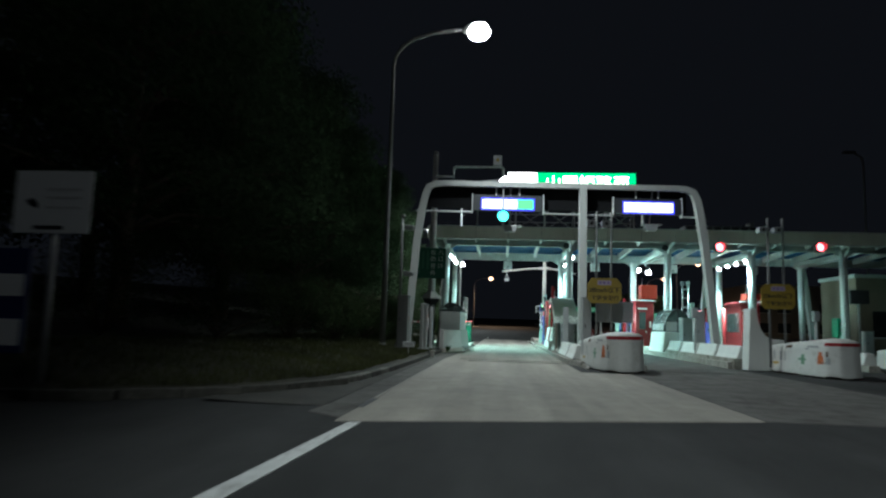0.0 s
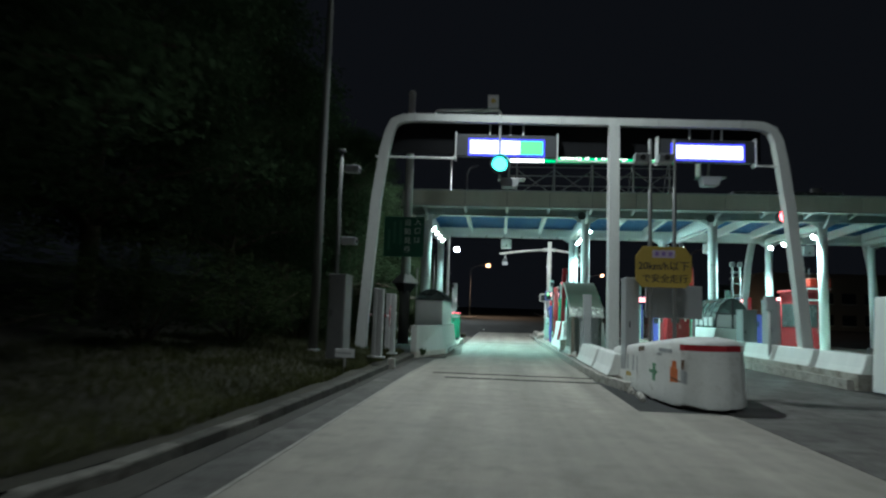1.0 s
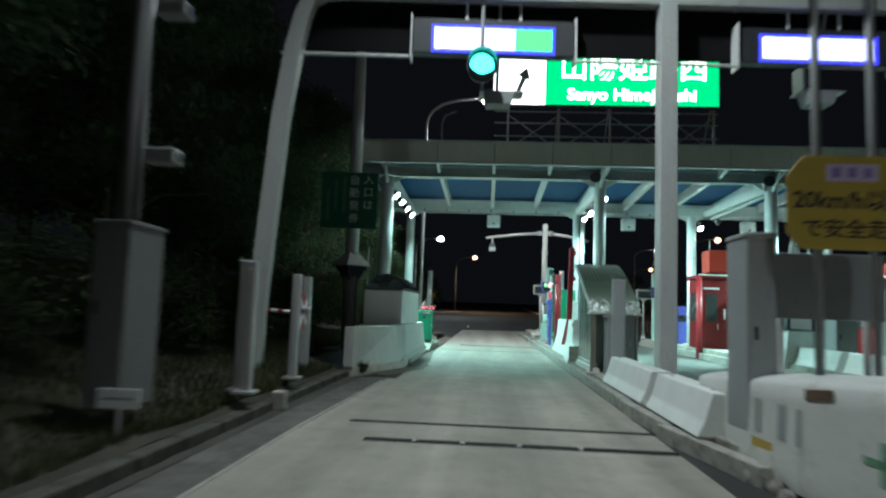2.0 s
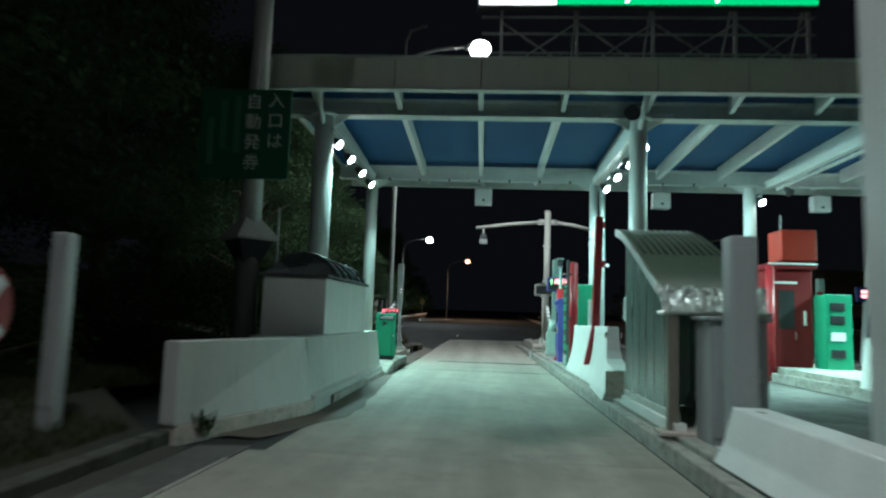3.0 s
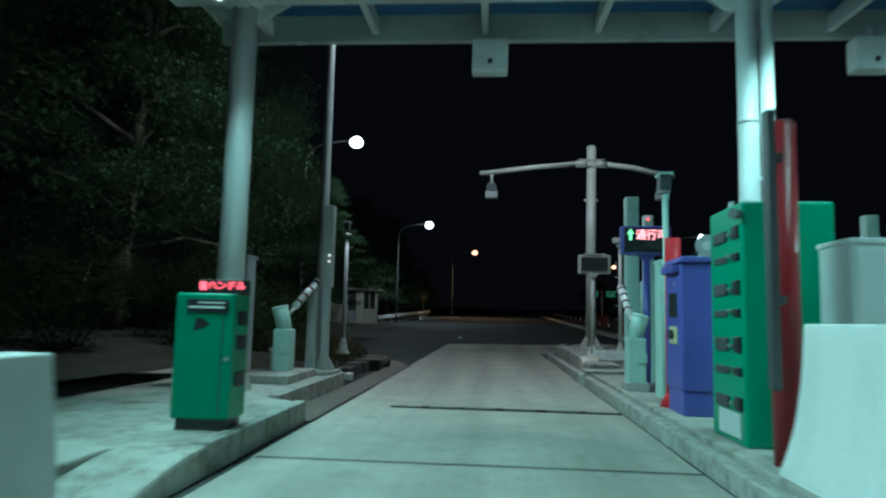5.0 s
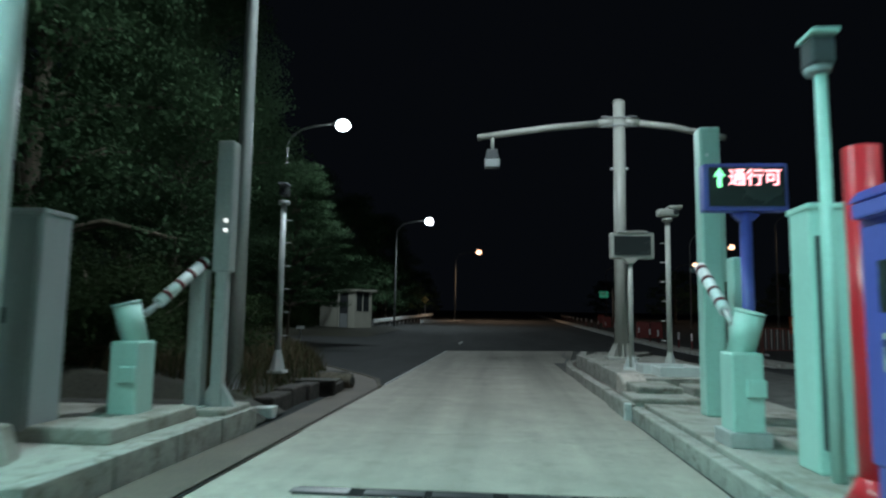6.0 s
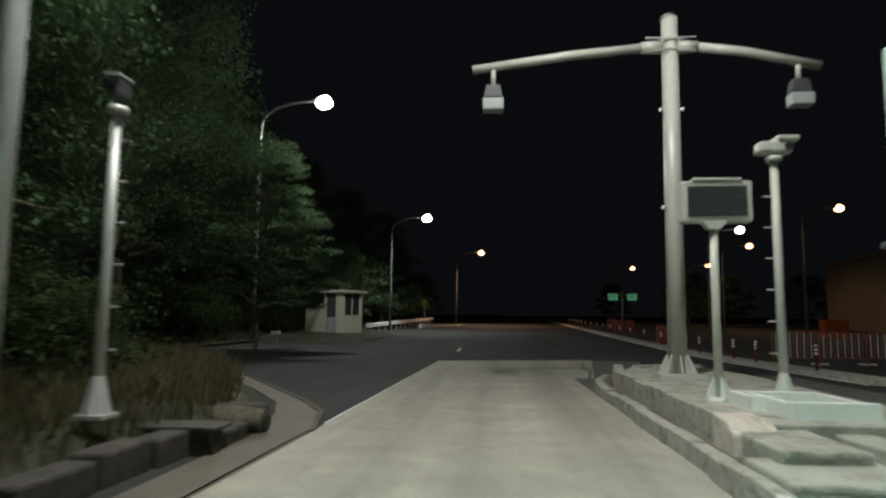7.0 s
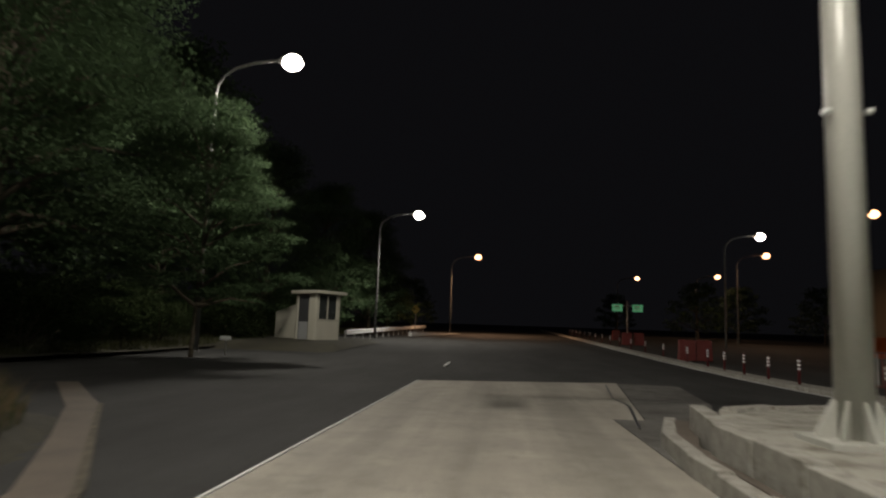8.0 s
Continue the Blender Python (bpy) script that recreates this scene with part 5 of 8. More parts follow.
panel = one_box("panel", (-3.82, -2.36, 34.48, 34.53, 3.32, 4.78), M_SIGNGREEN, sp, "dark green notice panel", bevel=0.006)
for k, (x, body, size) in enumerate(((-2.60, "入口は", 0.27), (-2.96, "自動発券", 0.27))):
    for j, ch in enumerate(body):
        writing("lettering", ch, size, M_PALE, panel, (x, 34.474, 4.58 - j * 0.33 - (0.0 if k == 0 else 0.02)))
for x, z0, z1 in ((-3.22, 3.75, 4.65), (-3.44, 3.8, 4.6), (-3.64, 3.55, 4.3)):
    one_box("text_bar", (x - 0.045, x + 0.045, 34.472, 34.481, z0, z1), M_SIGNBAR, panel, bevel=0)
up = thing("thin_post", (-2.45, 35.2, 1.8), "thin grey upright beside the stair housing", "post")
part("upright", rod(B(), (-2.62, 35.0, 0.2), (-2.62, 35.0, 2.95), 0.025, 0.025, 8), M_GALV, up)

# approach sign boards on the verge
rs = thing("road_sign", (-5.45, 11.2, 0.3), "white rectangular road sign on a grey post", "road sign")
part("post", rod(B(), (-5.42, 11.26, 0.2), (-5.42, 11.26, 2.9), 0.04, 0.04, 12), M_GALV, rs)
pb = one_box("plate", (-5.98, -4.93, 11.19, 11.22, 2.10, 2.92), M_WHITE, rs, bevel=0.01)
part("picture", prism(B(), [(-5.82, 2.52), (-5.72, 2.56), (-5.64, 2.48), (-5.66, 2.42), (-5.76, 2.46)], "y", 11.182, 11.19), M_BLACK, pb)
one_box("text_bar", (-5.68, -5.28, 11.182, 11.19, 2.15, 2.20), M_BLACK, pb, bevel=0)
for z in (2.55, 2.66, 2.42):
    one_box("text_bar", (-5.55, -5.05, 11.183, 11.19, z, z + 0.03), M_PALE2, pb, bevel=0)
nb = thing("notice_board", (-5.7, 10.6, 0.3), "dark blue notice board with white panels", "notice board")
part("post", rod(B(), (-5.8, 10.7, 0.1), (-5.8, 10.7, 2.0), 0.04, 0.04, 12), M_GALV, nb)
bd = one_box("board", (-6.25, -5.24, 10.62, 10.66, 0.60, 1.84), M_BLUEDARK, nb, bevel=0.008)
for z0, z1 in ((0.69, 1.0), (1.27, 1.53)):
    one_box("white_field", (-6.05, -5.29, 10.61, 10.62, z0, z1), M_WHITE, bd, bevel=0)

# ---- first toll island ----
NOSE = [(2.88, 25.4), (2.88, 24.0), (2.93, 22.9), (2.99, 22.1), (3.06, 21.5), (3.18, 21.1), (3.42, 20.91), (3.72, 20.92), (3.97, 21.08), (4.13, 21.4), (4.22, 21.9), (4.28, 22.6), (4.30, 25.0)]


def nose_path(step=0.04):
    """Places and outward normals along the rounded nose, by length from its lane-side end."""
    out, s = [], 0.0
    for (ax, ay), (bx, by) in zip(NOSE, NOSE[1:]):
        d = math.hypot(bx - ax, by - ay)
        n = max(1, int(d / step))
        for k in range(n):
            u = k / n
            out.append((s + d * u, ax + (bx - ax) * u, ay + (by - ay) * u))
        s += d
    out.append((s, *NOSE[-1]))
    full = []
    for i, (q, x, y) in enumerate(out):
        a, b = out[max(0, i - 3)], out[min(len(out) - 1, i + 3)]
        tx, ty = b[1] - a[1], b[2] - a[2]
        m = math.hypot(tx, ty)
        full.append((q, x, y, ty / m, -tx / m))
    return full


PATH_NOSE = [(q, x, y, -nx, -ny) if (x + nx * 0.1 - 3.6) ** 2 + (y + ny * 0.1 - 23.5) ** 2 < (x - 3.6) ** 2 + (y - 23.5) ** 2 else (q, x, y, nx, ny) for q, x, y, nx, ny in nose_path()]


def nose_top(y):
    return 1.0 - 0.07 * max(0.0, y - 21.3)


def nose_patch(s0, s1, z0, z1, mat, parent, name, label="", off=0.004, skew=0.0):
    """A thin painted patch that follows the nose's face."""
    bm = B()
    prev = None
    for q, x, y, nx, ny in PATH_NOSE:
        if s0 <= q <= s1:
            u = (q - s0) / (s1 - s0)
            row = []
            for z in (z0 + skew * u, z1 + skew * u):
                d = off + 0.05 * (1 - z) * 0.6
                row.append(bm.verts.new((x + nx * d, y + ny * d, z)))
            if prev:
                bm.faces.new((prev[0], row[0], row[1], prev[1]))
            prev = row
    return part(name, bm, mat, parent, label)


bumper = thing("island_nose", (3.4, 22.5, 0), "rounded white concrete island nose with dirt and painted pictures", "island nose", "island noses")
bm = B()
rings = []
for z, d in ((0.05, 0.035), (0.12, 0.04), (0.24, 0.03), (0.5, 0.016), (0.8, 0.006), (0.95, 0.0), (0.99, -0.025), (1.03, -0.12), (1.07, -0.32)):
    rings.append([bm.verts.new((x + nx * d, y + ny * d, z * nose_top(y) if z > 0.1 else z + 0.07 * noise.noise((x * 2.6, y * 2.6, 1)) + 0.02 * noise.noise((x * 9, y * 9, 1))))
                  for q, x, y, nx, ny in PATH_NOSE[::2]])
for a, b in zip(rings, rings[1:]):
    for k in range(len(a) - 1):
        bm.faces.new((a[k], a[k + 1], b[k + 1], b[k])).smooth = True
bm.faces.new(rings[-1])
bm.faces.new([r[0] for r in rings] + [r[-1] for r in reversed(rings)])
bmesh.ops.recalc_face_normals(bm, faces=bm.faces)
part("body", bm, M_DIRTYWALL, bumper)
part("footing", prism(B(), [(2.98, 25.2), (2.98, 23.6), (3.06, 22.2), (3.2, 21.4), (3.5, 21.1), (3.8, 21.15), (4.05, 21.6), (4.18, 22.4), (4.2, 25.0)], "z", -0.02, 0.3), M_BAREWALL, bumper)
def s_at(x, y):
    """Length along the nose nearest to a place."""
    return min(PATH_NOSE, key=lambda r: (r[1] - x) ** 2 + (r[2] - y) ** 2)[0]


a = s_at(3.06, 21.45) + 0.28
nose_patch(a - 0.05, a + 1.35, 0.86, 0.945, M_RED, bumper, "reflective_band", "dark red reflective band", skew=0.015)
nose_patch(a - 0.32, a - 0.04, 0.30, 0.60, M_ORANGE2, bumper, "picture", skew=-0.03)
nose_patch(a - 0.24, a - 0.10, 0.58, 0.69, M_ORANGE2, bumper, "picture")
nose_patch(a - 0.02, a + 0.16, 0.36, 0.60, M_CABINET, bumper, "picture", skew=-0.06)
nose_patch(a + 0.00, a + 0.13, 0.58, 0.72, M_BROWN, bumper, "picture")
nose_patch(a - 0.30, a + 0.05, 0.43, 0.45, M_BROWN, bumper, "picture", off=0.006, skew=-0.05)
nose_patch(a - 1.06, a - 0.86, 0.22, 0.60, M_GREENPAINT, bumper, "picture")
nose_patch(a - 1.22, a - 0.78, 0.44, 0.49, M_GREENPAINT, bumper, "picture")
nose_patch(a - 0.88, a - 0.62, 0.74, 0.78, M_CABINET, bumper, "text_bar")
nose_patch(a - 0.80, a - 0.20, 0.80, 0.86, M_CABINET, bumper, "text_bar")
for d in (3.05, 2.72, 2.30, 2.05):
    nose_patch(a - d, a - d + 0.14, 0.38, 0.66, M_CABINET, bumper, "text_bar")
nose_patch(a - 2.75, a - 2.35, 0.20, 0.33, M_YELLOW, bumper, "picture")
nose_patch(a + 0.62, a + 0.74, 0.08, 0.30, M_BROWN, bumper, "rust_stain")
nose_patch(a - 1.9, a - 1.5, 0.74, 0.82, M_BROWN, bumper, "rust_stain", skew=0.04)
for k in range(9):
    x, y = 2.80 + random.uniform(-0.06, 0.06), 22.0 + 0.28 * k
    r = thing("rubble", (x, y, 0), "small broken piece of concrete at the island nose", "rubble", "rubble at the island nose")
    bm = B(); bmesh.ops.create_icosphere(bm, subdivisions=2, radius=random.uniform(0.03, 0.075), matrix=Matrix.Translation((x, y, 0.02)))
    for v in bm.verts:
        v.co += 0.02 * noise.noise_vector(v.co * 18)
    part("lump", bm, M_KERB, r)


def low_wall(x, y0, y1, up=0.0):
    w = thing("low_wall", (x, (y0 + y1) / 2, 0.19), "low white concrete guard block on the island edge", "guard block", "guard blocks")
    part("block", prism(B(), [(x - 0.06, 0.17 + up), (x + 0.45, 0.17 + up), (x + 0.36, 0.60 + up), (x + 0.10, 0.60 + up), (x + 0.02, 0.32 + up)], "y", y0, y1, bevel=0.015), M_WHITEWALL, w)
    for y in (y0 + 0.3, y1 - 0.3):
        part("lifting_hole", rod(B(), (x + 0.2, y, 0.59 + up), (x + 0.2, y, 0.603 + up), 0.03, 0.03, 10), M_DARKBOX, w)
    return w


low_wall(2.66, 24.6, 26.7)
first = low_wall(2.66, 27.0, 29.9)
for k in range(5):
    low_wall(7.96, 25.5 + 2.35 * k, 27.55 + 2.35 * k, 0.13)


def speed_sign(x, y):
    s = thing("speed_sign", (x, y, 0.2), "yellow octagonal speed sign with black lettering on two poles", "road sign", "speed signs")
    for dx in (-0.22, 0.22):
        # Darkened grey stands in for the shade on these poles.
        part("pole", rod(B(), (x + dx, y + 0.08, 0.15), (x + dx, y + 0.08, 4.68), 0.035, 0.035, 12), M_POLE, s)
        part("clamp", box(B(), x + dx - 0.06, x + dx + 0.06, y + 0.0, y + 0.12, 2.2, 2.26, bevel=0.004), M_GALV, s)
    w, h, c = 0.50, 0.375, 0.13
    out = [(x - w, 2.27 - h + c), (x - w + c * 0.8, 2.27 - h), (x + w - c * 0.8, 2.27 - h), (x + w, 2.27 - h + c), (x + w, 2.27 + h - c * 1.3), (x + w - c, 2.27 + h), (x - w + c, 2.27 + h), (x - w, 2.27 + h - c * 1.3)]
    p = part("plate", prism(B(), out, "y", y - 0.02, y, bevel=0.006), M_YELLOW, s)
    one_box("logo_field", (x - 0.2, x + 0.2, y - 0.026, y - 0.02, 2.44, 2.58), M_LILAC, p, bevel=0)
    for dx in (-0.12, 0.0, 0.12):
        one_box("logo_bar", (x + dx - 0.035, x + dx + 0.035, y - 0.029, y - 0.026, 2.47, 2.55), M_VIOLET, p, bevel=0)
    writing("lettering", "20km/h以下", 0.185, M_INK, p, (x, y - 0.024, 2.28), squeeze=0.98, bold=0.003)
    writing("lettering", "で安全走行", 0.165, M_INK, p, (x + 0.02, y - 0.024, 2.05), bold=0.002)
    for dx, z in ((-0.22, 4.22), (0.22, 4.22)):
        b = one_box("camera_box", (x + dx - 0.30, x + dx - 0.03, y - 0.05, y + 0.2, z, z + 0.17), M_CABINET, s, bevel=0.02)
        part("lens", rod(B(), (x + dx - 0.16, y - 0.065, z + 0.085), (x + dx - 0.16, y - 0.05, z + 0.085), 0.055, 0.055, 14), M_BLACK, b)
    return s


speed_sign(3.40, 23.3)
speed_sign(8.66, 24.0)
cabinet("control_cabinet", (2.86, 3.12, 24.0, 24.5, 0.19, 2.10), M_CABINET, "tall grey control cabinet behind the island nose")
db = thing("rear_board", (4.0, 24.9, 0.2), "dark grey board on two posts behind the nose", "sign board")
one_box("board", (3.42, 4.55, 24.86, 24.92, 1.35, 2.02), M_CABINET, db, bevel=0.008)
for x in (3.55, 4.4):
    part("post", rod(B(), (x, 24.95, 0.15), (x, 24.95, 2.0), 0.035, 0.035, 10), M_GALV, db)

# stainless stair shelter
sh = thing("stair_shelter", (3.2, 32.4, 0.2), "stainless steel stair shelter with a curved roof and glazed sides", "stair shelter")
CURVE = [(33.50, 2.50), (33.1, 2.40), (32.7, 2.25), (32.25, 2.05), (31.85, 1.86), (31.5, 1.70), (31.22, 1.58)]


def curve_z(y):
    for (a, za), (b, zb) in zip(CURVE, CURVE[1:]):
        if b <= y <= a:
            return zb + (za - zb) * (y - b) / (a - b)
    return CURVE[-1][1]


part("roof", prism(B(), CURVE + [(y, z - 0.045) for y, z in reversed(CURVE)], "x", 2.58, 3.56, bevel=0.008), M_ROOFMETAL, sh)
part("roof_edge", prism(B(), [(y, z + 0.012) for y, z in CURVE] + [(y, z - 0.085) for y, z in reversed(CURVE)], "x", 2.545, 2.578, bevel=0.006), M_WHITE, sh, "pale painted roof edge")
for k in range(11):
    x = 2.65 + 0.085 * k
    pts = [(x, y, z + 0.006) for y, z in CURVE[:4]]
    part("roof_seam", tube(B(), pts, 0.012, 5), M_ROOFMETAL, sh)
bm = B()
rows = []
for i in range(11):
    row = []
    for k in range(57):
        dent = noise.noise_vector((k * 0.33, i * 0.45, 2)) * 0.075 + noise.noise_vector((k * 0.9, i * 1.1, 7)) * 0.03
        row.append(bm.verts.new((2.53 + 1.02 * k / 56 + 0.4 * dent.x, 31.26 - 0.018 * i + dent.y, 1.62 - 0.026 * i + dent.z)))
    rows.append(row)
for a, b in zip(rows, rows[1:]):
    for k in range(56):
        bm.faces.new((a[k], a[k + 1], b[k + 1], b[k])).smooth = True
part("dented_edge", bm, M_CRUMPLED, sh, "dented shiny stainless front edge")
for x in (2.68, 3.50):
    part("sill_rail", box(B(), x - 0.03, x + 0.03, 31.1, 33.4, 0.30, 0.38, bevel=0.008), M_STAINLESS, sh)
    part("kerb", box(B(), x - 0.06, x + 0.06, 31.0, 33.42, 0.18, 0.30, bevel=0.01), M_WHITEWALL, sh)
    for k in range(7):
        y = 31.25 + 0.355 * k
        part("mullion", box(B(), x - 0.010, x + 0.022, y - 0.012, y + 0.012, 0.36, curve_z(y) - 0.05, bevel=0.003), M_STAINLESS, sh)
        if k < 6:
            a, b = y + 0.013, y + 0.342
            pane = part("pane", prism(B(), [(a, 0.38), (b, 0.38), (b, curve_z(b) - 0.05), (a, curve_z(a) - 0.05)], "x", x - 0.004, x + 0.004), M_GLASS, sh)
    for z in (0.78, 1.28):
        part("cross_rail", box(B(), x + 0.01, x + 0.035, 31.25, 33.4, z, z + 0.035, bevel=0.004), M_STAINLESS, sh)
part("rear_wall", box(B(), 2.70, 3.50, 33.40, 33.44, 0.2, 2.42, bevel=0.006), M_STAINLESS, sh)
one_box("front_post", (2.575, 2.68, 31.03, 31.14, 0.22, 1.34), M_BRONZE, sh, "bronze-coloured front post")
one_box("foot_plate", (2.48, 2.86, 30.93, 31.22, 0.185, 0.225), M_BAREWALL, sh, bevel=0.01)
one_box("front_cap", (2.52, 3.56, 31.0, 31.25, 1.33, 1.37), M_STAINLESS, sh)
fb = thing("steel_locker", (3.15, 30.5, 0.2), "dark grey steel locker beside the shelter", "locker")
body = one_box("body", (2.80, 3.30, 30.5, 30.92, 0.19, 1.28), M_CABINET, fb, bevel=0.012)
d = one_box("door", (2.83, 3.27, 30.485, 30.5, 0.26, 1.23), M_CABINET, body, bevel=0.006)
one_box("handle", (3.2, 3.225, 30.46, 30.485, 0.75, 0.87), M_GALV, d, bevel=0.004)
one_box("lid", (2.77, 3.33, 30.46, 30.95, 1.28, 1.32), M_CABINET, fb, bevel=0.012)
detector_post(2.93, 30.16, 0.20, 1.99, 0.22, M_CABINET, "square grey detector post behind the guard block")

# curved guard wall between shelter and machines
gw = thing("guard_wall", (2.8, 37, 0.19), "pale painted concrete guard wall with a flared end", "guard wall")
end_curve = [(34.05, 0.58), (34.45, 0.59), (34.85, 0.61), (35.1, 0.68), (35.25, 0.80), (35.36, 0.96), (35.42, 1.18)]
bm = B()
sections = []
for y, top in end_curve + [(36.5, 1.18), (38.0, 1.18), (39.62, 1.17)]:
    u = min(1.0, (y - 33.75) / 2.75)
    foot, reach = 2.46 + 0.20 * u, 0.27 - 0.08 * u
    face = [(foot + reach * (1 - math.exp(-(z - 0.2) / 0.42)) / 0.9, z) for z in (0.24 + (top - 0.24) * k / 7 for k in range(8))]
    back = 2.80 if y < 34.3 else 2.93 if y < 34.7 else 2.99
    sections.append([(x, y, z) for x, z in [(foot, 0.14)] + face + [(back, top), (back + 0.03, 0.14)]])
rings = [[bm.verts.new(c) for c in s] for s in sections]
for a, b in zip(rings, rings[1:]):
    for k in range(11):
        bm.faces.new((a[k], a[(k + 1) % 11], b[(k + 1) % 11], b[k])).smooth = 1 <= k <= 7
bm.faces.new(rings[0]); bm.faces.new(list(reversed(rings[-1])))
bmesh.ops.recalc_face_normals(bm, faces=bm.faces)
bmesh.ops.bevel(bm, geom=[e for e in bm.edges if e.calc_face_angle(0) > 0.6], offset=0.012, segments=2, affect="EDGES", profile=0.5)
part("wall", bm, M_WHITEWALL, gw)
part("end_face", box(B(), 2.53, 2.79, 34.035, 34.055, 0.20, 0.56, bevel=0.004), M_BAREWALL, gw, "bare brownish end face")
one_box("reflector", (2.77, 2.97, 35.395, 35.42, 1.00, 1.09), M_STRIPERED, gw, "small dark red reflector plate", bevel=0.004)

bw = thing("guard_wall", (4.0, 37.3, 0.19), "pale painted concrete guard wall facing the second lane", "guard wall")
part("wall", prism(B(), [(3.90, 0.15), (3.95, 0.5), (4.0, 1.17), (4.2, 1.17), (4.26, 0.6), (4.36, 0.15)], "y", 35.3, 36.9, bevel=0.02), M_WHITEWALL, bw)
part("wall", prism(B(), [(4.02, 0.15), (4.04, 0.5), (4.05, 1.17), (4.2, 1.17), (4.26, 0.6), (4.36, 0.15)], "y", 36.91, 39.6, bevel=0.02), M_WHITEWALL, bw)
sp = thing("speaker_post", (3.2, 35.3, 0.19), "grey boxed loudspeaker on a slim post behind the guard wall", "post")
part("post", rod(B(), (3.15, 35.31, 0.18), (3.15, 35.31, 1.30), 0.045, 0.04, 12), M_CABINET, sp)
bx = one_box("box", (3.06, 3.24, 35.22, 35.40, 1.28, 1.67), M_PALEGREY, sp, bevel=0.02)
one_box("cover", (3.08, 3.22, 35.21, 35.222, 1.31, 1.64), M_PALEGREY, bx, bevel=0.006)
rp = thing("red_post", (2.85, 36.5, 0.5), "tall dark red square post with a raked foot", "post", "red posts")
part("post", prism(B(), [(2.81, 1.16), (2.95, 1.16), (3.0, 3.24), (2.86, 3.24)], "y", 36.9, 37.04, bevel=0.012), M_RED, rp)
part("raked_foot", prism(B(), [(2.665, 0.46), (2.805, 0.48), (2.95, 1.17), (2.81, 1.17)], "y", 36.905, 37.035, bevel=0.012), M_RED, rp)
for z in (3.02, 2.28):
    one_box("bracket", (2.97, 3.045, 36.92, 37.02, z, z + 0.12), M_RED, rp, bevel=0.01)
part("strap", rod(B(), (3.0, 36.91, 2.4), (3.015, 36.91, 3.0), 0.012, 0.012, 6), M_WHITE, rp)
rs_ = thing("red_post", (2.86, 39.9, 0.2), "round red bollard post beside the green machine", "post", "red posts")
part("post", rod(B(), (2.86, 39.9, 0.19), (2.86, 39.9, 2.60), 0.10, 0.10, 22), M_RED, rs_)
part("cap", rod(B(), (2.86, 39.9, 2.60), (2.86, 39.9, 2.63), 0.10, 0.07, 22), M_RED, rs_)
gb = thing("grey_guard_plate", (2.70, 39.75, 0.8), "thin grey guard plate in front of the red post", "guard plate")
one_box("plate", (2.68, 2.74, 39.68, 39.78, 0.72, 2.66), M_DARKBOX, gb, bevel=0.008)
one_box("bracket", (2.73, 2.80, 39.72, 39.80, 1.3, 1.36), M_DARKBOX, gb, bevel=0.004)
one_box("bracket", (2.73, 2.80, 39.72, 39.80, 2.3, 2.36), M_DARKBOX, gb, bevel=0.004)

gm = thing("ticket_machine", (3.1, 40.9, 0.2), "tall green ticket machine with dark fittings on its lane side", "ticket machine")
body = one_box("body", (2.80, 3.52, 40.5, 41.3, 0.19, 2.16), M_GREEN, gm, bevel=0.02)
for z, h in ((0.46, 0.14), (0.74, 0.09), (0.93, 0.16), (1.22, 0.08), (1.40, 0.15), (1.68, 0.08), (1.86, 0.14)):
    one_box("fitting", (2.772, 2.81, 40.57, 40.70, z, z + h * 0.8), M_BLACK, body, bevel=0.012)
    one_box("fitting", (2.778, 2.805, 40.86, 41.16, z, z + h * 0.7), M_DARKBOX, body, bevel=0.01)
    part("knob", rod(B(), (2.80, 40.78, z + 0.05), (2.765, 40.78, z + 0.05), 0.018, 0.014, 10), M_STAINLESS, body, "bright steel knob")
one_box("lower_panel", (2.785, 2.803, 40.6, 41.1, 0.24, 0.44), M_PALEGREY, body, "pale lower panel", bevel=0.004)
part("side_lamp", rod(B(), (2.78, 40.52, 2.05), (2.72, 40.48, 2.05), 0.04, 0.045, 12), M_DARKBOX, body)
for x in (2.86, 3.46):
    part("lifting_eye", rod(B(), (x, 40.9, 2.16), (x, 40.9, 2.22), 0.03, 0.02, 8), M_GALV, body)
one_box("yellow_label", (2.97, 3.05, 40.49, 40.502, 1.85, 2.0), M_YELLOW, body, bevel=0)
cabinet("grey_cabinet", (3.24, 3.50, 39.75, 40.2, 0.19, 1.76), M_PALEGREY, "pale grey metal cabinet beside the green machine")
one = thing("small_sign", (3.16, 39.4, 1.2), "white pipe rail on top of the guard wall", "rail")
part("rail", rod(B(), (3.1, 38.0, 1.17), (3.1, 38.0, 1.3), 0.02, 0.02, 8), M_STEEL, one)

dome = thing("dome_camera", (4.1, 42.85, 2.8), "white dome camera on a column", "camera")
part("arm", rod(B(), (3.9, 42.9, 2.86), (4.15, 42.75, 2.86), 0.03, 0.03, 8), M_WHITE, dome)
bm = B(); bmesh.ops.create_uvsphere(bm, u_segments=16, v_segments=10, radius=0.06, matrix=Matrix.Translation((4.16, 42.72, 2.82)))
for f in bm.faces:
    f.smooth = True
part("dome", bm, M_WHITE, dome)

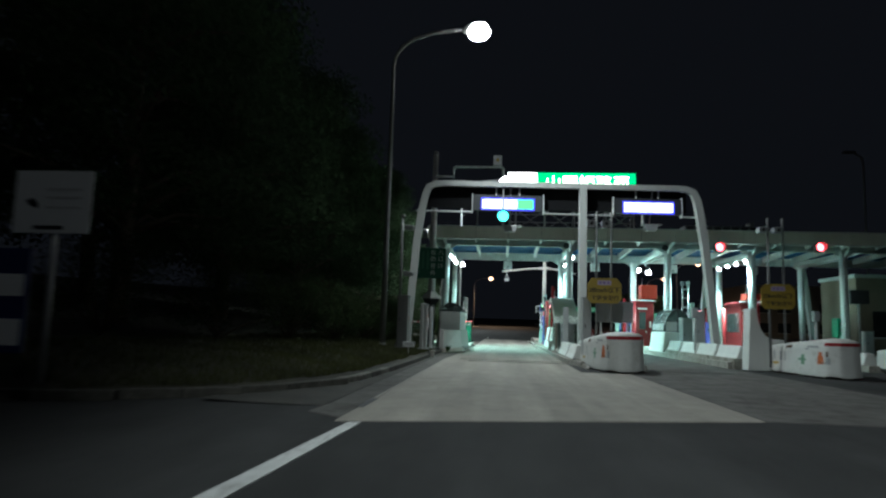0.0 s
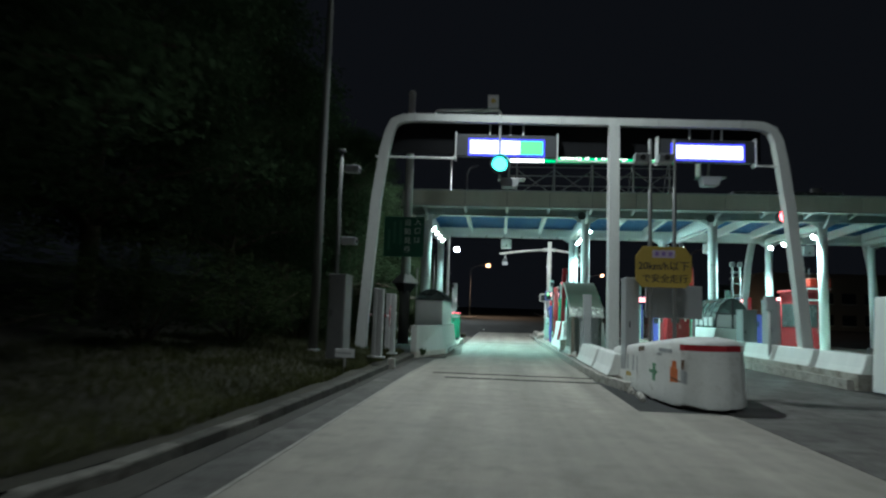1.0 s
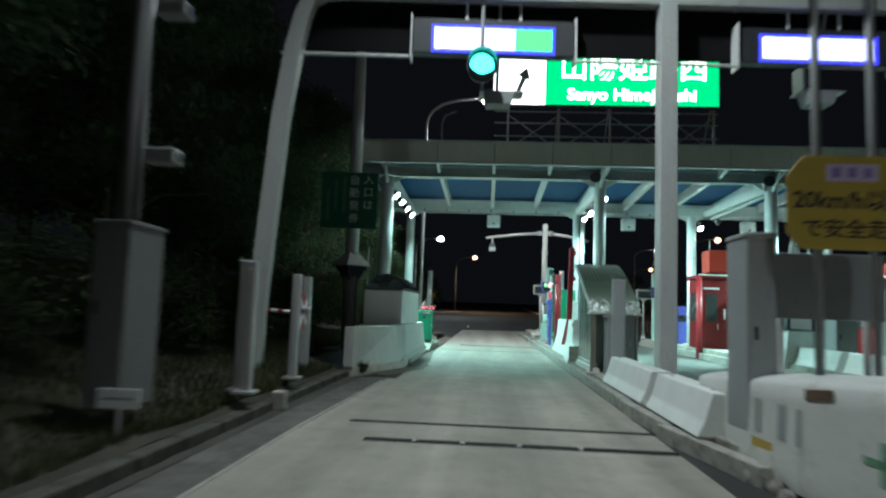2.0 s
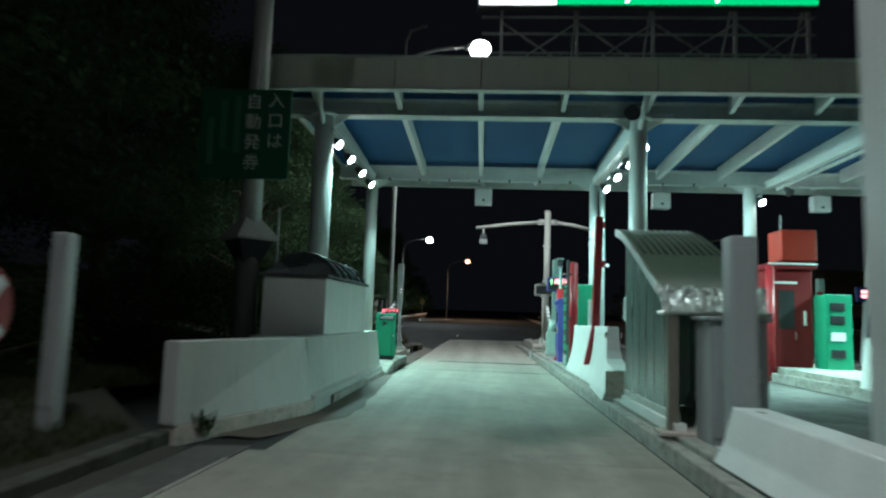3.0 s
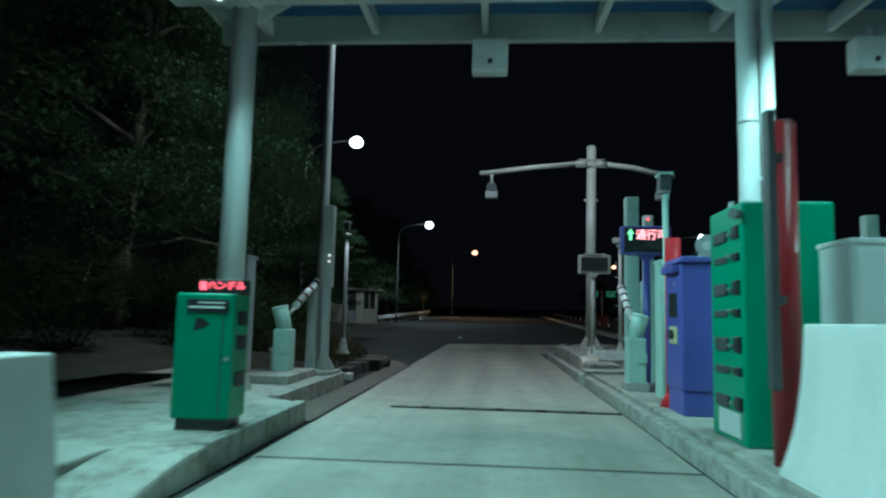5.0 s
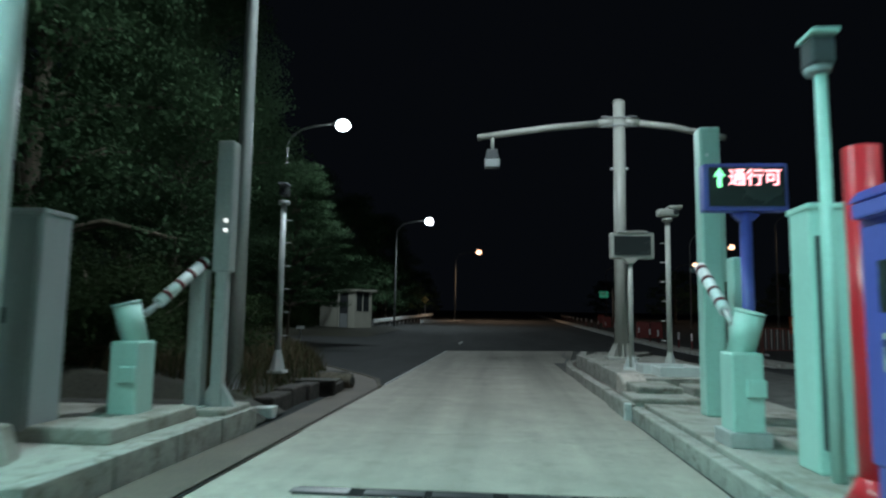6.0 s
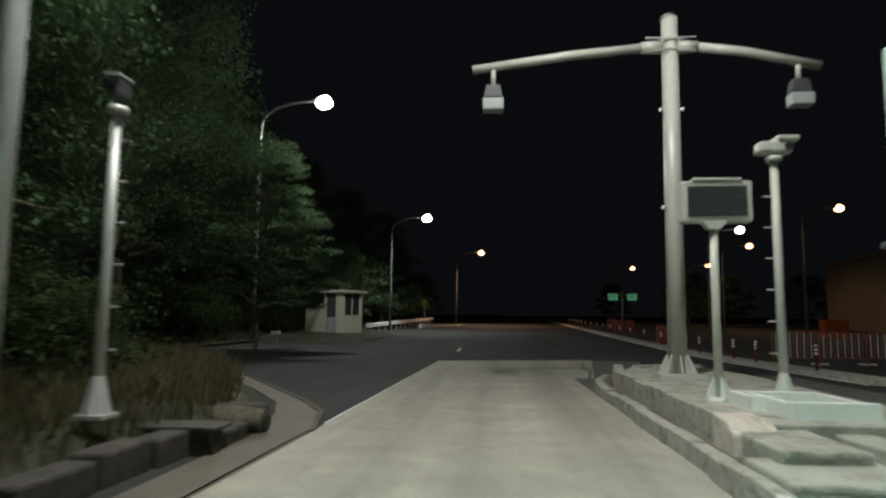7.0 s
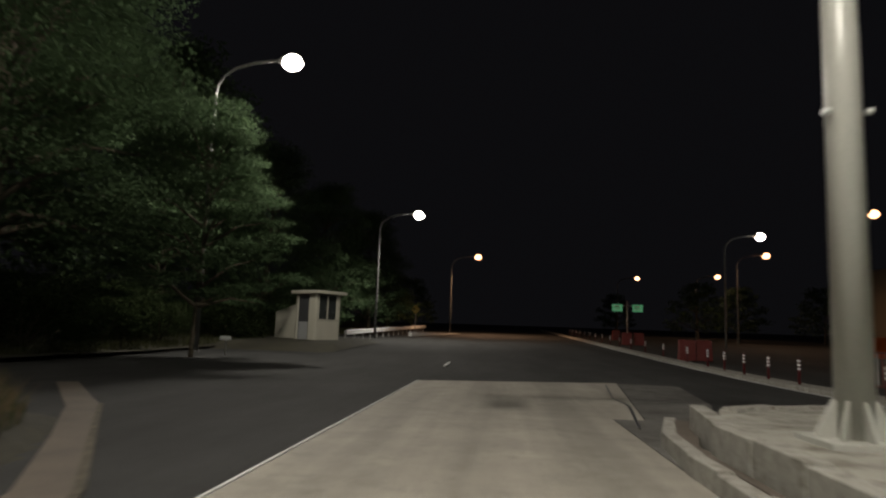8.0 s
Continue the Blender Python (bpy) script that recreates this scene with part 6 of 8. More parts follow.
bl = thing("toll_machine", (3.05, 42.500, 0.2), "violet-blue roadside toll machine with a horn speaker", "toll machine")
body = one_box("body", (2.78, 3.36, 42.200, 42.820, 0.45, 1.80), M_BLUE, bl, bevel=0.02)
one_box("plinth", (2.80, 3.34, 42.220, 42.800, 0.19, 0.46), M_BLUE, bl, bevel=0.012)
part("top", prism(B(), [(2.74, 1.80), (3.40, 1.80), (3.38, 1.86), (2.80, 1.87)], "y", 42.160, 42.860, bevel=0.012), M_BLUE, body)
one_box("visor", (2.71, 2.80, 42.240, 42.760, 1.70, 1.78), M_BLUE, body, bevel=0.012)
one_box("window", (2.768, 2.785, 42.350, 42.650, 1.22, 1.48), M_SCREEN, body, bevel=0.006)
cp_ = one_box("coin_plate", (2.762, 2.785, 42.350, 42.620, 0.93, 1.12), M_YELLOWGREY, body, "yellowed control plate", bevel=0.006)
part("knob", rod(B(), (2.765, 42.480, 1.03), (2.72, 42.480, 1.03), 0.055, 0.045, 14), M_BLACK, cp_)
part("button", rod(B(), (2.765, 42.580, 1.07), (2.75, 42.580, 1.07), 0.02, 0.02, 10), M_BLACK, cp_)
part("keyhole", rod(B(), (2.782, 42.450, 1.58), (2.772, 42.450, 1.58), 0.02, 0.02, 10), M_GALV, body)
horn = part("horn", rod(B(), (3.05, 42.180, 1.98), (3.06, 42.350, 1.98), 0.12, 0.06, 22), M_CABINET, bl, "grey horn loudspeaker")
part("horn_mouth", rod(B(), (3.05, 42.170, 1.98), (3.05, 42.200, 1.98), 0.05, 0.05, 14), M_PALEGREY, horn)
one_box("horn_foot", (3.02, 3.10, 42.300, 42.380, 1.85, 1.96), M_GALV, horn, bevel=0.006)
bo = thing("red_post", (2.92, 43.02, 0.2), "round bright red protective post on a flared foot", "post", "red posts")
part("post", rod(B(), (2.92, 43.02, 0.19), (2.92, 43.02, 2.16), 0.095, 0.095, 22), M_REDBRIGHT, bo)
part("foot", rod(B(), (2.92, 43.02, 0.19), (2.92, 43.02, 0.34), 0.17, 0.10, 22), M_REDBRIGHT, bo)
cpb = thing("camera_pole", (2.98, 43.39, 0.2), "pale green pole with a hooded camera", "camera pole", "camera poles")
part("pole", rod(B(), (2.98, 43.56, 0.19), (2.98, 43.56, 2.85), 0.042, 0.038, 16), M_PALEGREEN, cpb)
part("collar", rod(B(), (2.965, 43.56, 2.80), (2.965, 43.56, 2.84), 0.075, 0.085, 12), M_CABINET, cpb)
bx = one_box("camera_box", (2.89, 3.04, 43.46, 43.64, 2.84, 3.03), M_DARKBOX, cpb, bevel=0.02)
one_box("sunshade", (2.875, 3.055, 43.42, 43.66, 3.03, 3.065), M_PALEGREEN, bx, bevel=0.012)
for x0, x1, z1 in ((2.95, 3.20, 1.96), (3.23, 3.44, 1.99)):
    c = cabinet("antenna_cabinet", (x0, x1, 43.74, 44.06, 0.19, z1), M_PALEGREEN, "tall pale green antenna cabinet", door=False, group="antenna cabinets")
    one_box("slot_cover", (x0 + 0.03, x0 + 0.055, 43.725, 43.738, 0.35, 1.75), M_DARKBOX, c, bevel=0.003)

dp = thing("passage_display", (3.16, 45.45, 0.2), "blue-framed display on a blue post, lit with an arrow", "display")
part("post", rod(B(), (3.18, 45.5, 0.19), (3.18, 45.5, 2.2), 0.055, 0.055, 16), M_BLUE, dp)
part("bracket", prism(B(), [(3.04, 2.19), (3.32, 2.19), (3.235, 2.11), (3.125, 2.11)], "y", 45.46, 45.54, bevel=0.008), M_BLUE, dp)
case = one_box("case", (2.78, 3.54, 45.40, 45.56, 2.20, 2.65), M_BLUE, dp, bevel=0.02)
one_box("screen", (2.82, 3.50, 45.385, 45.40, 2.24, 2.61), M_SCREEN, case, bevel=0.004)
writing("led_text", "通行可", 0.168, M_REDLEDHOT, case, (3.235, 45.382, 2.50), bold=0.002, squeeze=0.95)
part("arrow", prism(B(), [(2.86, 2.52), (2.895, 2.52), (2.895, 2.42), (2.935, 2.42), (2.935, 2.52), (2.97, 2.52), (2.915, 2.60)], "y", 45.378, 45.384), M_ARROW, case, "glowing green arrow")

gp = thing("tall_cabinet_post", (3.14, 46.5, 0.2), "tall pale green square cabinet post", "post")
one_box("column", (3.05, 3.27, 46.40, 46.62, 0.19, 3.30), M_PALEGREEN, gp, bevel=0.02)
one_box("face", (3.07, 3.25, 46.388, 46.402, 1.8, 3.22), M_PALEGREEN, gp, bevel=0.006)
for z in (2.98, 2.5):
    part("bolt", rod(B(), (3.12, 46.38, z), (3.12, 46.392, z), 0.02, 0.02, 10), M_WHITE, gp)
one_box("bracket", (2.94, 3.05, 46.42, 46.48, 1.70, 1.76), M_DARKBOX, gp, bevel=0.004)
gp3 = thing("tall_cabinet_post", (3.92, 48.6, 0.19), "tall pale green post with a ribbed foot and a red lamp", "post")
part("tube", rod(B(), (3.92, 48.6, 0.18), (3.92, 48.6, 1.80), 0.082, 0.08, 22), M_PALEGREEN, gp3)
up = one_box("upper", (3.82, 4.02, 48.5, 48.70, 1.74, 3.32), M_PALEGREEN, gp3, bevel=0.03)
part("lamp", rod(B(), (3.90, 48.485, 3.24), (3.90, 48.505, 3.24), 0.03, 0.03, 14), M_REDLED, up, "small red lamp")
one_box("bracket", (3.66, 3.86, 48.50, 48.58, 1.72, 1.77), M_DARKBOX, gp3, bevel=0.004)
for k in range(6):
    bm = prism(B(), [(0.075, 0.0), (0.19, 0.0), (0.19, 0.03), (0.09, 0.24), (0.075, 0.24)], "y", -0.012, 0.012, bevel=0.004)
    bmesh.ops.transform(bm, matrix=Matrix.Translation((3.92, 48.6, 0.19)) @ Matrix.Rotation(k * math.pi / 3 + 0.3, 4, "Z"), verts=bm.verts)
    part("rib", bm, M_PALEGREEN, gp3)
gp2 = thing("short_cabinet_post", (3.3, 46.1, 0.2), "shorter pale green square cabinet post", "post")
one_box("column", (3.22, 3.42, 46.0, 46.2, 0.19, 1.83), M_PALEGREEN, gp2, bevel=0.02)
one_box("lock_plate", (3.25, 3.29, 45.988, 46.002, 0.95, 1.05), M_DARKBOX, gp2, bevel=0.003)
g3 = thing("gate_machine", (3.75, 44.9, 0.2), "pale green gate machine of the neighbouring lane", "barrier gate", "barrier gates")
one_box("pedestal", (3.85, 4.15, 44.8, 45.1, 0.19, 0.93), M_PALEGREEN, g3, bevel=0.02)
part("drum_head", rod(B(), (4.0, 44.95, 0.93), (4.05, 44.92, 1.24), 0.14, 0.145, 22), M_PALEGREEN, g3)

# far end of the island
tp = thing("antenna_mast", (3.58, 54.1, 0.37), "thick cream steel mast with two arms carrying antennas", "mast")
part("pole", rod(B(), (3.58, 54.1, 0.40), (3.60, 54.1, 6.20), 0.145, 0.13, 28), M_MAST, tp)
part("cap", rod(B(), (3.58, 54.1, 6.19), (3.58, 54.1, 6.24), 0.145, 0.10, 28), M_MAST, tp)
part("base_plate", box(B(), 3.25, 3.91, 53.77, 54.43, 0.36, 0.42, bevel=0.01), M_MAST, tp)
for k in range(8):
    a = k * math.pi / 4
    c, s = math.cos(a), math.sin(a)
    bm = B()
    prism(bm, [(0.14, 0.0), (0.30, 0.0), (0.30, 0.04), (0.165, 0.30), (0.14, 0.30)], "y", -0.012, 0.012, bevel=0.004)
    bmesh.ops.transform(bm, matrix=Matrix.Translation((3.58, 54.1, 0.41)) @ Matrix.Rotation(a, 4, "Z"), verts=bm.verts)
    part("rib", bm, M_MAST, tp)
for z in (4.62, 3.02):
    for s in (-1, 1):
        part("boss", rod(B(), (3.58 + s * 0.14, 54.02, z), (3.58 + s * 0.19, 54.0, z), 0.03, 0.03, 10), M_WHITE, tp)
for s, end in ((-1, 0.36), (1, 5.95)):
    arm = part("arm", tube(B(), [(3.58 + s * 0.42, 54.1, 5.70), ((3.58 + end) / 2, 54.1, 5.60), (end, 54.1, 5.39 if s < 0 else 5.33)], [0.075, 0.075, 0.07], 16), M_MAST, tp)
    part("collar", rod(B(), (3.58 + s * 0.13, 54.1, 5.72), (3.58 + s * 0.45, 54.1, 5.70), 0.12, 0.09, 16), M_MAST, arm)
    for dz in (-0.12, 0.12):
        part("clamp_rod", rod(B(), (3.58 - s * 0.05, 53.95, 5.71 + dz * 0.7), (3.58 + s * 0.4, 53.98, 5.70 + dz), 0.016, 0.016, 8), M_GALV, arm)
    ax = end - s * 0.35
    an = part("antenna", prism(B(), [(ax - 0.17, 4.66), (ax + 0.17, 4.66), (ax + 0.18, 4.86), (ax - 0.18, 4.86)], "y", 53.95, 54.2, bevel=0.02), M_CABINET, tp)
    part("upper_box", prism(B(), [(ax - 0.16, 4.88), (ax + 0.16, 4.88), (ax + 0.12, 5.10), (ax - 0.12, 5.10)], "y", 54.0, 54.2, bevel=0.015), M_DARKBOX, an)
    part("stem", rod(B(), (ax, 54.1, 5.08), (ax, 54.1, 5.44), 0.04, 0.04, 12), M_MAST, an)

sc = thing("small_display", (3.15, 50.72, 0.37), "unlit grey display panel on a slim post", "display")
part("post", rod(B(), (3.14, 50.75, 0.36), (3.14, 50.75, 2.28), 0.046, 0.042, 16), M_MAST, sc)
part("foot", rod(B(), (3.14, 50.75, 0.36), (3.14, 50.75, 0.40), 0.14, 0.13, 8), M_STEEL, sc, "white painted foot")
for k in range(4):
    bm = prism(B(), [(0.045, 0.0), (0.14, 0.0), (0.14, 0.02), (0.055, 0.22), (0.045, 0.22)], "y", -0.012, 0.012, bevel=0.003)
    bmesh.ops.transform(bm, matrix=Matrix.Translation((3.14, 50.75, 0.39)) @ Matrix.Rotation(k * math.pi / 2 + 0.2, 4, "Z"), verts=bm.verts)
    part("rib", bm, M_STEEL, sc, "white foot rib")
part("neck", prism(B(), [(3.0, 2.27), (3.28, 2.27), (3.2, 2.18), (3.08, 2.18)], "y", 50.68, 50.80, bevel=0.006), M_MAST, sc)
case = one_box("case", (2.80, 3.54, 50.68, 50.86, 2.26, 2.71), M_MAST, sc, bevel=0.02)
one_box("screen", (2.86, 3.48, 50.665, 50.68, 2.32, 2.65), M_SCREEN, case, bevel=0.004)
one_box("visor", (2.92, 3.42, 50.66, 50.84, 2.71, 2.74), M_MAST, case, bevel=0.006)
c2 = camera_pole(3.75, 50.62, 0.37, 3.12, -1, "slim grey camera pole with climbing pegs", mat=M_MAST)
b = one_box("camera_body", (3.58, 3.93, 50.54, 50.72, 2.98, 3.11), M_MAST, c2, bevel=0.03)
one_box("sunshade", (3.76, 3.99, 50.52, 50.74, 3.11, 3.165), M_MAST, b, bevel=0.02)
part("lens", rod(B(), (3.88, 50.525, 3.045), (3.88, 50.54, 3.045), 0.045, 0.045, 16), M_BLACK, b)
pd = thing("foundation_frame", (3.7, 50.0, 0.37), "pale steel-edged foundation frame round the camera pole", "foundation")
for d in ((3.27, 3.99, 49.30, 49.38, 0.36, 0.515), (3.27, 3.35, 49.38, 50.3, 0.36, 0.50), (3.91, 3.99, 49.38, 50.5, 0.36, 0.50), (3.44, 3.91, 50.42, 50.5, 0.36, 0.50),
          (3.15, 3.44, 49.90, 49.97, 0.36, 0.505), (3.15, 3.22, 49.97, 50.5, 0.36, 0.50), (3.22, 3.44, 50.43, 50.5, 0.36, 0.50)):
    one_box("side", d, M_STEEL, pd, bevel=0.008)

# ---- second and third islands ----
copy = copy_thing(bumper, pose(3.4 + 5.85, 23.2, 0))
cw = thing("guard_wall", (8.7, 25.4, 0.2), "tall white concrete guard wall with a hollowed side", "guard wall")
part("wall", prism(B(), [(8.0, 0.0), (8.10, 1.92), (8.30, 1.92), (8.34, 1.55), (8.42, 1.28), (8.55, 1.08), (8.70, 1.0), (9.1, 0.97), (9.12, 0.0)], "y", 24.7, 25.25, bevel=0.02), M_WHITEWALL, cw)
ar = thing("stair_housing", (8.5, 36.0, 0.2), "white stair housing with a glazed barrel roof", "stair housing")
part("base", prism(B(), [(7.72, 0.2), (9.4, 0.2), (9.08, 1.12), (7.84, 1.12)], "y", 34.5, 37.2, bevel=0.02), M_WHITEWALL, ar)
hoop = [(8.45 + 0.59 * math.cos(radians(a)), 1.14 + 1.02 * math.sin(radians(a))) for a in range(0, 181, 15)]
part("barrel", prism(B(), hoop, "y", 34.6, 37.1), M_ROOFGLASS, ar, "smoked glass barrel")
for y in (34.58, 35.2, 35.85, 36.5, 37.1):
    part("hoop", tube(B(), [(x, y, z) for x, z in hoop], 0.035, 8), M_DARKBOX, ar)
part("mullion", box(B(), 8.42, 8.48, 34.55, 34.61, 1.12, 2.14, bevel=0.005), M_DARKBOX, ar)
part("transom", box(B(), 7.86, 9.04, 34.55, 34.61, 1.60, 1.66, bevel=0.005), M_DARKBOX, ar)
# The grey reflection in the glazing is painted as pale opaque panes.
one_box("front_pane", (7.92, 8.42, 34.575, 34.59, 1.16, 1.60), M_PALE2, ar, "lower pane painted with its grey reflection", bevel=0)
one_box("front_pane", (8.48, 8.98, 34.575, 34.59, 1.16, 1.60), M_PALE2, ar, "lower pane painted with its grey reflection", bevel=0)
for k in range(4):
    one_box("side_light", (7.835, 7.85, 34.8 + 0.55 * k, 35.2 + 0.55 * k, 1.2, 1.5), M_PALE2, ar, "pale side pane", bevel=0)
cabinet("control_cabinet", (8.25, 8.6, 31.0, 31.5, 0.2, 2.0), M_CABINET, "tall grey control cabinet by the second lane")
cabinet("control_cabinet", (8.3, 8.75, 33.2, 33.8, 0.2, 1.75), M_CABINET, "grey control cabinet by the second lane")


def toll_booth(x0, y0, label, depth=2.3, top_z=3.3):
    """A red one-man toll booth with a door, windows, a flat roof and a box on top."""
    b = thing("toll_booth", (x0 + 0.6, y0 + 1.1, 0.2), label, "toll booth", "toll booths")
    x1, y1 = x0 + 1.0, y0 + depth
    wall = one_box("wall", (x0, x1, y0, y1, 0.2, 2.72), M_BOOTHRED, b, bevel=0.03)
    one_box("roof", (x0 - 0.08, x1 + 0.08, y0 - 0.1, y1 + 0.1, 2.72, 2.86), M_BOOTHRED, b, bevel=0.03)
    one_box("roof_edge", (x0 - 0.09, x1 + 0.09, y0 - 0.115, y0 - 0.1, 2.83, 2.87), M_WHITE, b, "thin white roof edge", bevel=0.004)
    d = one_box("door", (x0 + 0.12, x0 + 0.62, y0 - 0.015, y0, 0.3, 2.35), M_BOOTHRED, wall, bevel=0.008)
    one_box("door_window", (x0 + 0.18, x0 + 0.56, y0 - 0.025, y0 - 0.014, 1.25, 2.2), M_SCREEN, d, bevel=0.006)
    part("handle", rod(B(), (x0 + 0.57, y0 - 0.04, 1.0), (x0 + 0.57, y0 - 0.04, 1.18), 0.014, 0.014, 8), M_GALV, d)
    one_box("door_trim", (x0 + 0.10, x0 + 0.64, y0 - 0.02, y0 - 0.005, 2.36, 2.42), M_WHITE, wall, bevel=0.004)
    for z0, z1 in ((1.25, 2.25),):
        one_box("side_window", (x0 - 0.012, x0, y0 + 0.2, y1 - 0.2, z0, z1), M_SCREEN, wall, bevel=0.006)
    one_box("notice", (x0 + 0.78, x0 + 0.84, y0 - 0.012, y0, 1.35, 1.7), M_WHITE, wall, bevel=0)
    top = one_box("roof_box", (x0 + 0.35, x1 + 0.22, y0 + 0.15, y0 + 0.95, 2.95, top_z), M_ROOFRED, b, "orange-red box on the roof", bevel=0.03)
    part("roof_leg", box(B(), x0 + 0.35, x1, y0 + 0.4, y0 + 1.2, 2.84, 2.97, bevel=0.01), M_BOOTHRED, top)
    part("aerial", rod(B(), (x0 + 0.45, y0 + 0.4, top_z - 0.05), (x0 + 0.45, y0 + 0.4, top_z + 0.4), 0.012, 0.012, 6), M_GALV, top)
    return b


toll_booth(7.86, 41.2, "red steel toll booth on the second island", 1.25, 3.74)
toll_booth(13.0, 39.6, "red steel toll booth on the third island")
for x, y in ((9.17, 40.9), (17.75, 39.0)):
    g = thing("ticket_machine", (x, y, 0.2), "tall green ticket machine beside a booth", "ticket machine", "booth machines")
    b = one_box("body", (x - 0.3, x + 0.3, y - 0.3, y + 0.3, 0.2, 2.1), M_GREEN, g, bevel=0.02)
    for z in (0.6, 1.0, 1.4, 1.7):
        one_box("fitting", (x - 0.2, x + 0.12, y - 0.34, y - 0.3, z, z + 0.2), M_BLACK if z != 1.0 else M_WHITE, b, bevel=0.01)
for x, y, z1 in ((7.80, 44.2, 3.05), (7.72, 40.9, 2.75), (12.6, 41.0, 2.5), (12.65, 44.5, 2.6), (11.9, 47.0, 2.5)):
    p = thing("red_post", (x, y, 0.1), "round red protective post on a far island", "post", "red posts")
    part("post", rod(B(), (x, y, 0.0), (x, y, z1), 0.10, 0.10, 20), M_RED, p)
    part("cap", rod(B(), (x, y, z1), (x, y, z1 + 0.03), 0.10, 0.06, 20), M_RED, p)
for x, y, zc, zb in ((8.15, 47.6, 2.43, 0.32), (12.9, 46.0, 2.42, 0.15)):
    d = thing("passage_display", (x, y, zb), "dark display lit with red characters on a post", "display", "far displays")
    part("post", rod(B(), (x, y + 0.05, zb), (x, y + 0.05, zc - 0.2), 0.055, 0.055, 12), M_BLUE, d)
    c = one_box("case", (x - 0.38, x + 0.38, y - 0.05, y + 0.1, zc - 0.24, zc + 0.24), M_BLUEDARK, d, bevel=0.02)
    for dx, dz, w in ((-0.14, 0.08, 0.1), (0.12, 0.08, 0.11), (-0.15, -0.06, 0.09), (0.1, -0.05, 0.13)):
        one_box("led_bar", (x + dx - w, x + dx + w, y - 0.062, y - 0.052, zc + dz - 0.045, zc + dz + 0.045), M_REDLEDHOT, c, "glowing red character field", bevel=0)
for x, y in ((8.2, 46.0), (12.9, 46.0)):
    mach = thing("toll_machine", (x, y - 1.4, 0.2), "violet-blue roadside toll machine on a far island", "toll machine", "far toll machines")
    mb = one_box("body", (x - 0.3, x + 0.3, y - 1.7, y - 1.1, 0.19, 1.8), M_BLUE, mach, bevel=0.02)
    one_box("window", (x - 0.2, x + 0.1, y - 1.712, y - 1.7, 1.2, 1.45), M_SCREEN, mb, bevel=0.004)
for x, y, z1, label in ((8.09, 48.33, 3.33, "tall pale green cabinet post of the second lane"), (8.17, 48.05, 1.94, "shorter pale green cabinet post of the second lane"), (13.47, 50.14, 3.2, "tall pale green cabinet post on a far island")):
    tall = thing("cabinet_post", (x, y, 0.2), label, "post", "far posts")
    col = one_box("column", (x - 0.12, x + 0.12, y - 0.12, y + 0.12, 0.15 if y > 50 else 0.32, z1), M_PALEGREEN, tall, bevel=0.02)
    part("bolt", rod(B(), (x - 0.04, y - 0.132, z1 - 0.15), (x - 0.04, y - 0.118, z1 - 0.15), 0.02, 0.02, 10), M_WHITE, col)
copy_thing(sc, pose(8.10, 50.5, 0.30))
for x in (8.0, 12.6):
    h = thing("speaker_post", (x, 30.3, 0.2), "slim grey post with a boxed speaker", "post", "speaker posts")
    part("post", rod(B(), (x, 30.3, 0.15), (x, 30.3, 2.0), 0.05, 0.05, 10), M_GALV, h)
    one_box("box", (x - 0.12, x + 0.12, 30.2, 30.4, 1.7, 2.1), M_CABINET, h, bevel=0.02)
far_box = thing("message_board", (18.8, 39.2, 0.2), "dark unlit message board on a post of the outermost lane", "display")
part("post", rod(B(), (18.8, 39.25, 0.19), (18.8, 39.25, 2.95), 0.06, 0.06, 12), M_GALV, far_box)
one_box("case", (18.3, 19.25, 39.05, 39.22, 2.88, 3.6), M_DARKBOX, far_box, bevel=0.02)
cabinet("white_cabinet", (18.95, 19.35, 39.0, 39.5, 0.19, 1.47), M_WHITE, "white steel cabinet on the outermost toll island")
portal = thing("exit_gantry", (15.8, 46.0, 0), "white steel portal gantry over the exit lanes", "gantry")
EY = 46.0
left = [(12.75, EY, 0.1), (12.95, EY, 2.4), (13.15, EY, 4.4), (13.4, EY, 5.8), (13.7, EY, 6.5), (14.2, EY, 6.72)]
right = [(32.8 - 0.5 - x, y, z) for x, y, z in reversed(left)]
part("frame", tube(B(), left + right, 0.19, square=True), M_GANTRY, portal)
for x in (12.75, 19.55):
    part("base_plate", box(B(), x - 0.3, x + 0.3, EY - 0.3, EY + 0.3, 0.18 if x < 14.4 else -0.02, 0.24 if x < 14.4 else 0.04, bevel=0.01), M_GALV, portal)
rack = thing("antenna_rack", (9.55, 37.4, 0.3), "slim pole rack with small boxes on a toll island", "rack")
for x in (9.42, 9.70):
    part("pole", rod(B(), (x, 37.4, 0.3), (x, 37.4, 3.55), 0.03, 0.03, 10), M_GALV, rack)
    one_box("head_box", (x - 0.07, x + 0.07, 37.3, 37.5, 3.5, 3.68), M_CABINET, rack, bevel=0.015)
for z in (2.4, 2.85, 3.3):
    part("cross_bar", rod(B(), (9.36, 37.4, z), (9.76, 37.4, z), 0.022, 0.022, 8), M_GALV, rack)
for y0 in (27.0, 29.4, 31.8):
    low_wall(12.6, y0, y0 + 2.0)
copy_thing(bumper, pose(13.4, 23.8, 0))

# ---- beyond the gate ----
hut = thing("guard_hut", (-8.6, 82.0, 0.55), "small cream guard hut with a flat roof and corner windows", "hut")
HUT = Matrix.Translation((-8.6, 82.0, 0)) @ Matrix.Rotation(radians(55), 4, "Z")


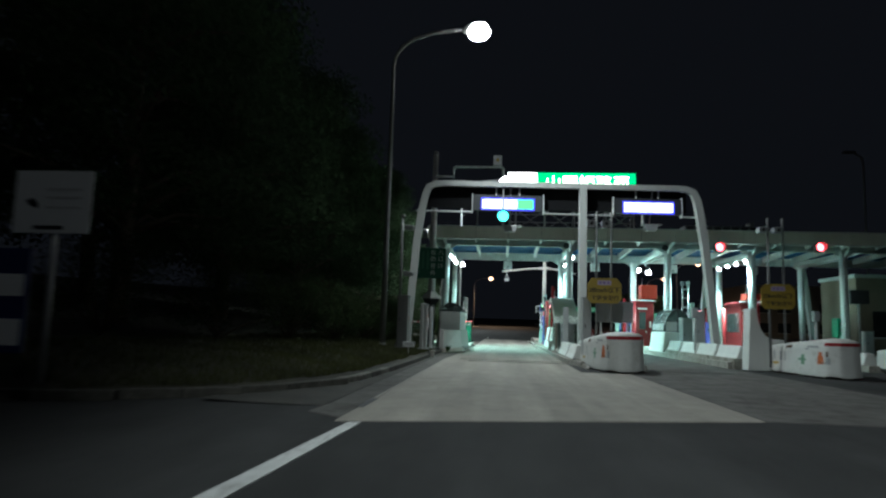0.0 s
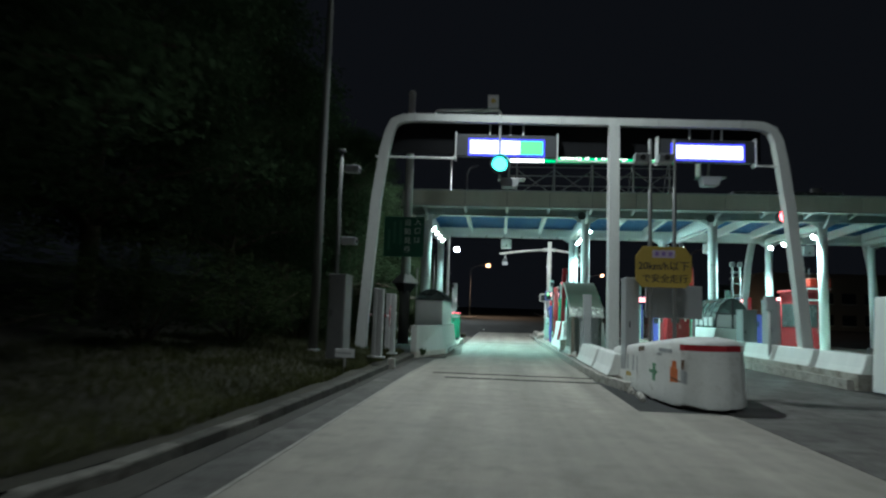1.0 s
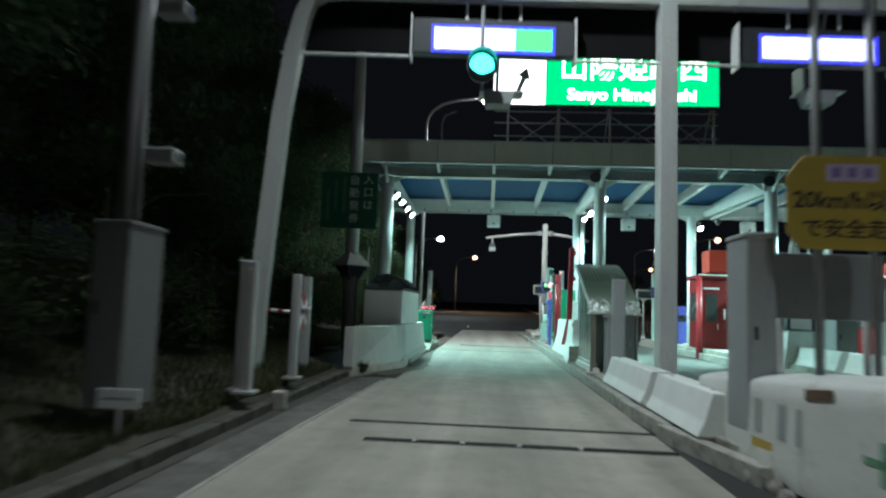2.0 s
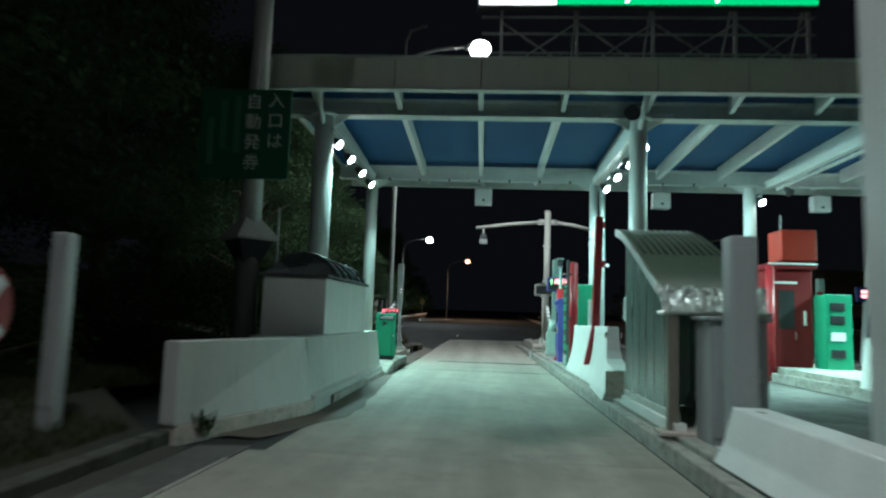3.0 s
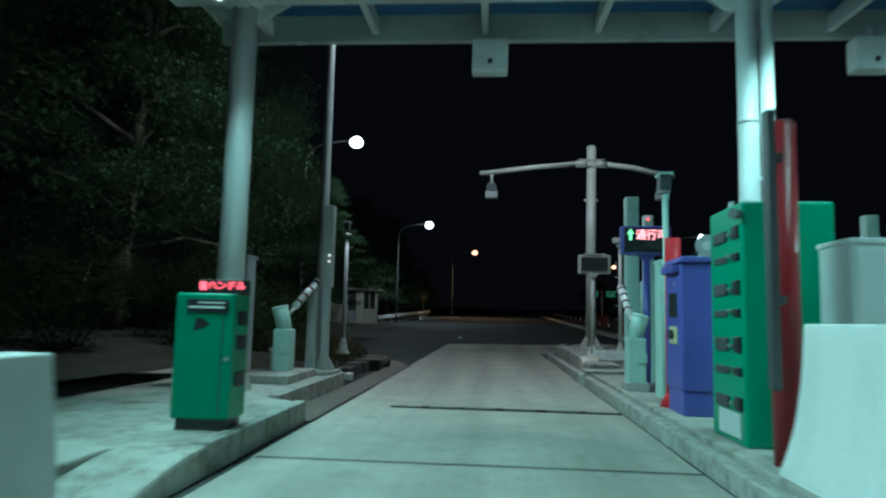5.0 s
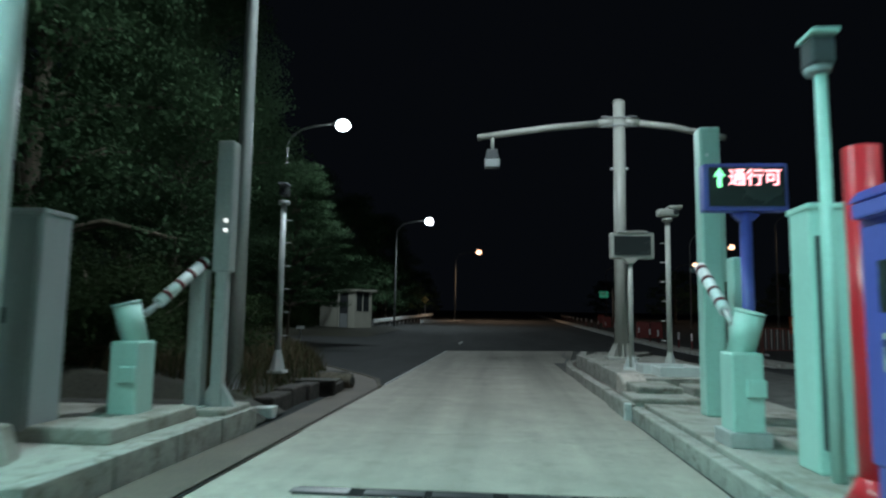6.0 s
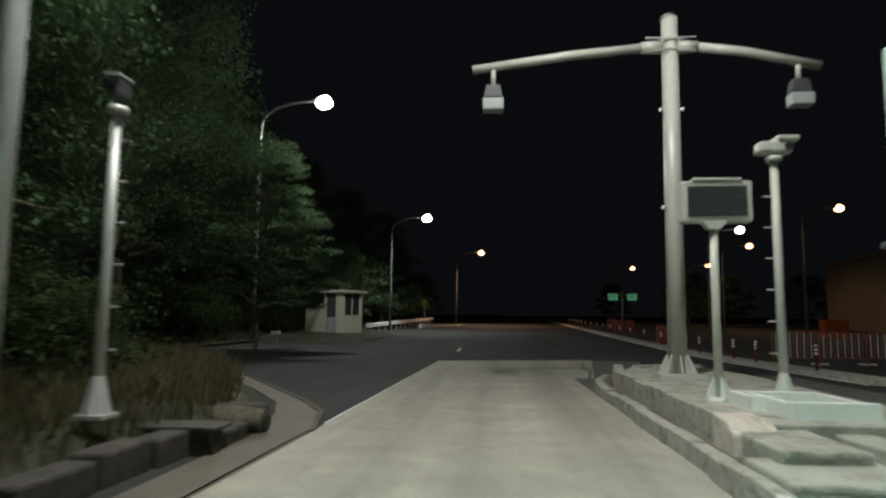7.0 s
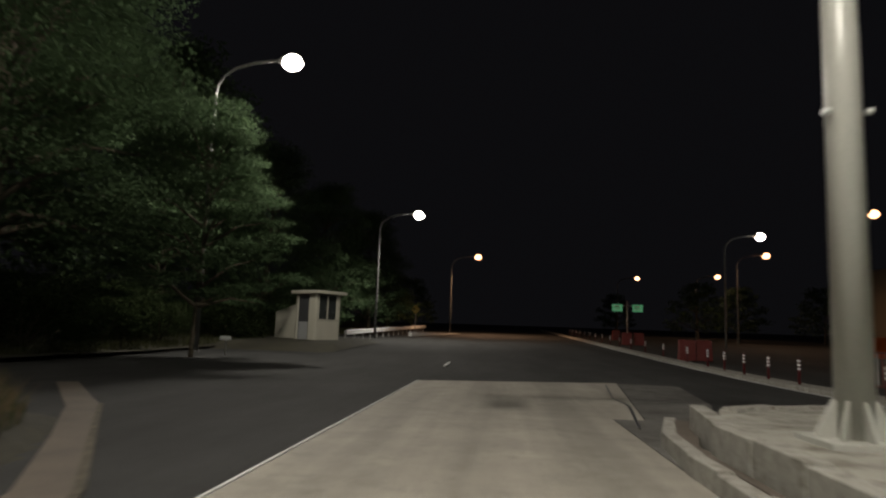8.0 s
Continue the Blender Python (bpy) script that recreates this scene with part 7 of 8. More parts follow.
def hut_part(name, dims, mat, parent, label="", bevel=0.015):
    """A box in the hut's own axes: x along its road face, y along its door face, both from the near corner."""
    bm = box(B(), *dims, bevel=bevel)
    bmesh.ops.transform(bm, matrix=HUT, verts=bm.verts)
    return part(name, bm, mat, parent, label)


W, D, Z0, ZS, ZT = 1.6, 1.7, 0.45, 1.62, 2.98
wall = hut_part("wall", (0, W, 0, 0.12, Z0, ZS), M_BOOTHWALL, hut)
hut_part("wall", (0, 0.12, 0.12, 0.62, Z0, ZS), M_BOOTHWALL, hut)
hut_part("wall", (W - 0.12, W, 0.12, D, Z0, ZT), M_BOOTHWALL, hut)
hut_part("wall", (0, W - 0.12, D - 0.12, D, Z0, ZT), M_BOOTHWALL, hut)
hut_part("sill", (-0.02, W + 0.02, -0.03, 0.13, ZS, ZS + 0.05), M_BOOTHWALL, wall)
for x in (0.0, W - 0.16):
    hut_part("corner_post", (x, x + 0.16, 0.0, 0.14, ZS + 0.05, ZT), M_BOOTHWALL, wall)
hut_part("corner_post", (0.0, 0.14, 0.14, 0.62, ZS, ZT), M_BOOTHWALL, wall)
win = hut_part("window", (0.16, W - 0.16, 0.06, 0.075, ZS + 0.05, ZT - 0.06), M_SCREEN, hut, "dark two-pane window")
for x in (0.16, W / 2 - 0.04, W - 0.23):
    hut_part("mullion", (x, x + 0.07, 0.03, 0.1, ZS + 0.05, ZT - 0.06), M_BOOTHWALL, win)
for x in (0.34, 1.02):
    hut_part("curtain", (x, x + 0.12, 0.11, 0.13, ZS + 0.12, ZT - 0.2), M_WHITE, win, "pale hanging curtain")
door = hut_part("door", (0.05, 0.09, 0.64, 1.52, Z0, ZT - 0.08), M_DARKBOX, hut, "dark door")
hut_part("door_panel", (0.03, 0.05, 0.72, 1.44, Z0 + 0.1, ZS - 0.1), M_CABINET, door)
hut_part("corner_post", (0.0, 0.12, 1.54, D, Z0, ZT), M_BOOTHWALL, wall)
hut_part("roof", (-0.22, W + 0.25, -0.25, D + 0.2, ZT, ZT + 0.17), M_BOOTHWALL, hut, bevel=0.03)
annex = thing("annex_wall", (-10.6, 83.2, 0.5), "low cream shed wall with a sloped top beside the hut", "wall")
bm = prism(B(), [(1.72, 0.45), (3.9, 0.45), (3.9, 2.05), (1.72, 2.55)], "x", 0.35, 0.5, bevel=0.02)
bmesh.ops.transform(bm, matrix=HUT, verts=bm.verts)
part("wall", bm, M_BOOTHWALL, annex)
bm = sheet([-14.0, -12.0, -10.0, -8.4, -7.1, -6.6], [77.0 + 1.2 * k for k in range(12)],
           lambda x, y: rise(y) + 0.05 + 0.38 * min(1.0, max(0.0, (-6.5 - x) / 0.6)) * min(1.0, max(0.0, (y - 77.2) / 2.0)) * min(1.0, max(0.0, (90.5 - y) / 2.0)) - 0.09)
setting("verge_hut", bm, M_SOIL, "raised dark grassy verge under the guard hut", "verge")

rail = thing("guard_rail", (-8.8, 100, 0.5), "white steel guard rail along the far road", "guard rail")
for k in range(16):
    ya, yb = 90 + 2.6 * k, 92.6 + 2.6 * k
    xa, xb = -8.9 + 0.012 * (ya - 90), -8.9 + 0.012 * (yb - 90)
    part("post", rod(B(), (xa, ya, rise(ya) - 0.1), (xa, ya, rise(ya) + 0.72), 0.06, 0.06, 8), M_GALV, rail)
    bm = B()
    a, b = rise(ya) + 0.42, rise(yb) + 0.42
    v = [bm.verts.new(c) for c in ((xa + 0.07, ya, a), (xa + 0.13, ya, a + 0.09), (xa + 0.07, ya, a + 0.17), (xa + 0.13, ya, a + 0.26), (xa + 0.07, ya, a + 0.34),
                                   (xb + 0.07, yb, b), (xb + 0.13, yb, b + 0.09), (xb + 0.07, yb, b + 0.17), (xb + 0.13, yb, b + 0.26), (xb + 0.07, yb, b + 0.34))]
    for j in range(4):
        bm.faces.new((v[j], v[j + 1], v[j + 6], v[j + 5]))
    part("beam", bm, M_WHITE, rail)
rd = thing("road_sign", (-7.6, 115, 1.0), "small diamond warning sign on a thin post", "road sign")
part("post", rod(B(), (-7.6, 115, rise(115) - 0.1), (-7.6, 115, 3.9), 0.04, 0.04, 8), M_GALV, rd)
part("plate", prism(B(), [(-7.6, 3.05), (-7.15, 3.5), (-7.6, 3.95), (-8.05, 3.5)], "y", 114.9, 114.94, bevel=0.01), M_YELLOW, rd)
wp = thing("marker_post", (-8.6, 66.0, 0.1), "small white marker plate on a low post", "marker")
part("post", rod(B(), (-9.2, 72.3, 0.0), (-9.2, 72.3, 0.72), 0.03, 0.03, 8), M_GALV, wp)
one_box("plate", (-9.42, -9.0, 72.25, 72.28, 0.62, 0.78), M_WHITE, wp, bevel=0.004)

gsn = thing("direction_signs", (16.3, 130, 0.5), "pair of small lit green direction signs on a distant post", "road sign")
part("post", rod(B(), (16.3, 130.2, rise(130) - 0.2), (16.3, 130.2, 5.9), 0.12, 0.10, 10), M_GALV, gsn)
part("arm", rod(B(), (14.4, 130.2, 5.3), (18.3, 130.2, 5.3), 0.06, 0.06, 8), M_GALV, gsn)
for x0 in (14.5, 16.9):
    p = one_box("panel", (x0, x0 + 1.2, 130.0, 130.06, 4.6, 5.45), M_FARGREEN, gsn, bevel=0.01)
    one_box("text_bar", (x0 + 0.15, x0 + 0.9, 129.985, 130.0, 5.1, 5.3), M_PALE, p, bevel=0)
    one_box("text_bar", (x0 + 0.15, x0 + 1.0, 129.985, 130.0, 4.8, 4.92), M_PALE, p, bevel=0)

ys_ = [61.0 + 2.0 * k for k in range(8)] + [78 + 4.5 * k for k in range(14)]
bm = B()
delin = thing("delineator", (8.75, 61, 0), "dark red flexible delineator post with white reflective bands", "delineator", "delineators")
part("base", rod(B(), (8.75, 61, 0.0), (8.75, 61, 0.06), 0.13, 0.10, 14), M_BLACK, delin)
post = part("post", rod(B(), (8.75, 61, 0.05), (8.75, 61, 0.80), 0.042, 0.038, 14), M_STRIPERED, delin)
for z in (0.50, 0.60, 0.70):
    part("band", rod(B(), (8.75, 61, z), (8.75, 61, z + 0.055), 0.044, 0.044, 14), M_REFLECTBAND, post, "white reflective band")
for y in ys_[1:]:
    copy_thing(delin, pose(8.75 + 0.02 * max(0, y - 70), y, rise(y)))
bm = sheet([8.35, 8.47], [58 + 4 * k for k in range(28)], lambda x, y: rise(y) - 0.006)
setting("line_median", bm, M_LINE, "white painted line along the central reserve", "line")
med = B()
rows = []
for k in range(30):
    y = 58 + 4 * k
    rows.append([med.verts.new((x, y, rise(y) + z)) for x, z in ((8.52, -0.05), (8.52, 0.10), (9.1, 0.12), (9.1, -0.05))])
for a, b in zip(rows, rows[1:]):
    for j in range(3):
        med.faces.new((a[j], a[j + 1], b[j + 1], b[j]))
med.faces.new(rows[0])
setting("median_kerb", med, M_KERB, "low concrete kerb of the central reserve", "kerb")


def barricade(x, y, n, label):
    b = thing("pipe_barricade", (x, y, 0), label, "barricade", "pipe barricades")
    z = rise(y)
    w = 0.11 * n
    part("top_rail", tube(B(), [(x, y, z), (x, y, z + 0.95), (x + 0.06, y, z + 1.03), (x + w - 0.06, y, z + 1.03), (x + w, y, z + 0.95), (x + w, y, z)], 0.022, 8), M_REDRAIL, b)
    part("low_rail", rod(B(), (x, y, z + 0.2), (x + w, y, z + 0.2), 0.018, 0.018, 8), M_REDRAIL, b)
    for k in range(1, n):
        part("bar", rod(B(), (x + 0.11 * k, y, z + 0.2), (x + 0.11 * k, y, z + 1.03), 0.012, 0.012, 6), M_PALE2 if k % 2 else M_REDRAIL, b)
    for dx in (0.1, w - 0.1):
        part("foot", box(B(), x + dx - 0.03, x + dx + 0.03, y - 0.3, y + 0.3, z - 0.02, z + 0.04, bevel=0.006), M_GALV, b)


for k in range(7):
    barricade(9.65 + 1.6 * k, 66.0 + 0.25 * k, 13, "red and white pipe barricade on the central reserve")
for x, y in ((9.6, 82.0), (10.42, 82.1), (10.9, 104.0), (11.9, 104.2), (12.8, 120.0)):
    b = thing("water_barrier", (x, y, rise(y)), "red plastic water-filled road barrier", "road barrier", "road barriers")
    z = rise(y)
    part("body", prism(B(), [(y - 0.26, z), (y + 0.26, z), (y + 0.18, z + 0.4), (y + 0.10, z + 1.0), (y - 0.10, z + 1.0), (y - 0.18, z + 0.4)], "x", x, x + 0.78, bevel=0.03), M_BARRIERRED, b)
    for dx in (0.2, 0.58):
        part("cap", rod(B(), (x + dx, y, z + 0.99), (x + dx, y, z + 1.04), 0.06, 0.05, 10), M_BARRIERRED, b)
x, y = 24.8, 95.0
o = thing("site_box", (x, y, rise(y)), "orange site storage box", "storage box")
one_box("body", (x, x + 1.7, y, y + 1.0, rise(y) - 0.05, rise(y) + 1.25), M_ORANGE, o, bevel=0.04)
one_box("lid", (x - 0.05, x + 1.75, y - 0.05, y + 1.05, rise(y) + 1.25, rise(y) + 1.35), M_ORANGE, o, bevel=0.02)

bld = thing("office_building", (52, 115, 0.5), "two-storey tan office building under orange light", "building")
bw = one_box("wall", (38.6, 66.0, 110.0, 124.0, 0.2, 8.6), M_BRICKWALL, bld, bevel=0.05)
one_box("parapet", (38.4, 66.2, 109.8, 124.2, 8.6, 9.0), M_BRICKWALL, bld, bevel=0.05)
for fl in range(2):
    for k in range(8):
        x = 40.0 + 3.1 * k
        w = one_box("window", (x, x + 1.9, 109.95, 110.0, 1.6 + 3.1 * fl, 3.1 + 3.1 * fl), M_SCREEN, bw, bevel=0)
        one_box("sill", (x - 0.1, x + 2.0, 109.85, 110.0, 1.5 + 3.1 * fl, 1.6 + 3.1 * fl), M_BOOTHWALL, w, bevel=0.01)

po = thing("plaza_office", (22, 43, 0), "low tan office wall at the end of the toll lanes", "building")
pw = one_box("wall", (19.6, 27.0, 41.0, 45.0, -0.05, 4.4), M_BRICKWALL, po, bevel=0.03)
one_box("parapet", (19.5, 27.1, 40.9, 45.1, 4.4, 4.6), M_BEAM, po, bevel=0.02)
for k in range(3):
    w = one_box("window", (20.4 + 2.2 * k, 22.0 + 2.2 * k, 40.96, 41.0, 1.2, 2.6), M_SCREEN, pw, bevel=0)
    one_box("sill", (20.3 + 2.2 * k, 22.1 + 2.2 * k, 40.9, 41.0, 1.1, 1.2), M_BEAM, w, bevel=0.01)

# ---- mound and stones at the verge end ----
def mound_height(x, y):
    if y < 46.9 and x > -4.75:
        return -0.1
    inside = min(1.0, max(0.0, (-1.85 - 0.32 * max(0.0, y - 50.5) ** 1.15 - x) / 0.5))
    fade = min(1.0, max(0.0, (56.5 - y) / 2.5))
    return -0.04 + inside * fade * (0.34 + 0.08 * min(4.0, max(0.0, -2.4 - x)) + 0.10 * noise.noise((x * 1.3, y * 1.3, 5)))


bm = sheet([-14 + 0.8 * k for k in range(13)] + [-4.2 + 0.2 * k for k in range(13)], [44.7 + 0.25 * k for k in range(49)], mound_height)
setting("verge_mound", bm, M_SOIL, "rough soil mound at the end of the island", "verge")
for x, y, sx, sy, sz in ((-2.6, 51.7, 0.16, 0.2, 0.13), (-3.0, 52.5, 0.2, 0.2, 0.14)):
    s = thing("stone", (x, y, 0.1), "rough brown edging stone beside the gutter", "stone", "edging stones")
    bm = B(); bmesh.ops.create_icosphere(bm, subdivisions=3, radius=1.0, matrix=Matrix.LocRotScale((x, y, 0.14), Euler((0, 0, x * 9)), (sx, sy, sz)))
    for v in bm.verts:
        v.co += 0.07 * noise.noise_vector(v.co * 4.0)
        v.co.z = max(v.co.z, -0.03)
    part("stone", bm, M_STONE, s)
for k, (y0, y1, z1, dx) in enumerate(((47.0, 47.75, 0.20, 0.0), (47.8, 48.45, 0.23, -0.02), (48.5, 49.15, 0.21, 0.02))):
    s = thing("edging_block", (-1.9, y0, 0), "dark stained edging block beside the gutter", "edging", "edging blocks")
    one_box("block", (-2.06 + dx, -1.80 + dx, y0, y1, -0.05, z1), M_MUDSTONE, s, bevel=0.03)
head = thing("drain_headwall", (-1.95, 49.1, 0), "stained concrete drain headwall with a lid beside the gutter", "headwall")
part("wall", chipped(box(B(), -2.30, -1.58, 48.98, 49.22, -0.05, 0.20, bevel=0.02), 0.015, 6, 3), M_MUDSTONE, head)
part("lid", chipped(box(B(), -2.34, -1.55, 48.95, 49.36, 0.20, 0.235, bevel=0.01), 0.014, 5, 4), M_WETDIRT, head, "dark concrete lid")
part("cheek", chipped(box(B(), -2.30, -1.62, 49.24, 49.90, -0.05, 0.15, bevel=0.03), 0.02, 5, 5), M_MUDSTONE, head)
pipe = thing("stone_duct", (-1.8, 50.2, 0.0), "short broken concrete pipe lying at the verge", "pipe")
bm = B()
tube(bm, [(-2.35, 50.32, 0.12), (-1.95, 50.27, 0.115), (-1.57, 50.21, 0.11)], [0.13, 0.13, 0.125], 20)
for v in bm.verts:
    v.co += 0.03 * noise.noise_vector(v.co * 6.0)
shell = part("pipe", bm, M_STONE, pipe)
# Dark disc on the closed end stands in for the shade inside.
part("mouth", rod(B(), (-1.60, 50.215, 0.11), (-1.545, 50.205, 0.11), 0.085, 0.08, 18), M_WETDIRT, shell, "dark pipe mouth")
s = thing("stone", (-2.1, 50.45, 0.1), "rough brown stone block behind the pipe", "stone", "edging stones")
bm = box(B(), -2.55, -1.72, 50.42, 50.80, -0.05, 0.24, bevel=0.06, seg=3)
for v in bm.verts:
    v.co += 0.035 * noise.noise_vector(v.co * 5.0)
part("stone", bm, M_MUDSTONE, s)


# ---- vegetation ----
rng = np.random.default_rng(7)


def leaf_mesh(name, centres, spread, count, size, mat, droop=0.35):
    """Many small pointed leaves scattered round clump centres."""
    n = len(centres) * count
    c = np.repeat(np.asarray(centres), count, axis=0)
    d = rng.normal(size=(n, 3))
    d /= np.linalg.norm(d, axis=1)[:, None]
    rad = rng.random(n) ** 0.5
    p = c + d * rad[:, None] * np.asarray(spread)
    yaw = rng.random(n) * 6.283
    tilt = rng.normal(droop, 0.5, n)
    s = size * (0.6 + 0.8 * rng.random(n))
    ax = np.stack([np.cos(yaw) * np.cos(tilt), np.sin(yaw) * np.cos(tilt), -np.sin(tilt)], 1)
    sd = np.stack([-np.sin(yaw), np.cos(yaw), rng.normal(0, 0.35, n)], 1)
    v = np.empty((n, 4, 3))
    v[:, 0] = p
    v[:, 1] = p + ax * (s * 0.5)[:, None] + sd * (s * 0.28)[:, None]
    v[:, 2] = p + ax * s[:, None]
    v[:, 3] = p + ax * (s * 0.5)[:, None] - sd * (s * 0.28)[:, None]
    me = bpy.data.meshes.new(name)
    me.from_pydata(v.reshape(-1, 3).tolist(), [], np.arange(n * 4).reshape(-1, 4).tolist())
    me.materials.append(mat)
    return me


def tree(x, y, z, h, r, clumps, label, leaves=150, size=0.24, flat=0.13, stem=0.022):
    """A tapered, branching trunk and a ragged crown of leaf clumps."""
    t = thing("tree", (x, y, z), label, "tree", "trees along the verge")
    bm = B()
    lean = rng.normal(0, 0.03, 2)
    trunk = [(x + lean[0] * k * h / 6, y + lean[1] * k * h / 6, z - 0.1 + k * 0.72 * h / 6) for k in range(7)]
    tube(bm, trunk, [stem * h * (1 - 0.12 * k) for k in range(7)], 10)
    centres = []
    for k in range(clumps):
        u = 0.22 + 0.78 * ((k + rng.random()) / clumps)
        a = k * 2.4 + rng.normal(0, 0.4)
        reach = r * (0.35 + 0.65 * math.sin(math.pi * min(1, 0.22 + 0.80 * u))) * rng.uniform(0.45, 1.05)
        cz = z + h * u
        c = (x + reach * math.cos(a), y + reach * math.sin(a), cz - 0.06 * reach * h / 6)
        centres.append(c)
        if k % 3 == 0:
            zz = max(z + 0.18 * h, cz - 0.35 * reach - 0.5)
            f = min(1.0, (zz - z) / (0.72 * h))
            s = (x + lean[0] * f * h, y + lean[1] * f * h, min(zz, z + 0.7 * h))
            m = tuple(0.5 * (p + q) + (0.12 * reach if i == 2 else 0) for i, (p, q) in enumerate(zip(s, c)))
            tube(bm, [s, m, c], [0.007 * h, 0.0045 * h, 0.002 * h], 6)
    part("trunk", bm, M_BARK, t)
    me = leaf_mesh("crown", np.asarray(centres) - np.asarray((x, y, z)), (0.30 * r, 0.30 * r, flat * r), leaves, size, M_LEAF)
    ob = new("crown", me)
    ob.parent = t
    return t


big = "broad leafy tree with dense dark green foliage"
tree(-11.0, 62.5, 0.3, 15.0, 4.1, 190, big, 700, 0.10)
tree(-8.6, 68.3, 0.25, 7.9, 2.9, 95, "layered leafy tree beside the street lamp", 620, 0.085, 0.05, 0.010)
t1 = tree(-15.5, 67.0, 0.6, 14.0, 5.0, 100, big, 220, 0.26)
t2 = tree(-9.6, 52.5, 0.5, 12.5, 4.2, 120, big, 600, 0.125)
t3 = tree(-9.2, 19.0, 0.9, 12.5, 4.3, 110, big, 420, 0.16)
for src, m in ((t1, pose(-15.5, 79, 0.8, 0, 0, 70)), (t1, pose(-15, 55, 0.8, 0, 0, 150)), (t2, pose(-14.5, 90, 0.7, 0, 0, 40)), (t3, pose(-9.8, 26.5, 0.9, 0, 0, 80)),
               (t3, pose(-9.4, 34, 1.0, 0, 0, 200)), (t3, pose(-10.2, 42.5, 0.8, 0, 0, 300)), (t2, pose(-12.5, 14, 1.0, 0, 0, 120)), (t1, pose(-16, 28, 1.5, 0, 0, 30)),
               (t1, pose(-16, 40, 1.5, 0, 0, 260)), (t2, pose(-13.5, 102, 0.7, 0, 0, 220)), (t2, pose(-13.0, 116, 1.1, 0, 0, 310)), (t1, pose(-22, 97, 1.2, 0, 0, 10))):
    copy_thing(src, m)
t4 = tree(-12.0, 93.5, rise(93), 6.8, 3.2, 45, "small rounded tree at the far roadside", 90, 0.3)
for x, y, a in ((-11.0, 108, 50), (-11.5, 121, 130), (-10.5, 134, 220), (24, 128, 80), (31, 135, 10), (21, 165, 200), (40, 132, 250)):
    copy_thing(t4, pose(x, y, rise(y) - 0.05, 0, 0, a))


def bush(x, y, z, r, h, label, mat=None, n=30, leaves=260, size=0.07):
    b = thing("bush", (x, y, z), label, "bush", "bushes on the verge")
    bm = B()
    cs = []
    for k in range(n):
        a, q = rng.random() * 6.283, rng.random() ** 0.5
        u = rng.random()
        cs.append((q * r * math.cos(a), q * r * math.sin(a), h * (0.15 + 0.85 * u * (1 - 0.5 * q * q))))
    for c in cs[::4]:
        tube(bm, [(x, y, z - 0.1), (x + c[0] * 0.5, y + c[1] * 0.5, z + c[2] * 0.6), (x + c[0], y + c[1], z + c[2])], [0.03, 0.02, 0.008], 5)
    part("branching", bm, M_BARK, b)
    ob = new("foliage", leaf_mesh("foliage", cs, (0.42 * r, 0.42 * r, 0.22 * h), leaves, size, mat or M_BUSH, 0.1))
    ob.parent = b
    return b


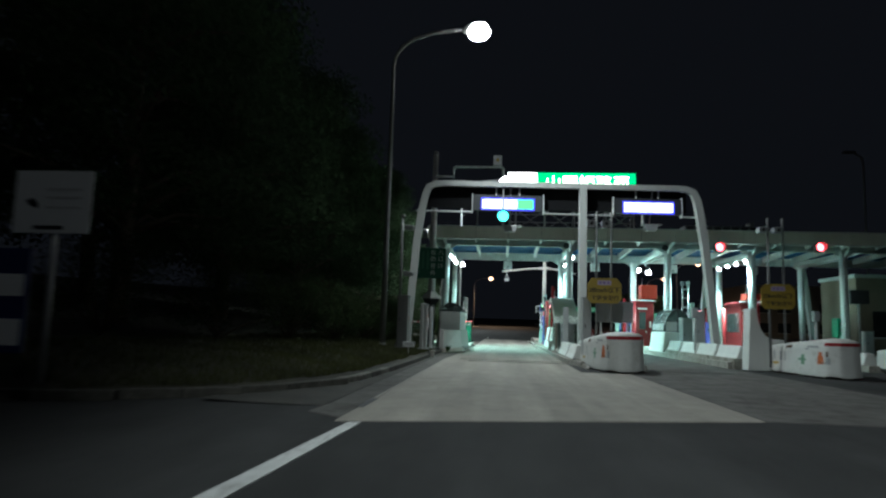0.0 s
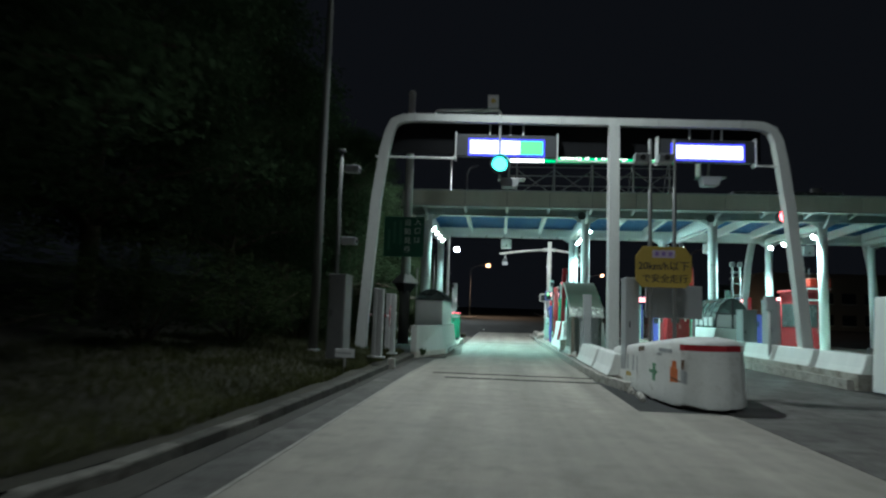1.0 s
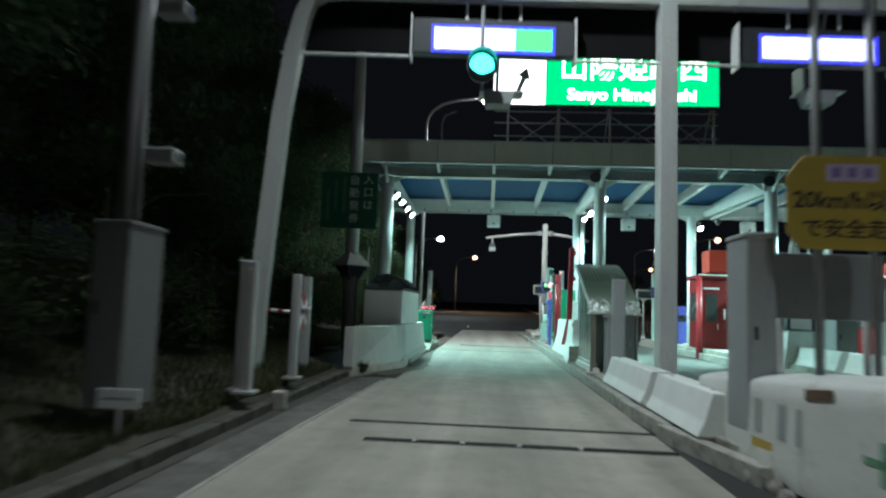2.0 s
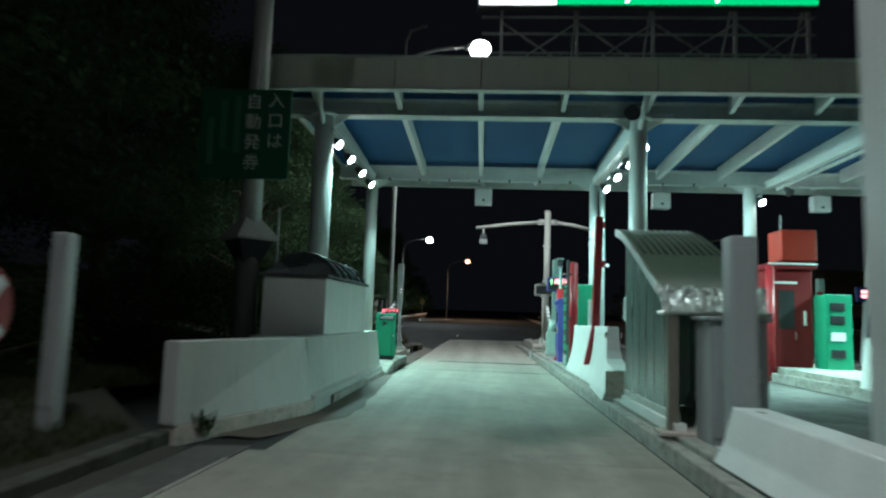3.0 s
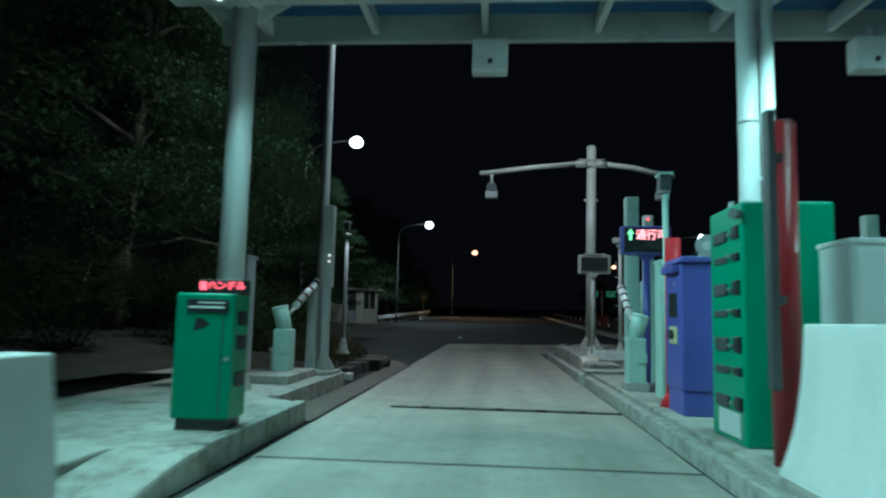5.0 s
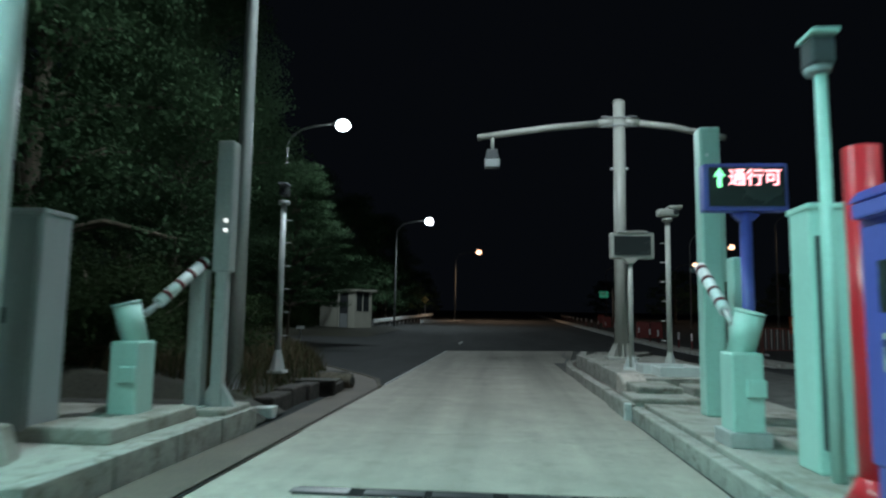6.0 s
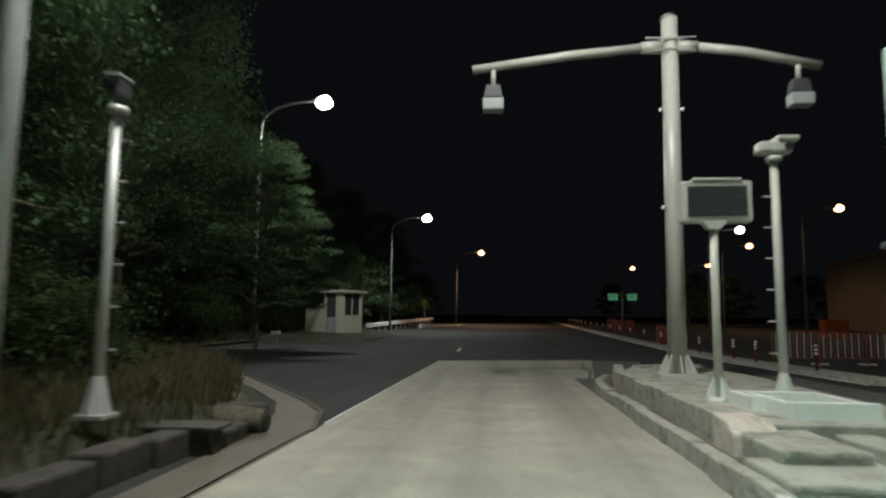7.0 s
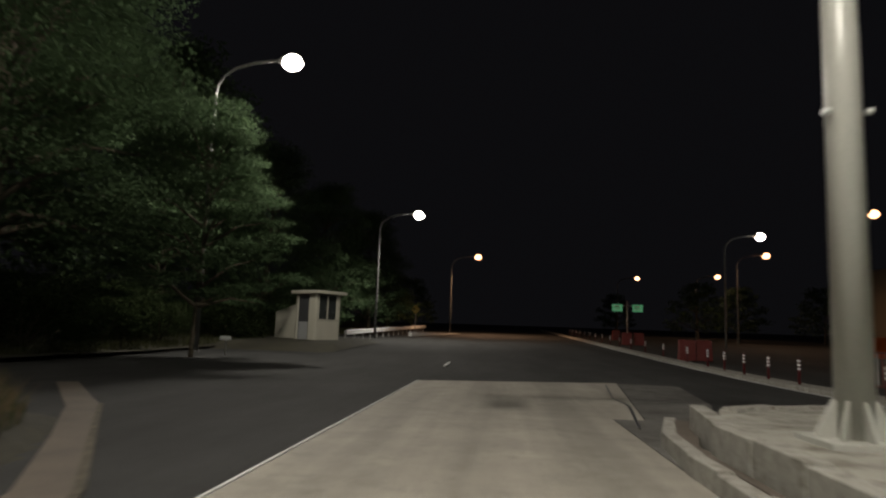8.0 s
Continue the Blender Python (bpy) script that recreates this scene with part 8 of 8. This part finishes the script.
b1 = bush(-5.2, 25.0, 0.55, 1.25, 2.0, "dense dark green bush on the verge")
b3 = bush(-13.4, 59.0, 0.4, 2.2, 3.0, "large dark bush under the trees", None, 60, 320, 0.10)
for x, y, a in ((-14.2, 63.5, 40), (-13.6, 67.5, 120), (-14.0, 72.0, 200), (-15.5, 76.5, 290), (-16.0, 61.0, 150), (-11.8, 55.5, 250), (-13.5, 81.0, 80), (-13.8, 86.5, 20)):
    copy_thing(b3, pose(x, y, rise(y) + 0.25, 0, 0, a))
b2 = bush(-5.0, 28.5, 0.55, 1.0, 1.6, "rounded dark green bush on the verge")
for src, m in ((b1, pose(-5.9, 22.3, 0.6, 0, 0, 90)), (b2, pose(-4.7, 31.0, 0.5, 0, 0, 40)), (b1, pose(-6.4, 18.6, 0.7, 0, 0, 200)), (b2, pose(-5.0, 34.2, 0.4, 0, 0, 140)),
               (b1, pose(-7.2, 15.2, 0.8, 0, 0, 260)), (b1, pose(-5.6, 37.5, 0.4, 0, 0, 20)), (b1, pose(-5.7, 41.0, 0.4, 0, 0, 100)), (b1, pose(-5.9, 45.0, 0.3, 0, 0, 300)),
               (b1, pose(-5.4, 49.3, 0.3, 0, 0, 10)), (b2, pose(-4.2, 50.8, 0.3, 0, 0, 80)), (b1, pose(-6.8, 52.6, 0.4, 0, 0, 170)), (b1, pose(-8.4, 56.5, 0.3, 0, 0, 220)),
               (b1, pose(-12.8, 62, 0.4, 0, 0, 30)), (b1, pose(-13.2, 75, 0.5, 0, 0, 130)), (b2, pose(-4.6, 47.9, 0.3, 0, 0, 250))):
    copy_thing(src, m)


def blades(name, spots, height, width, mat, label):
    """Grass: many thin bent blades, as one piece of ground cover."""
    n = len(spots)
    p = np.asarray(spots)
    yaw = rng.random(n) * 6.283
    h = height * (0.5 + rng.random(n))
    bend = rng.normal(0, 0.35, (n, 2)) * h[:, None]
    w = np.stack([np.cos(yaw), np.sin(yaw), 0 * yaw], 1) * width
    v = np.empty((n, 5, 3))
    mid = p + np.stack([bend[:, 0] * 0.35, bend[:, 1] * 0.35, h * 0.6], 1)
    v[:, 0], v[:, 1] = p - w, p + w
    v[:, 2], v[:, 3] = mid + w * 0.7, mid - w * 0.7
    v[:, 4] = p + np.stack([bend[:, 0], bend[:, 1], h], 1)
    k = np.arange(n)[:, None] * 5
    faces = np.concatenate([k + [0, 1, 2, 3]]).tolist() + (k + [3, 2, 4]).tolist()
    me = bpy.data.meshes.new(name)
    me.from_pydata(v.reshape(-1, 3).tolist(), [], faces)
    me.materials.append(mat)
    return tagged(new(name, me), label, "grass", "", "stuff")


spots = []
for k in range(60000):
    y = 11.5 + 29 * rng.random()
    x = kerb_x(min(y, 30.3)) - 0.2 - 4.2 * rng.random() ** 1.6
    if y > 30.3:
        x -= 1.0
    spots.append((x, y, verge_height(x, y) - 0.02))
blades("grass_verge", spots, 0.11, 0.006, M_GRASS, "rough uncut grass on the verge")
spots = []
for k in range(9000):
    x, y = -1.9 - 3.6 * rng.random(), 47.2 + 8.0 * rng.random()
    z = mound_height(x, y)
    if z > 0.12:
        spots.append((x, y, z - 0.02))
blades("dry_grass", spots[::2], 0.30, 0.007, M_DRY, "dry brown grass on the mound")
blades("weeds", spots[1::2], 0.26, 0.010, M_GRASS, "rank green weeds on the mound")
spots = [(-12.2 - 6 * rng.random() ** 2, 52 + 60 * rng.random(), 0.0) for k in range(9000)]
spots = [(x, y, rise(y) + 0.08 + 0.12 * max(0.0, -12.0 - x)) for x, y, z in spots]
blades("grass_far", spots, 0.35, 0.012, M_GRASS, "long grass at the woodland edge")
